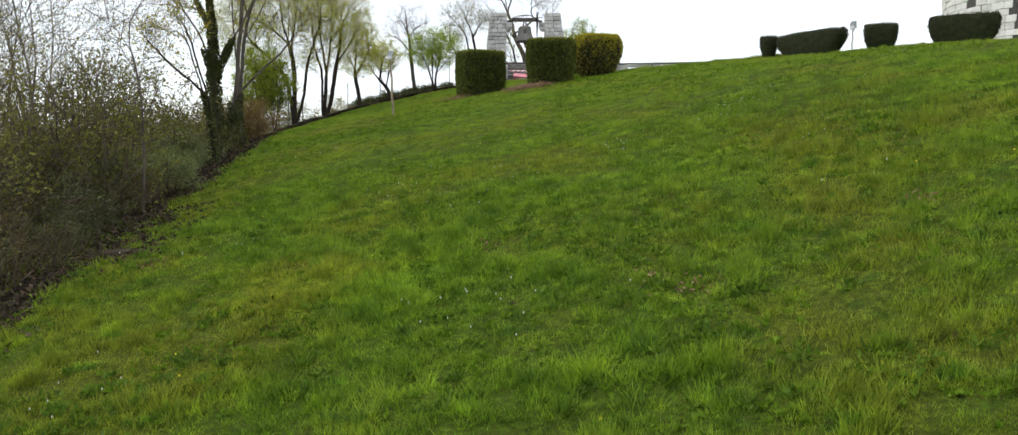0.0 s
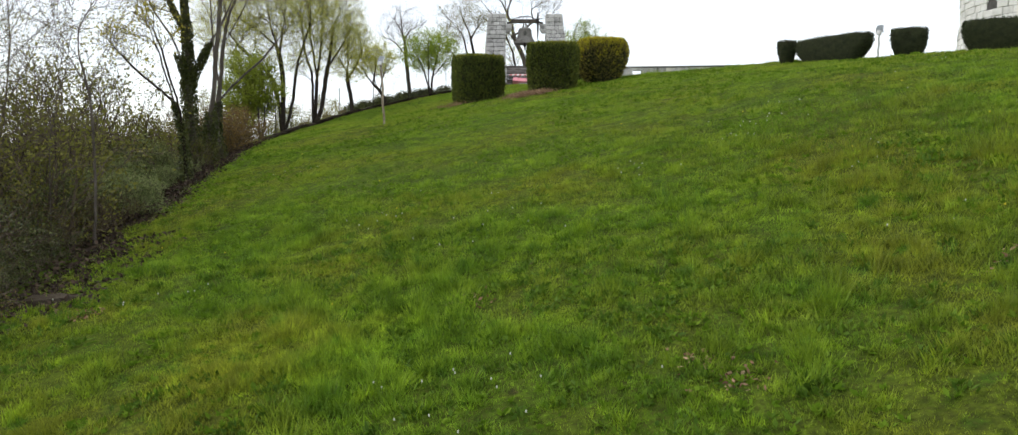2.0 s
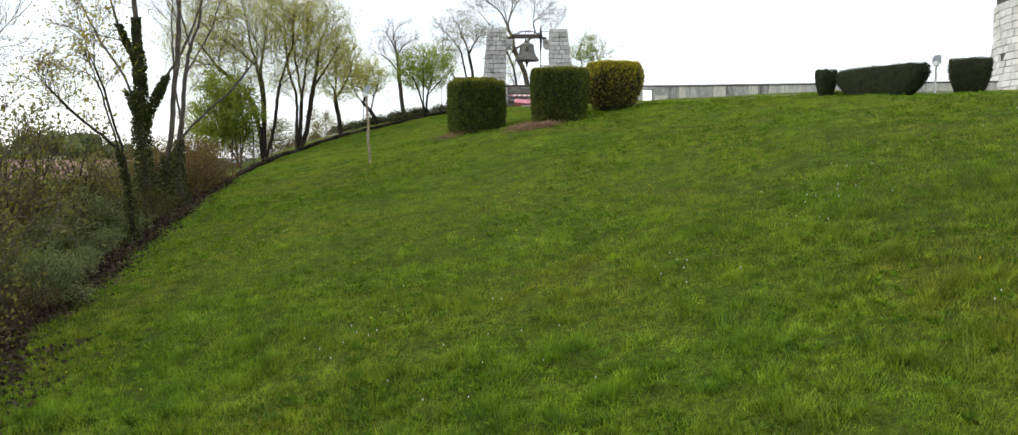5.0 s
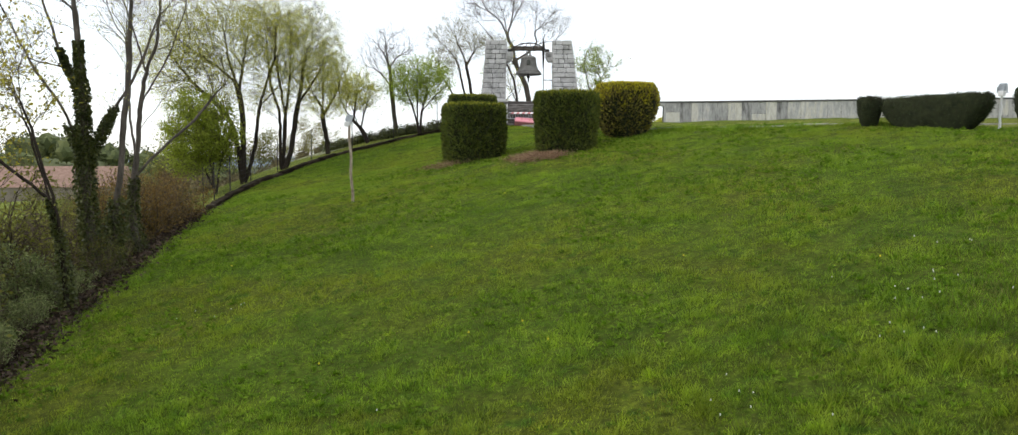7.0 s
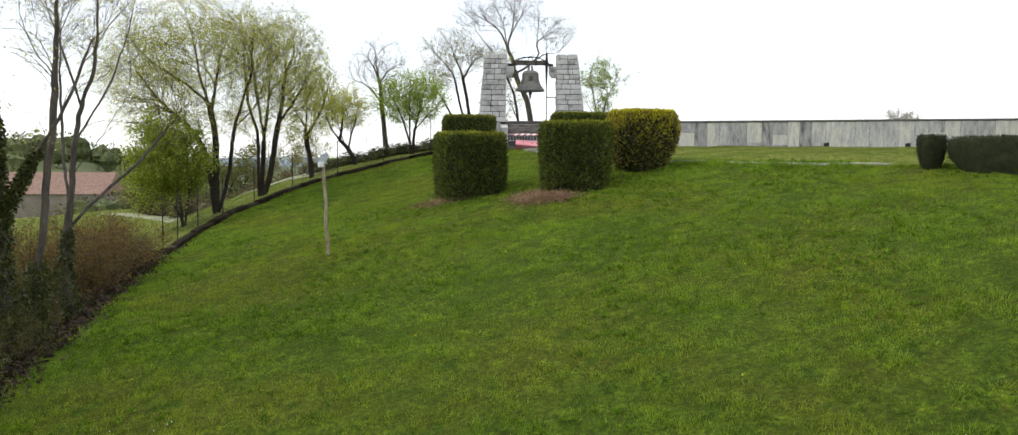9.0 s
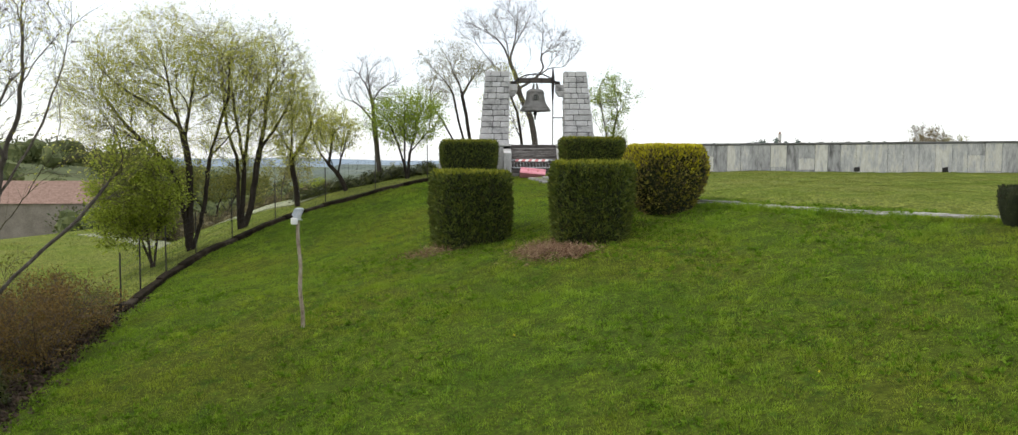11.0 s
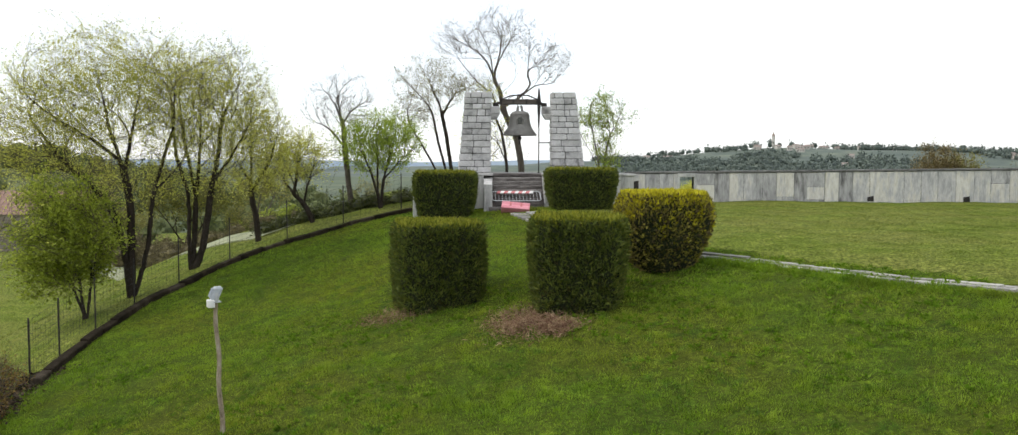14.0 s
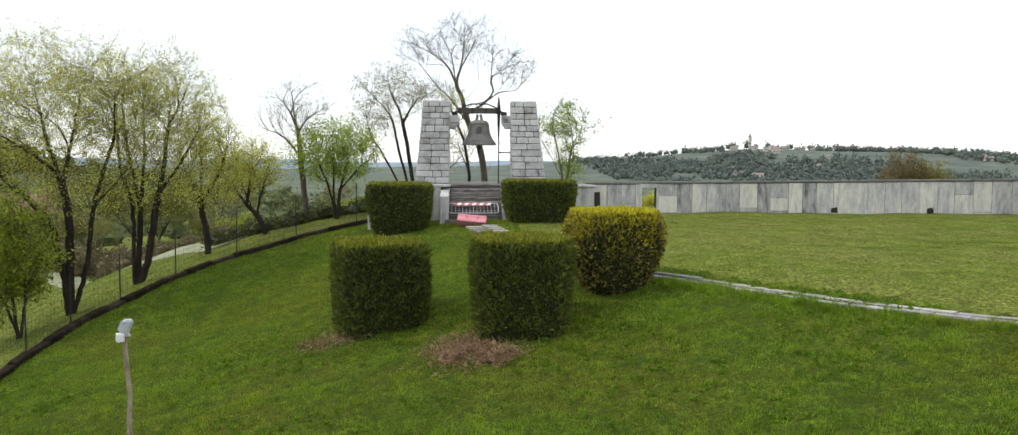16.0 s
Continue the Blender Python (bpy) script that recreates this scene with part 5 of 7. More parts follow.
def crown_tree(name, label, at, stems, lobes, n_goal, seed, leaf, bark, base_r, twigs=3, twig_len=0.5, per_twig=3, leaf_size=(0.08, 0.04), scatter=0.06, power=2.3, droop=0.0, ivy=(), group="fence trees", category="tree", step=0.22, finest=0.004, twig_mat=""):
    rng = np.random.RandomState(seed)
    t = tagged(thing(name, (at[0], at[1], H(*at))), label, category, group)
    P, par = limbs(rng, stems, lobes, n_goal, step)
    n = len(P)
    area = np.zeros(n)
    kid = np.zeros(n, int)
    for p in par:
        if p >= 0:
            kid[p] += 1
    area[kid == 0] = 1.0
    for i in range(n - 1, -1, -1):
        if par[i] >= 0:
            area[par[i]] += area[i] + 0.04
    r = np.maximum(base_r * 0.66 * (area / area.max()) ** (1 / power), finest * 1.3)
    has = par >= 0
    segs = np.column_stack([P[par[has]], P[has], np.minimum(r[par[has]], r[has] * 1.5), r[has]])
    big = segs[:, 7] > 0.022
    link("trunk", faces_mesh("trunk", tubes(segs[big], 8), 4), M[bark], t, "forked trunk with rising limbs")
    D = np.zeros((n, 3))
    D[has] = P[has] - P[par[has]]
    D /= np.linalg.norm(D, axis=1, keepdims=True) + 1e-9
    thin = np.where(r < 0.014)[0]
    k = int(len(thin) * twigs)
    ix = rng.choice(thin, k)
    a = P[ix]
    d = D[ix] + rng.normal(0, 0.42, (k, 3)) + np.array([0, 0, 0.15])
    d /= np.linalg.norm(d, axis=1, keepdims=True)
    L = twig_len * rng.uniform(0.4, 1.3, (k, 1))
    m = a + d * L * 0.5
    d2 = d + rng.normal(0, 0.2, (k, 3)) + np.array([0, 0, 0.12 - droop])
    d2 /= np.linalg.norm(d2, axis=1, keepdims=True)
    e = m + d2 * L * 0.5
    one = np.ones((k, 1))
    tw = np.concatenate([np.column_stack([a, m, one * finest, one * finest * 0.75]), np.column_stack([m, e, one * finest * 0.75, one * finest * 0.4])])
    tagged(link("branchwork", faces_mesh("branchwork", tubes(np.concatenate([segs[~big], tw]), 3), 4), M[twig_mat or ("young_twig" if per_twig > 1 else bark)], t, "fine thin twigs"), kind="stuff")
    if per_twig > 0:
        kk = int(k * per_twig)
        j = rng.randint(0, k, kk)
        f = rng.uniform(0.2, 1.05, (kk, 1))
        pos = np.where(f < 0.5, a[j] + (m[j] - a[j]) * f * 2, m[j] + (e[j] - m[j]) * (f * 2 - 1)) + rng.normal(0, scatter, (kk, 3))
        tagged(link("crown", faces_mesh("crown", leaves(rng, pos, d2[j] + np.array([0, 0, -droop]), *leaf_size), 4), M[leaf], t, "thin crown of small spring leaves"), kind="stuff")
    if ivy:
        top, reach_, count = ivy
        s_ = segs[(segs[:, 7] > 0.035) & (segs[:, 2] < top) & (segs[:, 3] < 0.4)]
        ix = rng.randint(0, len(s_), count)
        f = rng.uniform(0, 1, (count, 1))
        c = s_[ix, 0:3] * (1 - f) + s_[ix, 3:6] * f
        o = rng.normal(0, 1, (count, 3)) * np.array([1, 1, 0.3])
        o /= np.linalg.norm(o, axis=1, keepdims=True)
        fade = np.clip((top - c[:, 2:3]) / top * 1.6, 0.15, 1) * (0.55 + 0.9 * smooth_noise(c[:, 2] * 1.0 + c[:, 0], c[:, 1], 0.6, seed)[:, None])
        tagged(link("ivy", faces_mesh("ivy", leaves(rng, c + o * (s_[ix, 6:7] + reach_ * fade * rng.uniform(0, 1, (count, 1))), o - np.array([0, 0, 0.5]), 0.085, 0.07), 4), M["leaf_ivy"], t, "dark ivy wrapped round the trunks"), kind="stuff")
    return t


SPRING = "multi-stemmed spring tree with thin yellow-green leaves beside the fence"
crown_tree("spreading_tree", SPRING, (-12.7, 54.3), [
    ((-0.3, 0, -0.3), (-0.5, 0, 1.4), (-0.8, 0, 2.8), (-1.4, 0.1, 3.7), (-2.3, 0.2, 4.5), (-3.1, 0.3, 5.3), (-3.9, 0.3, 6.4)),
    ((-0.1, 0.1, -0.3), (-0.3, 0.1, 1.7), (-0.3, 0.1, 3.4), (-0.5, 0, 4.7), (-0.8, -0.2, 5.9), (-1.0, -0.5, 7.5), (-1.3, -0.7, 8.9)),
    ((-0.4, 0.1, 4.4), (-0.3, 0.6, 6.3), (-0.2, 1.0, 7.6), (0.1, 1.4, 8.9)),
    ((0.1, 0.2, -0.3), (0.25, 0.2, 1.7), (0.5, 0.2, 3.6), (1.0, 0.1, 5.2), (1.4, -0.1, 6.1), (1.5, -0.2, 7.3), (1.7, -0.3, 8.7)),
    ((1.4, -0.1, 6.0), (2.0, 0.2, 6.6), (2.7, 0.5, 7.3), (3.1, 0.7, 8.0)),
    ((-0.6, 0, 4.9), (-1.5, -0.6, 5.8), (-2.5, -1.0, 6.5), (-3.2, -1.3, 7.2)),
    ((0.6, 0.2, 3.8), (1.3, 0.9, 4.9), (1.6, 1.6, 6.2))],
    [(-0.9, 0, 7.4, 3.6, 3.4, 2.5, 0.6), (-3.4, 0.1, 6.2, 2.5, 2.4, 2.0, 0.32), (1.3, 0.2, 5.8, 1.9, 1.9, 1.7, 0.12), (-1.4, 0, 4.2, 3.3, 2.4, 1.2, 0.14)],
    2100, 101, "leaf_spring", "bark", 0.37, 1.8, 1.0, 6.4, (0.076, 0.031), 0.05, 1.55, 0.3, finest=0.003)
crown_tree("spreading_tree", SPRING, (-11.7, 57.2), [
    ((-0.1, 0, -0.3), (-0.15, 0, 1.3), (-0.2, 0.1, 3.0), (-0.6, 0.2, 4.3), (-0.8, 0.3, 5.8), (-0.9, 0.4, 7.0)),
    ((0.1, 0.1, -0.3), (0.05, 0.1, 1.4), (0.1, 0.0, 3.1), (-0.1, -0.4, 5.0), (-0.2, -0.7, 6.8)),
    ((0.3, 0, -0.3), (0.4, 0, 0.9), (0.7, 0.1, 2.9), (1.0, 0.2, 4.6), (1.2, 0.2, 6.0), (1.8, 0.3, 7.3)),
    ((0.8, 0.1, 3.5), (1.6, 0.5, 4.8), (2.2, 0.7, 6.0)),
    ((0.15, 0, 2.6), (0.5, -0.6, 4.2), (0.7, -0.9, 5.8))],
    [(0.5, 0, 6.9, 2.6, 2.5, 2.3, 0.75), (1.4, 0, 5.2, 1.9, 1.9, 1.6, 0.2), (0.3, 0, 3.9, 2.0, 1.8, 1.3, 0.14)],
    1350, 102, "leaf_spring", "bark", 0.34, 1.8, 1.0, 6.4, (0.076, 0.031), 0.05, 1.55, 0.28, finest=0.003)
crown_tree("slender_tree", "slender young tree with sparse olive buds", (-10.0, 60.3), [
    ((0.1, 0, -0.3), (0, 0, 1.0), (-0.2, 0, 2.2), (-0.15, 0, 4.0), (-0.2, 0, 5.6)), ((-0.15, 0, 2.2), (0.5, 0.2, 3.4), (0.9, 0.2, 4.6)), ((-0.2, 0, 2.6), (-0.8, -0.2, 3.7), (-1.0, -0.3, 5.0))],
    [(0.1, 0, 4.2, 1.5, 1.4, 2.4, 1.0)], 560, 103, "leaf_spring", "bark", 0.2, 1.9, 0.75, 6.0, (0.08, 0.038), 0.06, 1.55, 0.15, finest=0.003)
crown_tree("leaning_tree", "dark crooked tree leaning over the fence", (-7.9, 62.3), [
    ((0, 0, -0.3), (-0.3, 0, 0.6), (-0.9, 0, 1.3), (-1.4, 0.2, 1.9), (-1.7, 0.3, 2.6)), ((-0.4, 0, 0.7), (-0.3, -0.2, 1.4), (0, -0.3, 2.4)), ((-0.9, 0, 1.3), (-0.8, 0.2, 2.2), (-0.7, 0.3, 3.3))],
    [(-0.8, 0, 2.9, 1.6, 1.3, 1.2, 1.0)], 380, 104, "leaf_spring", "bark", 0.18, 2.0, 0.65, 6.0, (0.085, 0.042), 0.08, 1.6, 0.1, finest=0.003)
crown_tree("bare_tree", "tall nearly bare tree with fine twigs", (-6.5, 64.3), [
    ((0.1, 0, -0.3), (-0.1, 0, 1.0), (-0.25, 0, 2.6), (-0.4, 0, 4.2), (-0.8, 0.1, 5.2), (-1.4, 0.2, 5.9)), ((-1.3, 0.1, -0.3), (-1.15, 0, 0.9), (-0.7, 0, 1.9), (-0.4, 0, 2.6)),
    ((-0.4, 0, 4.1), (0.0, 0.1, 4.8), (0.6, 0.2, 5.2), (1.3, 0.3, 5.6)), ((-0.4, 0, 4.4), (-0.6, -0.2, 5.6), (-0.6, -0.3, 6.5)), ((-0.3, 0, 3.2), (-1.1, -0.2, 4.0), (-2.0, -0.3, 4.4))],
    [(-0.5, 0, 5.2, 2.0, 1.7, 1.7, 1.0)], 480, 105, "leaf_olive", "bark_grey", 0.2, 1.3, 0.75, 0.25, (0.06, 0.026), 0.05, 1.6, finest=0.0026)
crown_tree("leafy_tree", "small tree in bright green new leaf", (-5.0, 63.6), [
    ((0, 0, -0.3), (-0.2, 0, 0.9), (-0.7, 0, 2.3), (-1.2, 0, 3.3)), ((0, 0.1, -0.3), (0.1, 0.1, 1.1), (0.4, 0.2, 2.4), (0.7, 0.2, 3.6)), ((-0.15, 0, 0.7), (-0.1, -0.4, 2.4), (-0.1, -0.5, 3.8)), ((0.2, 0.1, 1.4), (1.0, 0, 2.3), (1.6, 0, 2.8))],
    [(-0.1, 0, 3.0, 2.1, 1.6, 1.6, 1.0)], 620, 106, "leaf_bright", "bark", 0.17, 2.0, 0.65, 6.0, (0.1, 0.05), 0.1, 1.65, 0.15, finest=0.003)
crown_tree("bare_tree", "tall wide bare tree behind the bell pillars", (1.9, 71.0), [
    ((0.1, 0, -0.3), (0.05, 0, 2.3), (-0.2, 0, 4.1), (-0.9, 0, 5.7), (-1.2, 0, 6.9), (-1.5, 0, 7.6), (-1.2, 0.1, 8.9), (-1.1, 0.2, 10.2), (-1.0, 0.2, 11.4)),
    ((-1.5, 0, 7.6), (-2.0, -0.3, 8.6), (-2.8, -0.5, 9.2), (-4.0, -0.7, 9.8), (-4.9, -0.8, 10.4)),
    ((-1.5, 0, 7.6), (-1.8, 0.4, 9.2), (-2.3, 0.7, 10.3), (-2.5, 0.8, 11.1)),
    ((-1.3, 0, 8.4), (-0.8, -0.4, 9.3), (-0.3, -0.6, 10.3)),
    ((-0.9, 0, 5.9), (0.1, 0.2, 6.7), (0.5, 0.3, 7.3), (0.4, 0.4, 8.0), (1.2, 0.5, 8.6), (1.8, 0.6, 9.6)),
    ((0.1, 0.2, 6.7), (0.9, 0.0, 7.2), (1.9, -0.1, 7.3)),
    ((-1.1, 0, 6.6), (-0.5, 0.2, 7.3), (-0.35, 0.2, 7.6)),
    ((-0.6, 0, 5.0), (-1.7, 0.5, 6.7), (-2.6, 0.7, 7.6), (-3.5, 0.8, 8.7)),
    ((0.0, 0, 2.4), (0.5, -0.5, 3.6), (0.9, -0.7, 4.6))],
    [(-1.0, 0, 10.0, 2.2, 2.0, 1.7, 0.42), (-3.4, -0.3, 9.6, 1.7, 1.6, 1.2, 0.25), (1.6, 0.4, 8.6, 1.4, 1.4, 1.3, 0.25), (-2.3, 0.5, 7.6, 1.6, 1.2, 0.9, 0.1)],
    1500, 107, "leaf_olive", "bark_grey", 0.27, 1.2, 0.6, 0.9, (0.065, 0.028), 0.05, 1.42, finest=0.0028)
crown_tree("bare_tree", "thin dark-stemmed tree behind the bell", (1.0, 70.0), [
    ((0.1, 0, -0.3), (0.1, 0, 2.4), (-0.2, 0, 4.3), (-0.6, 0, 5.2), (-0.9, 0, 6.0), (-1.4, 0, 6.8)), ((0.0, 0, 2.6), (-0.4, 0.3, 3.8), (-0.6, 0.5, 4.7))],
    [(-0.9, 0, 6.0, 1.0, 1.0, 1.3, 0.6), (-0.3, 0, 3.9, 0.8, 0.8, 1.4, 0.4)], 200, 127, "leaf_spring", "bark", 0.13, 1.6, 0.5, 1.8, (0.09, 0.045), 0.06, 1.9, group="trees behind the bell")
crown_tree("budding_tree", "budding tree with olive leaves beyond the platform", (-2.0, 69.0), [
    ((0.3, 0, -0.3), (0.1, 0, 1.3), (-0.2, 0, 3.3), (-0.5, 0, 4.7), (-1.0, 0.1, 5.8), (-1.2, 0.1, 7.0)), ((0.0, 0.1, -0.3), (-0.2, 0.1, 1.3), (-0.7, 0.2, 3.2), (-1.0, 0.2, 4.5), (-1.9, 0.2, 5.6), (-2.7, 0.2, 6.4)),
    ((-0.3, 0, -0.3), (-0.6, 0, 1.0), (-1.8, -0.2, 3.2), (-2.7, -0.3, 4.1)), ((-0.4, 0, 4.3), (0.4, 0.2, 5.5), (0.8, 0.3, 6.1))],
    [(-1.0, 0, 5.7, 2.1, 1.8, 1.7, 0.75), (-1.9, 0, 4.3, 1.5, 1.3, 1.3, 0.25), (0.6, 0.2, 5.6, 0.9, 0.9, 0.8, 0.1)], 600, 108, "leaf_olive", "bark", 0.2, 1.6, 0.75, 4.0, (0.08, 0.036), 0.07, 1.5, 0.1, finest=0.0026)
crown_tree("leafy_tree", "small pale green tree behind the terrace wall", (5.9, 67.0), [
    ((0, 0, -0.3), (-0.1, 0, 1.7), (-0.4, 0, 3.3), (-0.6, 0, 4.5), (-0.2, 0, 5.4)), ((0, 0.1, 0.4), (0.2, 0.2, 1.7), (0.5, 0.2, 3.3), (1.0, 0.2, 3.9), (1.7, 0.2, 4.3)), ((-0.1, 0, 1.6), (-0.8, 0.2, 2.9), (-1.3, 0.2, 3.8))],
    [(0.0, 0, 4.0, 1.5, 1.2, 1.4, 0.8), (0.2, 0, 2.1, 0.7, 0.7, 1.0, 0.35)], 380, 109, "leaf_bright", "bark_grey", 0.13, 1.8, 0.6, 4.6, (0.095, 0.045), 0.08, 1.6, group="trees behind the bell")
crown_tree("leafy_shrub_tree", "bushy young tree in fresh green leaf by the fence", (-13.7, 52.2), [
    ((0, 0, -0.3), (-0.2, 0, 1.4), (-0.7, 0, 3.0)), ((0.15, 0.1, -0.3), (0.2, 0.1, 1.6), (0.1, 0.2, 3.4)), ((-0.1, 0.1, 0.1), (-0.8, 0.3, 1.6), (-1.5, 0.4, 2.8)), ((0.1, 0, 0.8), (0.5, -0.3, 2.0), (0.7, -0.4, 3.0))],
    [(-0.5, 0, 3.0, 1.8, 1.4, 1.8, 0.8), (-0.8, 0, 1.7, 1.6, 1.2, 1.0, 0.25)], 680, 110, "leaf_sapling", "bark", 0.13, 2.2, 0.55, 8.0, (0.12, 0.065), 0.09, 1.9, 0.2)
crown_tree("ivy_tree", "tall ivy-clad multi-stemmed willow rising from the thicket", (-11.1, 34.2), [
    ((0.1, 0, -0.3), (-0.1, 0, 1.2), (-0.2, 0, 2.5), (-0.2, 0, 4.1), (-0.3, 0.05, 5.7), (-0.4, 0.1, 7.1), (-0.55, 0.1, 9.0)),
    ((-0.3, 0.05, 5.0), (-0.8, 0.3, 5.8), (-1.3, 0.5, 7.0), (-1.8, 0.6, 8.6)),
    ((-0.15, 0, 3.2), (-0.5, -0.5, 4.5), (-0.9, -0.8, 5.3), (-1.4, -1.0, 6.4)),
    ((0.1, 0.2, 2.9), (0.3, 0.5, 4.4), (0.55, 0.8, 5.0), (0.95, 1.0, 5.9), (1.4, 1.2, 7.2)),
    ((0.4, 0.4, -0.3), (0.35, 0.5, 1.6), (0.55, 0.5, 3.0), (0.6, 0.6, 4.1), (0.7, 0.8, 5.8), (0.8, 0.9, 8.2))],
    [(-0.5, 0, 8.6, 1.6, 1.6, 2.0, 0.45), (-1.7, -0.4, 6.9, 1.2, 1.2, 1.6, 0.2), (1.0, 0.9, 7.6, 1.4, 1.4, 2.0, 0.35), (0, 0.3, 5.0, 1.5, 1.2, 1.2, 0.06)],
    420, 111, "leaf_spring", "bark_grey", 0.22, 1.4, 0.85, 1.6, (0.065, 0.026), 0.06, 1.5, 0.15, finest=0.003, ivy=(6.2, 0.19, 13000), group="thicket trees")
crown_tree("pale_willow", "pale grey-barked willow with arching low branch", (-10.75, 37.0), [
    ((-0.2, 0, -0.3), (-0.5, 0, 1.0), (-0.3, 0, 3.1), (-0.2, 0, 4.2), (0.0, 0, 5.3), (0.4, 0, 6.5), (0.5, 0, 8.6)),
    ((-0.4, 0, 2.3), (0.3, 0.4, 3.1), (1.0, 0.7, 3.8), (1.6, 1.0, 4.6), (2.2, 1.4, 5.5)),
    ((-0.15, 0, 4.4), (0.5, 0.4, 5.8), (0.9, 0.7, 7.1), (1.1, 0.9, 8.4)),
    ((-0.25, 0, 3.6), (0.7, -0.4, 4.6), (1.4, -0.7, 5.4)),
    ((0.05, 0, 5.4), (-0.1, -0.4, 6.3), (-0.5, -0.6, 7.8)),
    ((-0.35, 0, 2.6), (-0.7, 0.5, 4.2), (-0.9, 0.8, 6.2))],
    [(0.4, 0, 7.9, 1.7, 1.6, 2.0, 0.6), (1.8, 1.0, 5.3, 1.2, 1.2, 1.0, 0.2), (-0.7, 0.3, 6.8, 1.1, 1.2, 1.4, 0.2)],
    420, 128, "leaf_spring", "bark_grey", 0.17, 1.4, 0.9, 1.7, (0.065, 0.026), 0.06, 1.5, 0.15, finest=0.003, ivy=(2.0, 0.12, 1800), group="thicket trees")
crown_tree("yellow_leaf_tree", "slanting young tree with large yellowish leaf sprays", (-10.6, 31.0), [
    ((0.3, 0, -0.3), (0.2, 0, 2.0), (-0.1, 0, 3.2), (-0.4, 0, 4.3), (-0.9, 0, 5.7), (-1.2, 0, 7.2)), ((0.1, 0.1, 1.6), (-0.3, 0.2, 3.3), (-0.8, 0.3, 4.8), (-1.5, 0.4, 6.6)), ((-0.2, 0, 2.6), (-1.3, -0.2, 3.8), (-2.0, -0.3, 4.6))],
    [(-0.9, 0, 5.2, 1.2, 1.0, 1.9, 0.7), (-1.9, -0.2, 4.5, 0.9, 0.8, 0.8, 0.25)], 240, 113, "leaf_yellow", "bark", 0.1, 1.6, 0.6, 3.0, (0.1, 0.055), 0.1, 1.6, 0.2, ivy=(2.6, 0.1, 1500), group="thicket trees")
crown_tree("thin_tree", "thin leaning tree with few yellow-green buds", (-9.6, 22.4), [
    ((0.3, 0, -0.3), (0.35, 0, 1.6), (0.3, 0, 3.2), (0.1, 0, 4.4), (0.1, 0, 5.0), (0.4, 0, 5.5), (1.0, 0, 6.2)), ((-0.7, 0, -0.3), (-0.6, 0, 2.6), (-0.2, 0, 4.2), (0.0, 0, 5.6)), ((0.2, 0, 3.6), (-0.5, 0.3, 4.8), (-0.8, 0.4, 6.2))],
    [(0.1, 0, 5.6, 1.4, 1.3, 1.5, 0.8), (0, 0, 3.8, 1.3, 1.2, 1.0, 0.3)], 240, 114, "leaf_yellow", "bark_grey", 0.05, 1.4, 0.7, 0.8, (0.055, 0.028), 0.08, 1.6, finest=0.003, group="thicket trees")
tree("bare_tree", "thin budding tree beyond the platform", (-0.6, 72.0), 6.2, 2.6, 118, 1, "leaf_spring", "bark_grey", 0.8, (0.12, 0.05), 0.12, thick=0.12, group="trees behind the bell")
tree("thin_tree", "thin bare-twigged tree in the thicket", (-14.5, 26.0), 8.0, 3.0, 114, 3, "leaf_olive", "bark_grey", 0.7, (0.075, 0.036), 0.14, thick=0.07, stem_angle=0.35, group="thicket trees", first=0.12)
tree("thin_tree", "thin bare-twigged tree in the thicket", (-12.6, 21.5), 7.5, 3.0, 115, 3, "leaf_olive", "bark_grey", 0.7, (0.075, 0.036), 0.14, thick=0.06, stem_angle=0.4, group="thicket trees", first=0.12)
tree("thin_tree", "thin bare-twigged tree in the thicket", (-16.5, 30.0), 8.5, 3.0, 116, 3, "leaf_olive", "bark_grey", 0.8, (0.075, 0.036), 0.14, thick=0.07, stem_angle=0.3, group="thicket trees", first=0.12)
tree("thin_tree", "thin bare-twigged tree in the thicket", (-17.5, 24.0), 7.5, 3.0, 119, 3, "leaf_olive", "bark_grey", 0.7, (0.075, 0.036), 0.14, thick=0.07, stem_angle=0.3, group="thicket trees", first=0.12)

# thicket of shrubs and brambles beyond the boundary


def shrub(label, height, spread, seed, leaf, per_tip, size, stems=9, name="wild_shrub"):
    return tree(name, label, (-200, -200), height, spread, seed, stems, leaf, "twig", per_tip, size, 0.11, 3, category="shrub", cluster=0.35, group="boundary thicket",
                thick=0.035, stem_angle=0.75, fork=(6, 4, 0), lift=0.15, wander=0.16, first=0.1)


kinds = [
    shrub("tangled brown bramble bush with rusty leaves", 2.1, 1.0, 201, "leaf_rust", 1.6, (0.06, 0.036), 11),
    shrub("dense olive green wild shrub at the lawn edge", 2.3, 1.1, 202, "leaf_shrub", 2.2, (0.06, 0.036), 11),
    shrub("grey-green willowy shrub with pale leaves", 1.8, 0.9, 203, "leaf_sage", 4.2, (0.1, 0.032), 10),
    shrub("yellow-green budding wild shrub", 2.4, 1.1, 204, "leaf_shrub", 2.0, (0.065, 0.036), 11),
    shrub("dense dark thicket shrub", 2.0, 1.0, 205, "leaf_ivy", 2.4, (0.07, 0.045), 10),
]
rusty = shrub("dense rusty orange-brown bush at the fence end", 2.0, 1.1, 206, "leaf_orange", 4.5, (0.06, 0.036), 12)
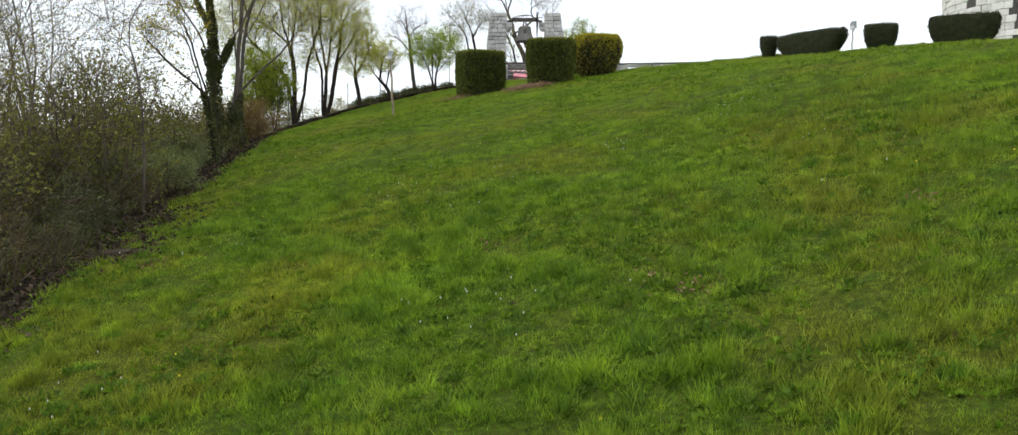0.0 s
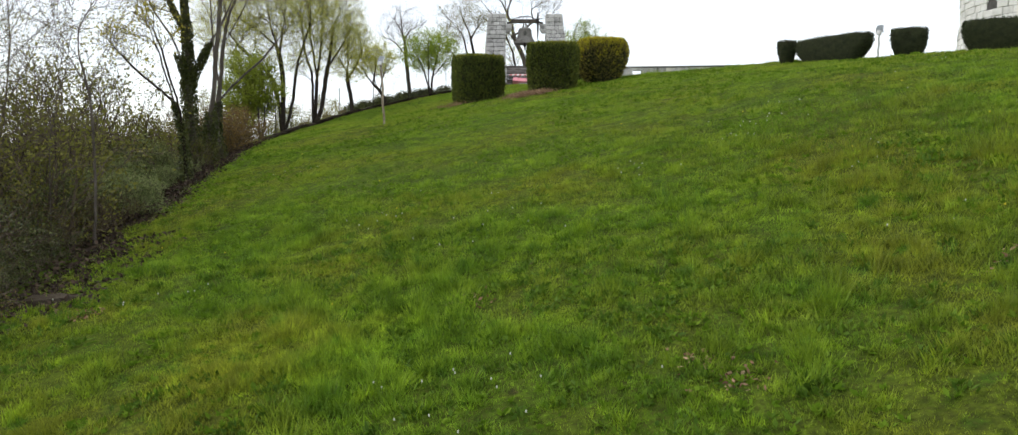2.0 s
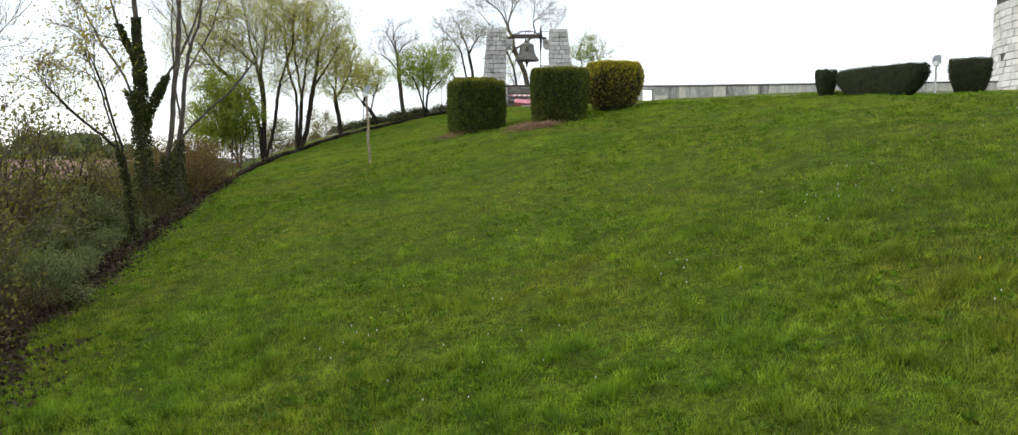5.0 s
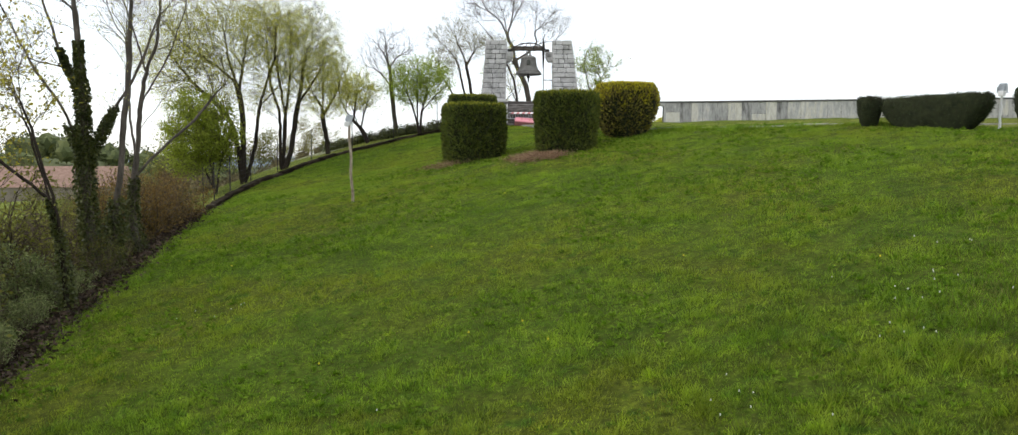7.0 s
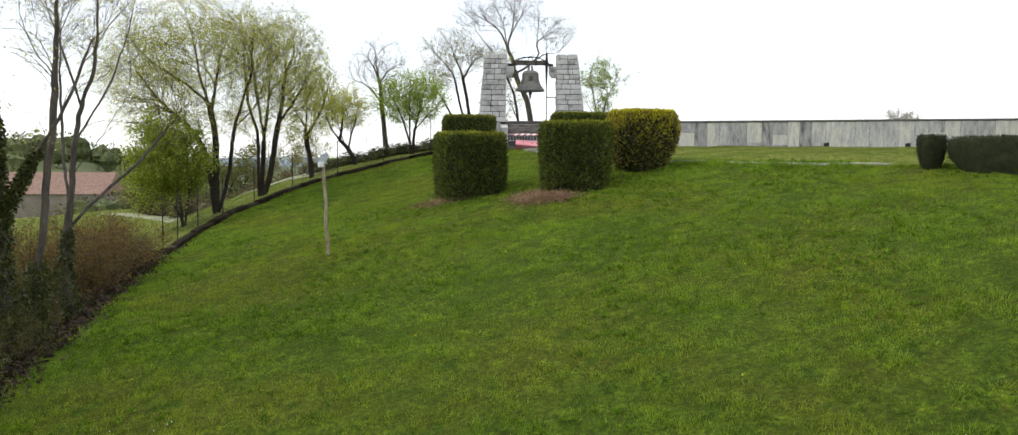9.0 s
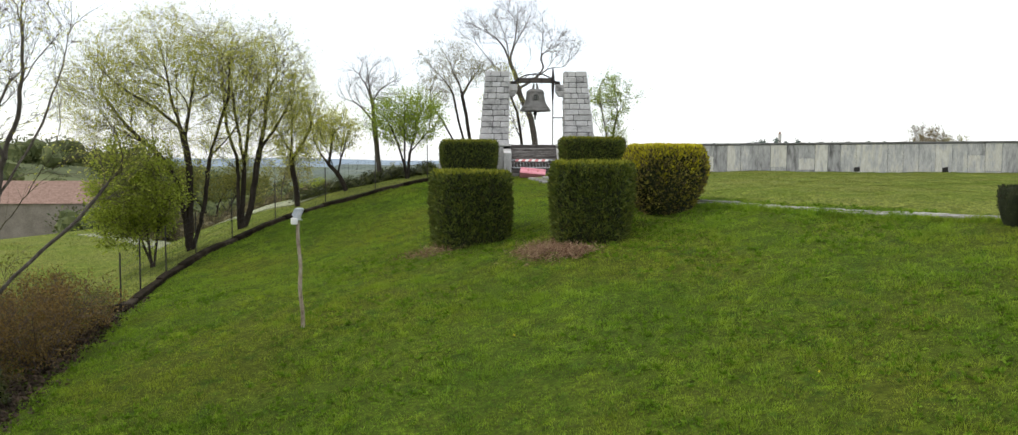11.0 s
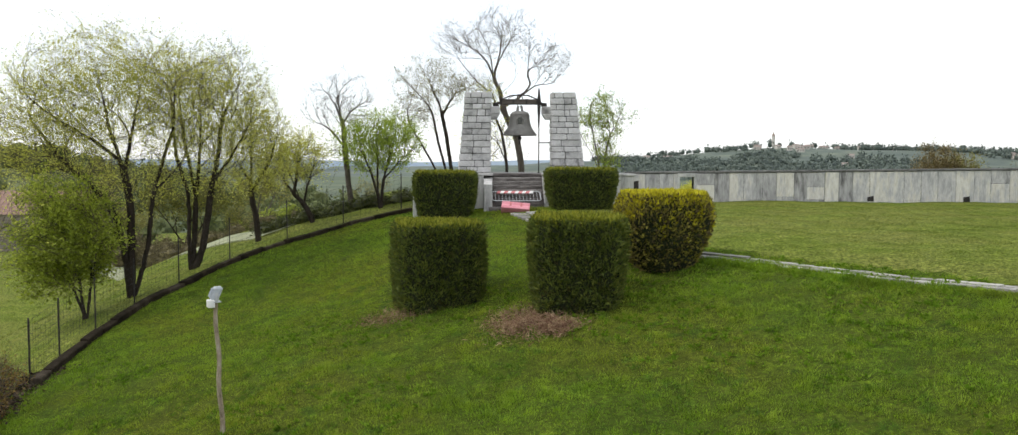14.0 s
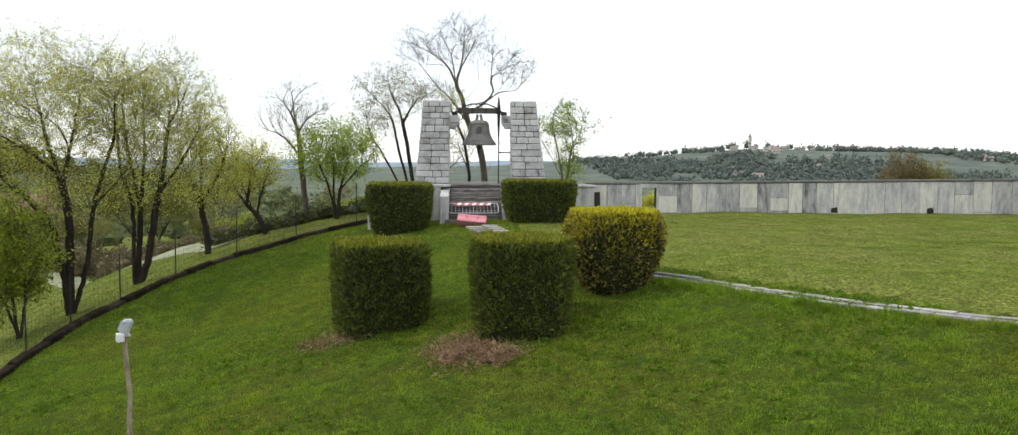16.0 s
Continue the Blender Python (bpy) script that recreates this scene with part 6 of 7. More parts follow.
rusty.matrix_world = pose(-11.7, 39.8, H(-11.7, 39.8), 0, 0, 40)
copy_thing(rusty, pose(-12.3, 41.9, H(-12.3, 41.9), 0, 0, 150) @ Matrix.Diagonal((1.1, 1.1, 1.0, 1)))
copy_thing(rusty, pose(-12.9, 39.6, H(-12.9, 39.6), 0, 0, 260) @ Matrix.Diagonal((1.1, 1.1, 1.1, 1)))
rs = random.Random(77)
plan = []
s = 11.0
while s < 43.5:
    for row in range(3):
        k = rs.choice((0, 1, 1, 3, 3)) if row else rs.choice((0, 0, 1, 4))
        if 20.5 < s < 29 and row <= 1:
            k = 2
        if s > 31:
            k = rs.choice((0, 0, 3, 1))
        if s < 19:
            k = rs.choice((0, 4, 4, 1, 3)) if row else rs.choice((0, 4, 4))
        plan.append((s + rs.uniform(-0.6, 0.6), (1.5 if s < 14 else 0.95) + row * 1.5 + rs.uniform(-0.25, 0.3), k, (0.66 if row == 0 else 0.85 + 0.18 * row + (0.2 if 15 < s < 30 else 0)) * rs.uniform(0.85, 1.15) * (0.68 if s > 31 else 1.0)))
    s += 1.55
first_used = set()
for s_, off, k, sc in plan:
    a, ta, _ = fence_at(s_ / TOTAL)
    q = a + Vector((-ta.y, ta.x)) * off
    m = pose(q.x, q.y, H(*q), 0, 0, rs.uniform(0, 360)) @ Matrix.Diagonal((sc, sc, sc, 1))
    if k in first_used:
        copy_thing(kinds[k], m)
    else:
        first_used.add(k)
        kinds[k].matrix_world = m

def thicket_places(seed):
    r = random.Random(seed)
    out = []
    for i in range(150):
        s_ = r.uniform(9, 37)
        a, ta, _ = fence_at(s_ / TOTAL)
        q = a + Vector((-ta.y, ta.x)) * r.uniform(3.6, 8.5)
        out.append((q.x, q.y, H(*q) - 0.5, r.uniform(1.6, 2.5) * (0.8 if s_ > 30 else 1.0)))
    return out


# litter brown, darkened further to carry the shade under the thicket
M["litter"] = shade("shade_darkened_leaf_litter", [(0.2, (0.024, 0.016, 0.011)), (0.5, (0.046, 0.032, 0.021)), (0.8, (0.1, 0.068, 0.045))], 2, 0.95, 0, island=0.7)
slab = tagged(thing("flat_stone", (-8.05, 18.2, H(-8.05, 18.2) - 0.07), 25), "dark flat stone slab lying at the thicket edge", "stone")
bm = bmesh.new()
block(bm, [(-0.6, -0.3, -0.1), (0.55, -0.35, -0.1), (0.6, 0.3, -0.1), (-0.5, 0.35, -0.1), (-0.5, -0.25, 0.16), (0.5, -0.28, 0.2), (0.5, 0.25, 0.18), (-0.45, 0.3, 0.15)], 0.04)
part("slab", bm, M["edge"], slab)
# leaf litter and bare soil along the thicket foot
rng = np.random.RandomState(9)
s_ = rng.uniform(6, 42, 26000)
off = np.where(rng.rand(26000) < 0.45, rng.normal(0.5, 0.35, 26000), rng.uniform(0.5, 5.0, 26000))
ix = np.clip((s_ / TOTAL * 120).astype(int), 0, 119)
tv = FL[ix + 1] - FL[ix]
tv /= np.linalg.norm(tv, axis=1, keepdims=True)
off = np.where((s_ > 13.5) & (s_ < 18.5), off - rng.uniform(0, 1.5, 26000), off)
px = FL[ix] + tv * rng.uniform(0, 0.5, (26000, 1)) + np.stack([-tv[:, 1], tv[:, 0]], 1) * off[:, None]
pz = hill(px[:, 0], px[:, 1]) + rng.uniform(0.005, 0.05, 26000)
at3 = np.column_stack([px, pz])
tagged(link("leaf_litter", faces_mesh("leaf_litter", leaves(rng, at3, rng.normal(0, 1, (26000, 3)) * np.array([1, 1, 0.2]), 0.12, 0.07), 4), M["litter"]), "brown fallen leaves and dry stalks under the thicket", "leaf litter", kind="stuff")

# ---------------------------------------------------------------- beyond the fence: field track, far hedges, houses, hills
def clumps(name, label, places, size, seed, mat="far_tree", per=60, fine=0.3, squash=0.55):
    """Far trees and bushes: lumpy leafy masses, each with a ragged outline of leaves."""
    rng = np.random.RandomState(seed)
    bm = bmesh.new()
    bmesh.ops.create_icosphere(bm, subdivisions=2 if len(places) < 700 else 1, radius=1.0)
    ball = np.array([[v.co[:] for v in f.verts] for f in bm.faces])
    bm.free()
    allp, cores = [], []
    for (x, y, z, s_) in places:
        k = per
        d = rng.normal(0, 1, (k, 3))
        d /= np.linalg.norm(d, axis=1, keepdims=True)
        mid, half = np.array([x, y, z + s_ * squash]), s_ * np.array([0.5, 0.5, squash])
        allp.append(leaves(rng, mid + d * half * rng.uniform(0.55, 1.08, (k, 1)), d + np.array([0, 0, 0.3]), s_ * fine, s_ * fine * 0.7))
        w = rng.uniform(1.2, 2.6, 3)
        ph = rng.uniform(0, 6.3, 3)
        lump = 0.68 + 0.14 * np.sin(ball[..., 0:1] * w[0] * 2 + ph[0]) * np.sin(ball[..., 1:2] * w[1] * 2 + ph[1]) + 0.08 * np.sin(ball[..., 2:3] * w[2] * 3 + ph[2])
        cores.append(mid + ball * half * lump)
    ob = tagged(link(name, faces_mesh(name, np.concatenate(allp), 4), M[mat]), label, "woodland", kind="stuff")
    tagged(link("leafy_mass", faces_mesh("leafy_mass", np.concatenate(cores), 3), M[mat], ob), kind="stuff")
    return ob


M["brush"] = shade("brown_olive_brush", [(0.2, (0.07, 0.06, 0.03)), (0.5, (0.12, 0.1, 0.045)), (0.8, (0.19, 0.16, 0.075))], 0.6, 0.9, 0, island=0.6)
clumps("bramble_mass", "dense brown bramble growth filling the thicket", thicket_places(15), 2, 19, "brush", 700, 0.05)
rs = random.Random(4)
field_trees = [
    tree("field_tree", "budding olive tree at the field edge", (-21.0, 101.0), 6.5, 3.0, 301, 2, "leaf_olive", "bark_grey", 3.0, (0.16, 0.1), 0.25, thick=0.13, stem_angle=0.35, fork=(7, 5, 5), finest=0.007, group="trees at the field edge"),
    tree("field_tree", "olive-green spring tree at the field edge", (-24.5, 93.0), 5.5, 2.8, 302, 3, "leaf_shrub", "bark", 3.5, (0.16, 0.1), 0.25, thick=0.11, stem_angle=0.4, fork=(7, 5, 5), finest=0.007, group="trees at the field edge"),
    tree("field_tree", "brownish bare-twigged tree at the field edge", (-28.5, 88.0), 6.0, 3.0, 303, 3, "leaf_olive", "bark_grey", 1.2, (0.16, 0.1), 0.25, thick=0.11, stem_angle=0.4, fork=(7, 5, 5), finest=0.008, group="trees at the field edge"),
]
for i in range(15):
    f = rs.random()
    x, y = -36 + 28 * f + rs.uniform(-3, 3), 80 + 34 * f + rs.uniform(0, 34) ** 1.0
    sc = rs.uniform(0.35, 0.6)
    copy_thing(field_trees[rs.randrange(3)], pose(x, y, H(x, y), 0, 0, rs.uniform(0, 360)) @ Matrix.Diagonal((sc, sc, sc, 1)))
pl = []
for i in range(46):
    f = i / 45
    x, y = -10.2 + 7.6 * f + rs.uniform(-0.25, 0.25), 62.4 + 3.6 * f + rs.uniform(-0.4, 0.4)
    pl.append((x, y, H(x, y) - 0.35, rs.uniform(0.6, 0.95)))
clumps("dark_hedgerow", "dark green hedgerow behind the wire fence", pl, 2, 1, "leaf_ivy", 520, 0.09)
EDGE = [(-31.0, 84.0), (-26.0, 79.5), (-20.0, 72.2), (-15.0, 66.2), (-11.6, 63.0), (-9.6, 61.6)]
pl = []
for (xa, ya), (xb, yb) in zip(EDGE, EDGE[1:-1]):
    n = int(math.hypot(xb - xa, yb - ya) / 0.62)
    for i in range(n):
        f = i / n
        o = rs.uniform(1.4, 4.2)
        x, y = xa + (xb - xa) * f + o * 0.75, ya + (yb - ya) * f + o * 0.66
        pl.append((x, y, H(x, y) - 0.4, rs.uniform(0.7, 1.1) * (0.9 + 1.5 * min(1.0, max(0.0, (-14.0 - x) / 9)))))
clumps("field_edge_scrub", "brownish scrub along the field edge", pl, 2, 1, "brush", 900, 0.06)
pl = []
for i in range(9):
    x, y = -12.2 + rs.uniform(-1.6, 1.6), 70.5 + rs.uniform(-1.0, 1.0)
    pl.append((x, y, H(x, y) - 0.5, rs.uniform(0.9, 1.4)))
clumps("leafy_bush", "bright yellow-green bush beyond the fence", pl, 2, 5, "leaf_sapling", 520, 0.07)
pl = [(10.3 + rs.uniform(-0.6, 0.6), 66.0 + rs.uniform(-0.5, 0.5), H(10.3, 66.0) - 0.2, rs.uniform(0.6, 0.95)) for i in range(6)]
clumps("doorway_bush", "yellow-green bush seen through the doorway", pl, 2, 7, "leaf_spring", 420, 0.07)
bm = bmesh.new()
rows_ = []
for (xa, ya), (xb, yb) in zip(EDGE, EDGE[1:]):
    for i in range(10):
        f = i / 10
        x, y = xa + (xb - xa) * f, ya + (yb - ya) * f
        rows_.append([bm.verts.new((x + o * 0.75, y + o * 0.66, H(x + o * 0.75, y + o * 0.66) + 0.05 - (0.3 if o in (-0.9, 1.4) else 0))) for o in (-0.9, -0.85, 0.3, 1.35, 1.4)])
for p, q in zip(rows_, rows_[1:]):
    for a_, b_, c_, d_ in zip(p, p[1:], q[1:], q):
        bm.faces.new((a_, b_, c_, d_))
tagged(part("field_track", bm, M["gravel"]), "pale grassy track along the field edge", "track", kind="structure")
M["far_green"] = shade("far_spring_wood", [(0.2, (0.055, 0.07, 0.025)), (0.5, (0.095, 0.115, 0.04)), (0.8, (0.15, 0.165, 0.06))], 0.03, 0.9, 0, island=0.6)


def rise(x, y):
    """A low wooded rise along the valley's far side."""
    return -10 + 19 * np.exp(-((y - 330) / 110) ** 2) * (0.6 + 0.5 * smooth_noise(x, y, 90, 71)) * np.clip((-64 - x) / 90, 0.0, 1) - 2.0 * np.clip((x + 64) / 60, 0, 1)


qx, qy = np.meshgrid(np.linspace(-420, 60, 90), np.linspace(180, 520, 60))
tagged(link("valley_rise", grid_mesh("valley_rise", qx, qy, rise(qx, qy)), M["far_green"], smooth=True), "low green rise beyond the valley", "hill", kind="structure")
pl = []
for i in range(420):
    x, y = rs.uniform(-330, -60), rs.uniform(200, 420)
    pl.append((x, y, float(rise(x, y)) - 1, rs.uniform(6, 12)))
for i in range(150):
    x, y = rs.uniform(-70, 5), rs.uniform(150, 300)
    pl.append((x, y, H(x, y) - 1.5, rs.uniform(4, 7)))
clumps("far_woods", "green wooded rise on the horizon", pl, 9, 3, "far_green", 90, 0.1)


def house(at, size, turn, hw, roof_h, label, windows=2):
    L, W = size
    h = tagged(thing("house", (at[0], at[1], at[2]), turn), label, "house", "far houses")
    bm = bmesh.new()
    box(bm, -L / 2, L / 2, -W / 2, W / 2, -2, hw)
    part("wall", bm, M["render_wall" if at[1] > 500 else "tan_wall"], h)
    bm = bmesh.new()
    o = 0.4
    v = [bm.verts.new(c) for c in ((-L / 2 - o, -W / 2 - o, hw), (L / 2 + o, -W / 2 - o, hw), (L / 2 + o, W / 2 + o, hw), (-L / 2 - o, W / 2 + o, hw), (-L / 2 - o, 0, hw + roof_h), (L / 2 + o, 0, hw + roof_h))]
    for ix in ((0, 1, 5, 4), (2, 3, 4, 5), (0, 4, 3), (1, 2, 5), (3, 2, 1, 0)):
        bm.faces.new([v[i] for i in ix])
    part("roof", bm, M["roof" if at[1] < 500 else "far_roof"], h, "terracotta tile roof")
    for i in range(windows):
        xx = -L / 2 + L * (i + 0.5) / windows
        bm = bmesh.new()
        box(bm, xx - L * 0.06, xx + L * 0.06, -W / 2 - 0.06, -W / 2 - 0.004, hw * 0.35, hw * 0.75)
        part("window", bm, M["glass"], h, "dark window")
    return h


house((-80.0, 165, H(-80.0, 165)), (26, 11), 8, 3.2 - H(-80.0, 165), 3.6, "long low house with a terracotta roof beyond the trees", 0)

rx_, ry_ = np.meshgrid(np.linspace(-3600, 700, 120), np.linspace(3000, 3900, 14))
rz_ = -12 + (16 + 22 * smooth_noise(rx_, ry_ * 0.2, 420, 72) + 10 * smooth_noise(rx_, ry_ * 0.2, 130, 73)) * np.sin(np.clip((ry_ - 3000) / 900, 0, 1) * math.pi)
# ridge coloured pale blue, the haze is in the material itself
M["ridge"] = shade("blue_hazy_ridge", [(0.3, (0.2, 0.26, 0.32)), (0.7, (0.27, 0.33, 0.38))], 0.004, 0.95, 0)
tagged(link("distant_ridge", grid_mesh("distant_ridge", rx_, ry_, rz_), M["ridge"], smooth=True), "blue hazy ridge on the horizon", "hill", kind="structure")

# hill with its village
hx, hy = np.meshgrid(np.linspace(-300, 2600, 120), np.linspace(1000, 2300, 50))


def far_hill(x, y):
    crest = 40 * np.exp(-((x - 660) / 400) ** 2) + 14 * np.exp(-((x - 1300) / 500) ** 2) + 7 * np.exp(-((x - 100) / 500) ** 2)
    rise = np.clip((y - 1000) / 700, 0, 1)
    rise = rise * rise * (3 - 2 * rise)
    return -16 + (crest + 14) * rise * np.where(y > 1750, np.exp(-((y - 1750) / 400) ** 2), 1) + 9 * (smooth_noise(x, y, 140, 21) - 0.5) * rise


# blue-grey cast of the hill's fields is painted haze
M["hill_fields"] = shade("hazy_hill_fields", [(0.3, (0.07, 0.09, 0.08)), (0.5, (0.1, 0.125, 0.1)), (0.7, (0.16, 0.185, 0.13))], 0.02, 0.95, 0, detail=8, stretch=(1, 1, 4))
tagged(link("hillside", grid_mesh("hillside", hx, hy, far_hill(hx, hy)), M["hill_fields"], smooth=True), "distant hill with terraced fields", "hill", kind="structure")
pl = []
rs = random.Random(8)
for i in range(7000):
    x, y = rs.uniform(200, 1900), rs.uniform(1060, 1760)
    if smooth_noise(x, y, 150, 33) * 0.6 + smooth_noise(x, y, 45, 34) * 0.4 > 0.46:
        pl.append((x, y, float(far_hill(x, y)) - 2, rs.uniform(7, 13)))
for i in range(120):
    x, y = rs.uniform(200, 1900), rs.uniform(1700, 1770)
    pl.append((x, y, float(far_hill(x, y)) - 1, rs.uniform(9, 16)))
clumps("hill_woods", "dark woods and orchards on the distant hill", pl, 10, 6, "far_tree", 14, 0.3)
for i in range(52):
    x, y = (rs.uniform(520, 1000), rs.uniform(1600, 1755)) if i < 30 else (rs.uniform(250, 1700), rs.uniform(1150, 1650))
    house((x, y, float(far_hill(x, y))), (rs.uniform(9, 17), rs.uniform(7, 9)), rs.uniform(-30, 30), rs.uniform(4.5, 6.5), 2.2, "pale village house on the distant hill", 3)
steeple = tagged(thing("church_tower", (560, 1735, float(far_hill(560, 1735)))), "slim pale church tower on the distant hill", "tower")
bm = bmesh.new()
box(bm, -2.6, 2.6, -2.6, 2.6, -3, 24, 0.2)
part("shaft", bm, M["render_wall"], steeple)
bm = bmesh.new()
rod(bm, (0, 0, 24), (0, 0, 31), 3.4, 4, 0.1)
part("spire", bm, M["roof"], steeple)
BUD = [((0, 0, -0.3), (0.05, 0, 1.6), (-0.1, 0, 3.4), (-0.1, 0.1, 5.4)), ((0, 0, 1.2), (-0.6, 0.1, 2.8), (-1.0, 0.2, 4.4)), ((0, 0, 1.4), (0.6, -0.1, 3.0), (0.9, -0.2, 4.6))]
crown_tree("budding_tree", "round brownish budding tree behind the wall", (30.3, 80.0), BUD, [(-0.1, 0, 4.8, 1.6, 1.5, 2.1, 1.0)], 460, 120, "leaf_bud", "bark_grey", 0.15, 2.2, 0.6, 5.0, (0.11, 0.06), 0.08, 1.7, group="far trees")
crown_tree("budding_tree", "small yellow-green budding tree behind the wall", (32.2, 81.0), BUD, [(0.1, 0, 4.5, 1.6, 1.5, 1.8, 1.0)], 400, 121, "leaf_olive", "bark_grey", 0.14, 2.2, 0.6, 6.0, (0.12, 0.07), 0.08, 1.7, group="far trees")
for bx, by, bs in ((36.0, 84, 122), (38.6, 85, 123), (41.2, 86, 124)):
    crown_tree("bare_tree", "thin bare tree behind the terrace wall", (bx, by), [((0, 0, -0.3), (0.05, 0, 2.0), (-0.05, 0, 4.2), (0.05, 0.1, 6.2))], [(0, 0, 4.0, 1.2, 1.0, 2.0, 1.0)], 160, bs, "leaf_bud", "bark_grey", 0.1, 1.6, 0.6, 0.6, (0.1, 0.05), 0.08, 1.6, group="far trees")
pl = []
for i in range(150):
    x, y = rs.uniform(20, 190), rs.uniform(110, 190)
    pl.append((x, y, H(x, y) - 1.0, rs.uniform(2, 3.6)))
clumps("far_orchard", "hazy budding orchard below the terrace", pl, 5, 12, "leaf_olive", 160, 0.1)

# ---------------------------------------------------------------- grass
rng = np.random.RandomState(12)


def turf(n, x0, x1, y0, y1, tall, width, keep, tuft=0):
    x, y = rng.uniform(x0, x1, n), rng.uniform(y0, y1, n)
    ok = keep(x, y)
    x, y = x[ok], y[ok]
    k = len(x)
    if tuft:
        k0 = len(x) // tuft
        x, y = np.repeat(x[:k0], tuft), np.repeat(y[:k0], tuft)
        spread_ = np.repeat(rng.uniform(0.03, 0.075, k0) * (1 + 0.035 * tuft), tuft)
        ox, oy = rng.normal(0, 1, len(x)), rng.normal(0, 1, len(y))
        x, y = x + ox * spread_, y + oy * spread_
        size_ = np.repeat(rng.uniform(0.5, 1.0, k0) ** 1.5 * 1.5, tuft)
        k = len(x)
    clump = smooth_noise(x, y, 0.3, 41) * 0.62 + smooth_noise(x, y, 0.8, 42) * 0.38
    longer = 0.6 * np.exp(-(((x + 2.4) / 2.2) ** 2 + ((y - 14.2) / 1.2) ** 2)) + 0.7 * np.exp(-(((x + 2.4) / 3.5) ** 2 + ((y - 16.8) / 0.7) ** 2)) + 0.6 * np.exp(-(((x - 8.5) / 2.0) ** 2 + ((y - 20.5) / 3.0) ** 2))
    clump = clump + (0.5 - clump) * 0.6 * np.clip((y - 17) / 12, 0, 1)
    h = tall * rng.uniform(0.45, 1.15, k) * (0.3 + 3.2 * clump ** 2.9) * (1 + 0.9 * longer)
    if tuft:
        h = h * size_
    a, lean_ = rng.uniform(0, 2 * math.pi, k), rng.uniform(0.1, 0.75, k)
    w = width * rng.uniform(0.6, 1.4, k)
    b = rng.uniform(0, 2 * math.pi, k)
    if tuft:
        far_out = np.hypot(ox, oy)
        b = np.arctan2(oy, ox) + rng.normal(0, 0.6, k)
        lean_ = 0.15 + 0.45 * far_out * rng.uniform(0.6, 1.2, k)
        h = h * np.clip(1.15 - 0.25 * far_out, 0.4, 1.2)
    z = hill(x, y) - 0.012
    root = np.column_stack([x, y, z])
    side = np.column_stack([np.cos(a), np.sin(a), np.zeros(k)]) * (w / 2)[:, None]
    tip = root + np.column_stack([np.cos(b) * lean_ * h, np.sin(b) * lean_ * h, h])
    return np.stack([root - side, root + side, tip], 1)


inside = lambda x, y: outside(x, y) < 0.15
nearest = lambda x, y: (outside(x, y) < 0.15) & (np.abs(x) < 5.0 + 0.62 * y) & ~terrace(x, y)
near = turf(560000, -12.5, 15.5, 5.5, 44, 0.06, 0.019, nearest)
tufty = lambda x, y: nearest(x, y) & (smooth_noise(x, y, 0.33, 43) * 0.6 + smooth_noise(x, y, 1.1, 44) * 0.4 + rng.uniform(-0.12, 0.12, len(x)) > 0.46 + 0.1 * np.clip((y - 18) / 12, 0, 1))
tufts = turf(950000, -12.5, 15.5, 5.5, 44, 0.13, 0.016, tufty, 22)
tussocks = turf(520000, -9.5, 13.5, 7.0, 24, 0.14, 0.017, lambda x, y: nearest(x, y) & (smooth_noise(x, y, 0.42, 46) + rng.uniform(-0.3, 0.3, len(x)) - 0.25 * np.clip((y - 18) / 6, 0, 1) > 0.32), 26)
upper = tufts[:, 0, 1] + rng.normal(0, 3, len(tufts)) > 21
lawn_tufts, tufts = tufts[upper], np.concatenate([tufts[~upper], tussocks])
tagged(link("grass_tufts", faces_mesh("grass_tufts", tufts, 3), M["tuft_blade"]), "green grass tufts standing over the turf, coloured bright as lit tips", "grass", kind="stuff")
far_ = turf(230000, -12.5, 10, 44, 61.2, 0.09, 0.02, lambda x, y: (outside(x, y) < 0.15) & ~terrace(x, y) & ~((x > -3.0) & (y > 59.0) & (x < 6.4)) & (y < 61.2))
uphill = near[:, 0, 1] + rng.normal(0, 4, len(near)) > 25
far_ = np.concatenate([far_, near[uphill], lawn_tufts])
near = near[~uphill]
tagged(link("slope_grass", faces_mesh("slope_grass", near, 3), M["low_blade"]), "low turf between the tufts, coloured dark for the gap shade", "grass", kind="stuff")
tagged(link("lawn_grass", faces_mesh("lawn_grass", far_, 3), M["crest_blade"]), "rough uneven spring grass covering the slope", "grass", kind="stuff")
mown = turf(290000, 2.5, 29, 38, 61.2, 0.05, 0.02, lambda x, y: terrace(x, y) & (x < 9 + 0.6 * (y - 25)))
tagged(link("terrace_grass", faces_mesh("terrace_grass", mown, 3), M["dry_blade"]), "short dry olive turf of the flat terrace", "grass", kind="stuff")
verge = turf(700000, 3.5, 18, 34, 49, 0.2, 0.016, lambda x, y: ~terrace(x, y) & (np.abs((x - 5.3) * 0.788 + (y - 48) * 0.616 + 0.95 - 0.055 * np.clip((x - 5.3) * 0.616 - (y - 48) * 0.788 - 8, 0, None) ** 2) < 0.16 + 0.1 * rng.rand(len(x))), 8)
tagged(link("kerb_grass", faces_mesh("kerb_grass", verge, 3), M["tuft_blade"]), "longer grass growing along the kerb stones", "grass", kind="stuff")
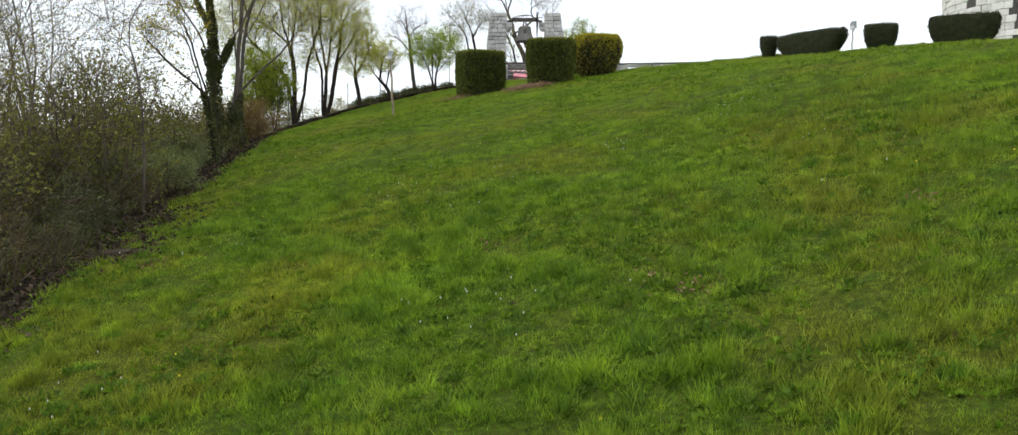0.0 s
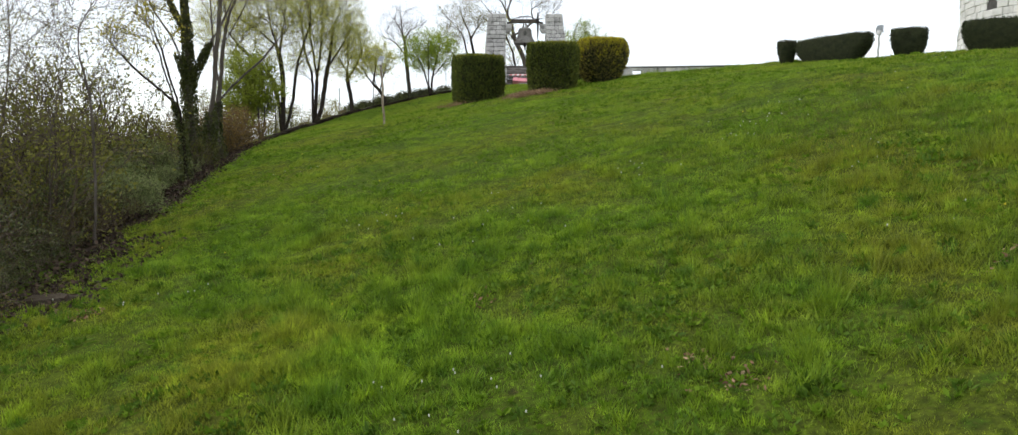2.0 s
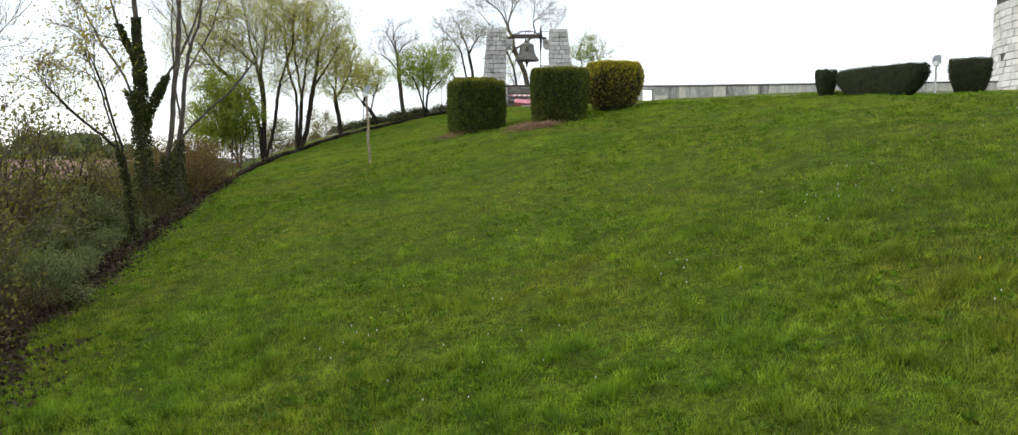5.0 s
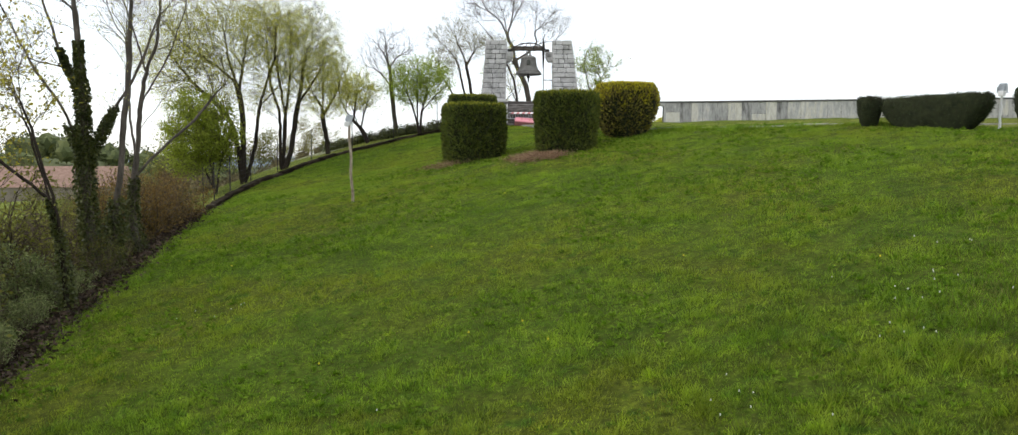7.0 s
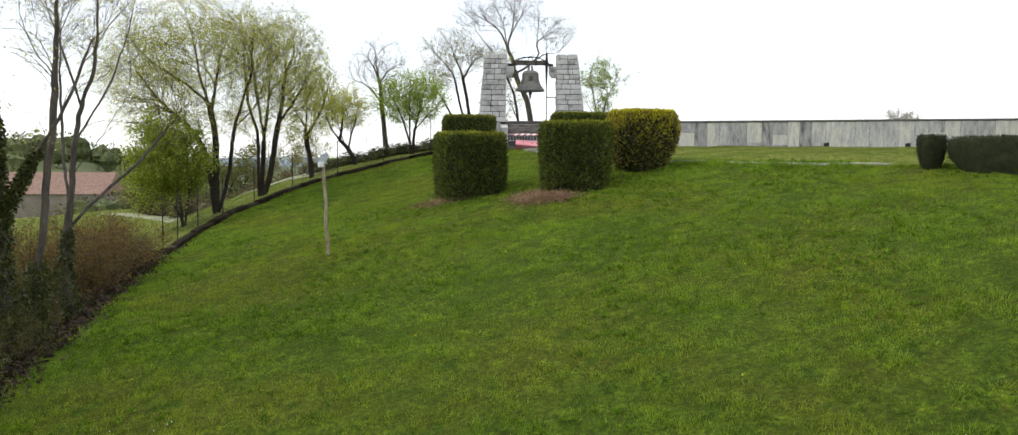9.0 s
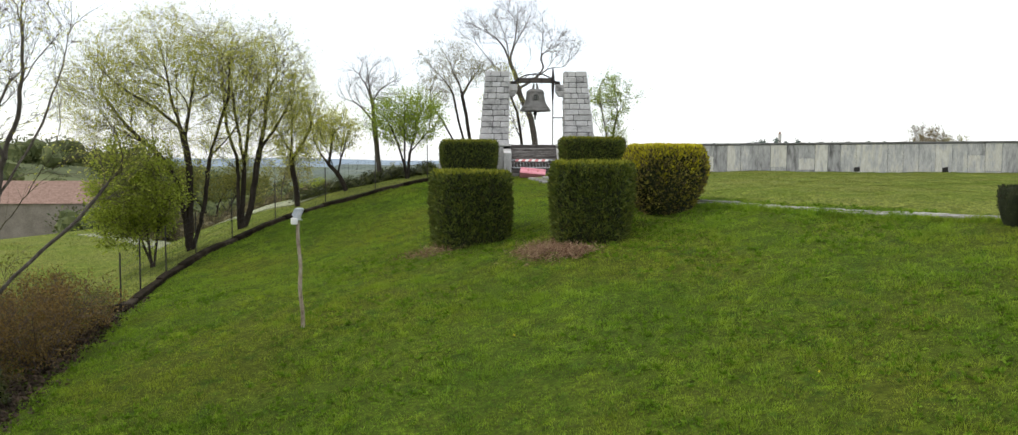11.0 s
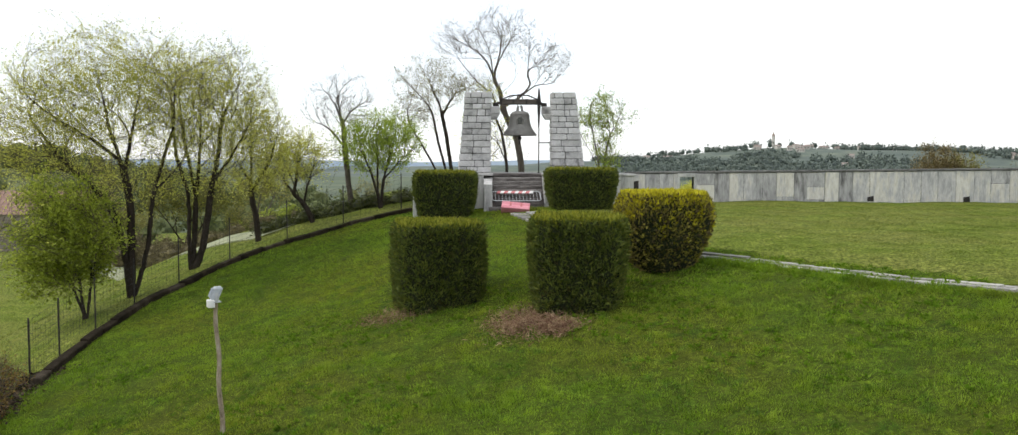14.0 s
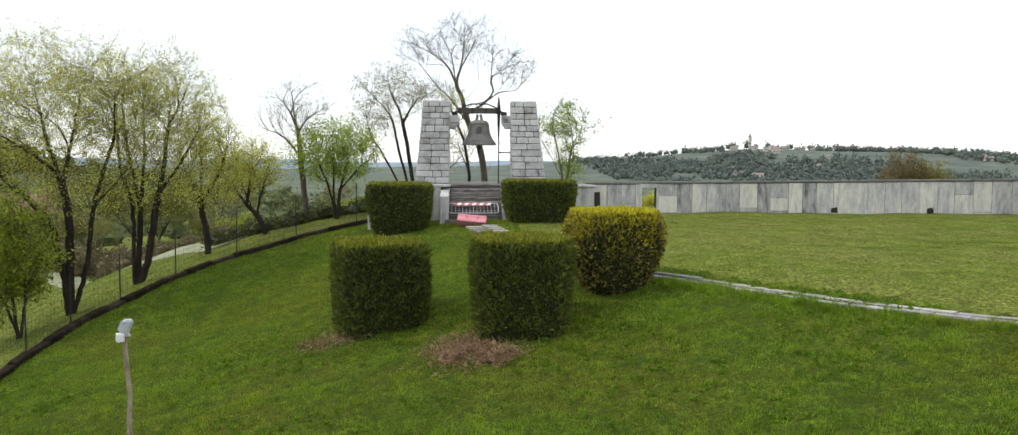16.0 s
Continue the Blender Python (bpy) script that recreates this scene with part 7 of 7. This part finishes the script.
longy = lambda x, y: (outside(x, y) < 0.1) & (((x + 2.4) / 2.2) ** 2 + ((y - 14.2) / 1.15) ** 2 + rng.normal(0, 0.35, len(x)) < 1)
long_ = turf(110000, -6, 2, 12, 16.5, 0.11, 0.013, longy, 7)
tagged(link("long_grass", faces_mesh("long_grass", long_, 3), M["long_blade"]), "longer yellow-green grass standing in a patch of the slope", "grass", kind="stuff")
olive_ = lambda x, y: ((x - 7.9) / 2.0) ** 2 + ((y - 20.8) / 3.6) ** 2 + rng.normal(0, 0.4, len(x)) < 1
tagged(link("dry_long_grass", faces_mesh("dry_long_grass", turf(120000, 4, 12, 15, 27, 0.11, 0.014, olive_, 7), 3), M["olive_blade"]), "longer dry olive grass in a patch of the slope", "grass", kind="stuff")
crumb = np.repeat(np.array([(-0.5, 15.2), (2.3, 11.9), (2.4, 11.4), (6.1, 12.6), (-6.9, 16.9)]), 46, 0) + rng.normal(0, 1, (230, 2)) * np.array([0.17, 0.15])
tagged(link("bare_soil", faces_mesh("bare_soil", leaves(rng, np.column_stack([crumb, hill(crumb[:, 0], crumb[:, 1]) + rng.uniform(0.02, 0.05, 230)]), rng.normal(0, 1, (230, 3)) * np.array([1, 1, 0.25]), 0.08, 0.035), 4), M["dead"]), "small bare brown earth spots with dry crumbs in the grass", "soil", kind="stuff")
wild = turf(100000, -34, -7, 8, 95, 0.11, 0.03, lambda x, y: outside(x, y) > np.where(y < 44, 5.5, 0.3))
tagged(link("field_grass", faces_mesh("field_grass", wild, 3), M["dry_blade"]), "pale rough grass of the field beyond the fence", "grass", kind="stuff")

# broad-leaved weeds, as flat rosettes
k = 10000
x, y = rng.uniform(-11, 15, k), rng.uniform(6, 46, k)
ok = (outside(x, y) < -0.2) & (smooth_noise(x, y, 2.2, 51) > 0.5) & ~terrace(x, y)
x, y = x[ok], y[ok]
n_leaf = 7
X, Y = np.repeat(x, n_leaf), np.repeat(y, n_leaf)
a = rng.uniform(0, 2 * math.pi, len(X))
d = np.column_stack([np.cos(a), np.sin(a), rng.uniform(0.3, 1.1, len(X))])
at3 = np.column_stack([X, Y, hill(X, Y) + 0.015]) + rng.normal(0, 0.02, (len(X), 3)) * np.array([1, 1, 0])
M["weed"] = shade("broad_weed_leaf", [(0.2, (0.08, 0.15, 0.01)), (0.5, (0.125, 0.22, 0.015)), (0.8, (0.19, 0.29, 0.03))], 1.2, 0.8, 0, island=0.6, translucent=0.35, spec=0.05)
tagged(link("weed_rosettes", faces_mesh("weed_rosettes", leaves(rng, at3, d, 0.1, 0.045), 4), M["weed"]), "broad-leaved dandelion and plantain rosettes in the grass", "weeds", kind="stuff")

# dense dark clumps of dock and clover
k = 4200
x, y = rng.uniform(-9, 14, k), rng.uniform(6.5, 43, k)
ok = (outside(x, y) < -0.3) & ~terrace(x, y) & (smooth_noise(x, y, 1.8, 57) * 0.7 + 0.35 * np.exp(-(((x - 1) / 4) ** 2 + ((y - 14) / 3.5) ** 2)) + rng.uniform(-0.25, 0.25, k) > 0.46)
x, y = x[ok], y[ok]
wide = np.repeat(rng.uniform(0.04, 0.12, len(x)), 20)
X, Y = np.repeat(x, 20), np.repeat(y, 20)
X, Y = X + rng.normal(0, 1, len(X)) * wide, Y + rng.normal(0, 1, len(Y)) * wide
a = rng.uniform(0, 2 * math.pi, len(X))
d = np.column_stack([np.cos(a), np.sin(a), rng.uniform(0.4, 1.6, len(X))])
M["dock"] = shade("dark_dock_leaf", [(0.2, (0.05, 0.1, 0.009)), (0.5, (0.085, 0.155, 0.013)), (0.8, (0.13, 0.22, 0.02))], 1.2, 0.7, 0, island=0.6, translucent=0.3, spec=0.15)
tagged(link("dock_clumps", faces_mesh("dock_clumps", leaves(rng, np.column_stack([X, Y, hill(X, Y) + rng.uniform(0.0, 0.04, len(X))]), d, np.where(Y > 19, 0.055, 0.11)[:, None], np.where(Y > 19, 0.03, 0.045)[:, None]), 4), M["dock"]), "dark green clumps of dock and clover in the grass", "weeds", kind="stuff")

# daisies and dandelion clocks
k = 1100
x, y = rng.uniform(-10, 14, k), rng.uniform(7, 29, k)
ok = (outside(x, y) < -0.3) & (smooth_noise(x, y, 3.0, 61) * 0.6 + smooth_noise(x, y, 0.9, 62) * 0.4 > 0.69)
x, y = x[ok], y[ok]
z = hill(x, y)


def heads(x, y, z, r, mat, nm, lab, lift):
    rows = []
    for j in range(6):
        a0, a1 = j * math.pi / 3, (j + 1) * math.pi / 3
        c = np.column_stack([x, y, z + lift + 0.012])
        p0 = np.column_stack([x + r * math.cos(a0), y + r * math.sin(a0), z + lift])
        p1 = np.column_stack([x + r * math.cos(a1), y + r * math.sin(a1), z + lift])
        q0, q1 = p0 - np.array([0, 0, 0.02]), p1 - np.array([0, 0, 0.02])
        rows += [np.stack([c, p0, p1], 1), np.stack([p0, q0, q1], 1), np.stack([p0, q1, p1], 1)]
    tagged(link(nm, faces_mesh(nm, np.concatenate(rows), 3), M[mat]), lab, "flowers", kind="stuff")


heads(x, y, z, 0.0095, "petal", "daisies", "small white daisies and seed heads in the grass", 0.12)
x2, y2 = rng.uniform(-9, 12, 26), rng.uniform(7, 36, 26)
ok = (outside(x2, y2) < -0.3)
x2, y2 = x2[ok], y2[ok]
heads(x2, y2, hill(x2, y2), 0.014, "yellow", "buttercups", "scattered small yellow flowers in the grass", 0.1)

# dead clippings round the foot of the hedge blocks
k = 9900
cx = np.concatenate([rng.normal(1.05, 0.36, 6500) + rng.choice((-0.3, 0, 0.25), 6500), rng.normal(1.7, 0.35, 2500), rng.normal(-2.3, 0.5, 900)])
cy = np.concatenate([rng.normal(42.3, 0.5, 6500), rng.normal(41.5, 0.25, 2500), rng.normal(44.75, 0.28, 900)])
cz = hill(cx, cy) + rng.uniform(0.01, 0.13, k)
dd = rng.normal(0, 1, (k, 3)) * np.array([1, 1, 0.5]) + np.array([0, 0, 0.5])
thinned = rng.rand(k) < np.where(np.arange(k) < 9000, smooth_noise(cx, cy, 0.3, 91) * 0.9 + 0.05, 1)
cx, cy, cz, dd = cx[thinned], cy[thinned], cz[thinned], dd[thinned]
tagged(link("dead_clippings", faces_mesh("dead_clippings", leaves(rng, np.column_stack([cx, cy, cz]), dd, 0.16, 0.014), 4), M["dead"]), "pale brown dead clippings in the grass by the hedge", "dead grass", kind="stuff")
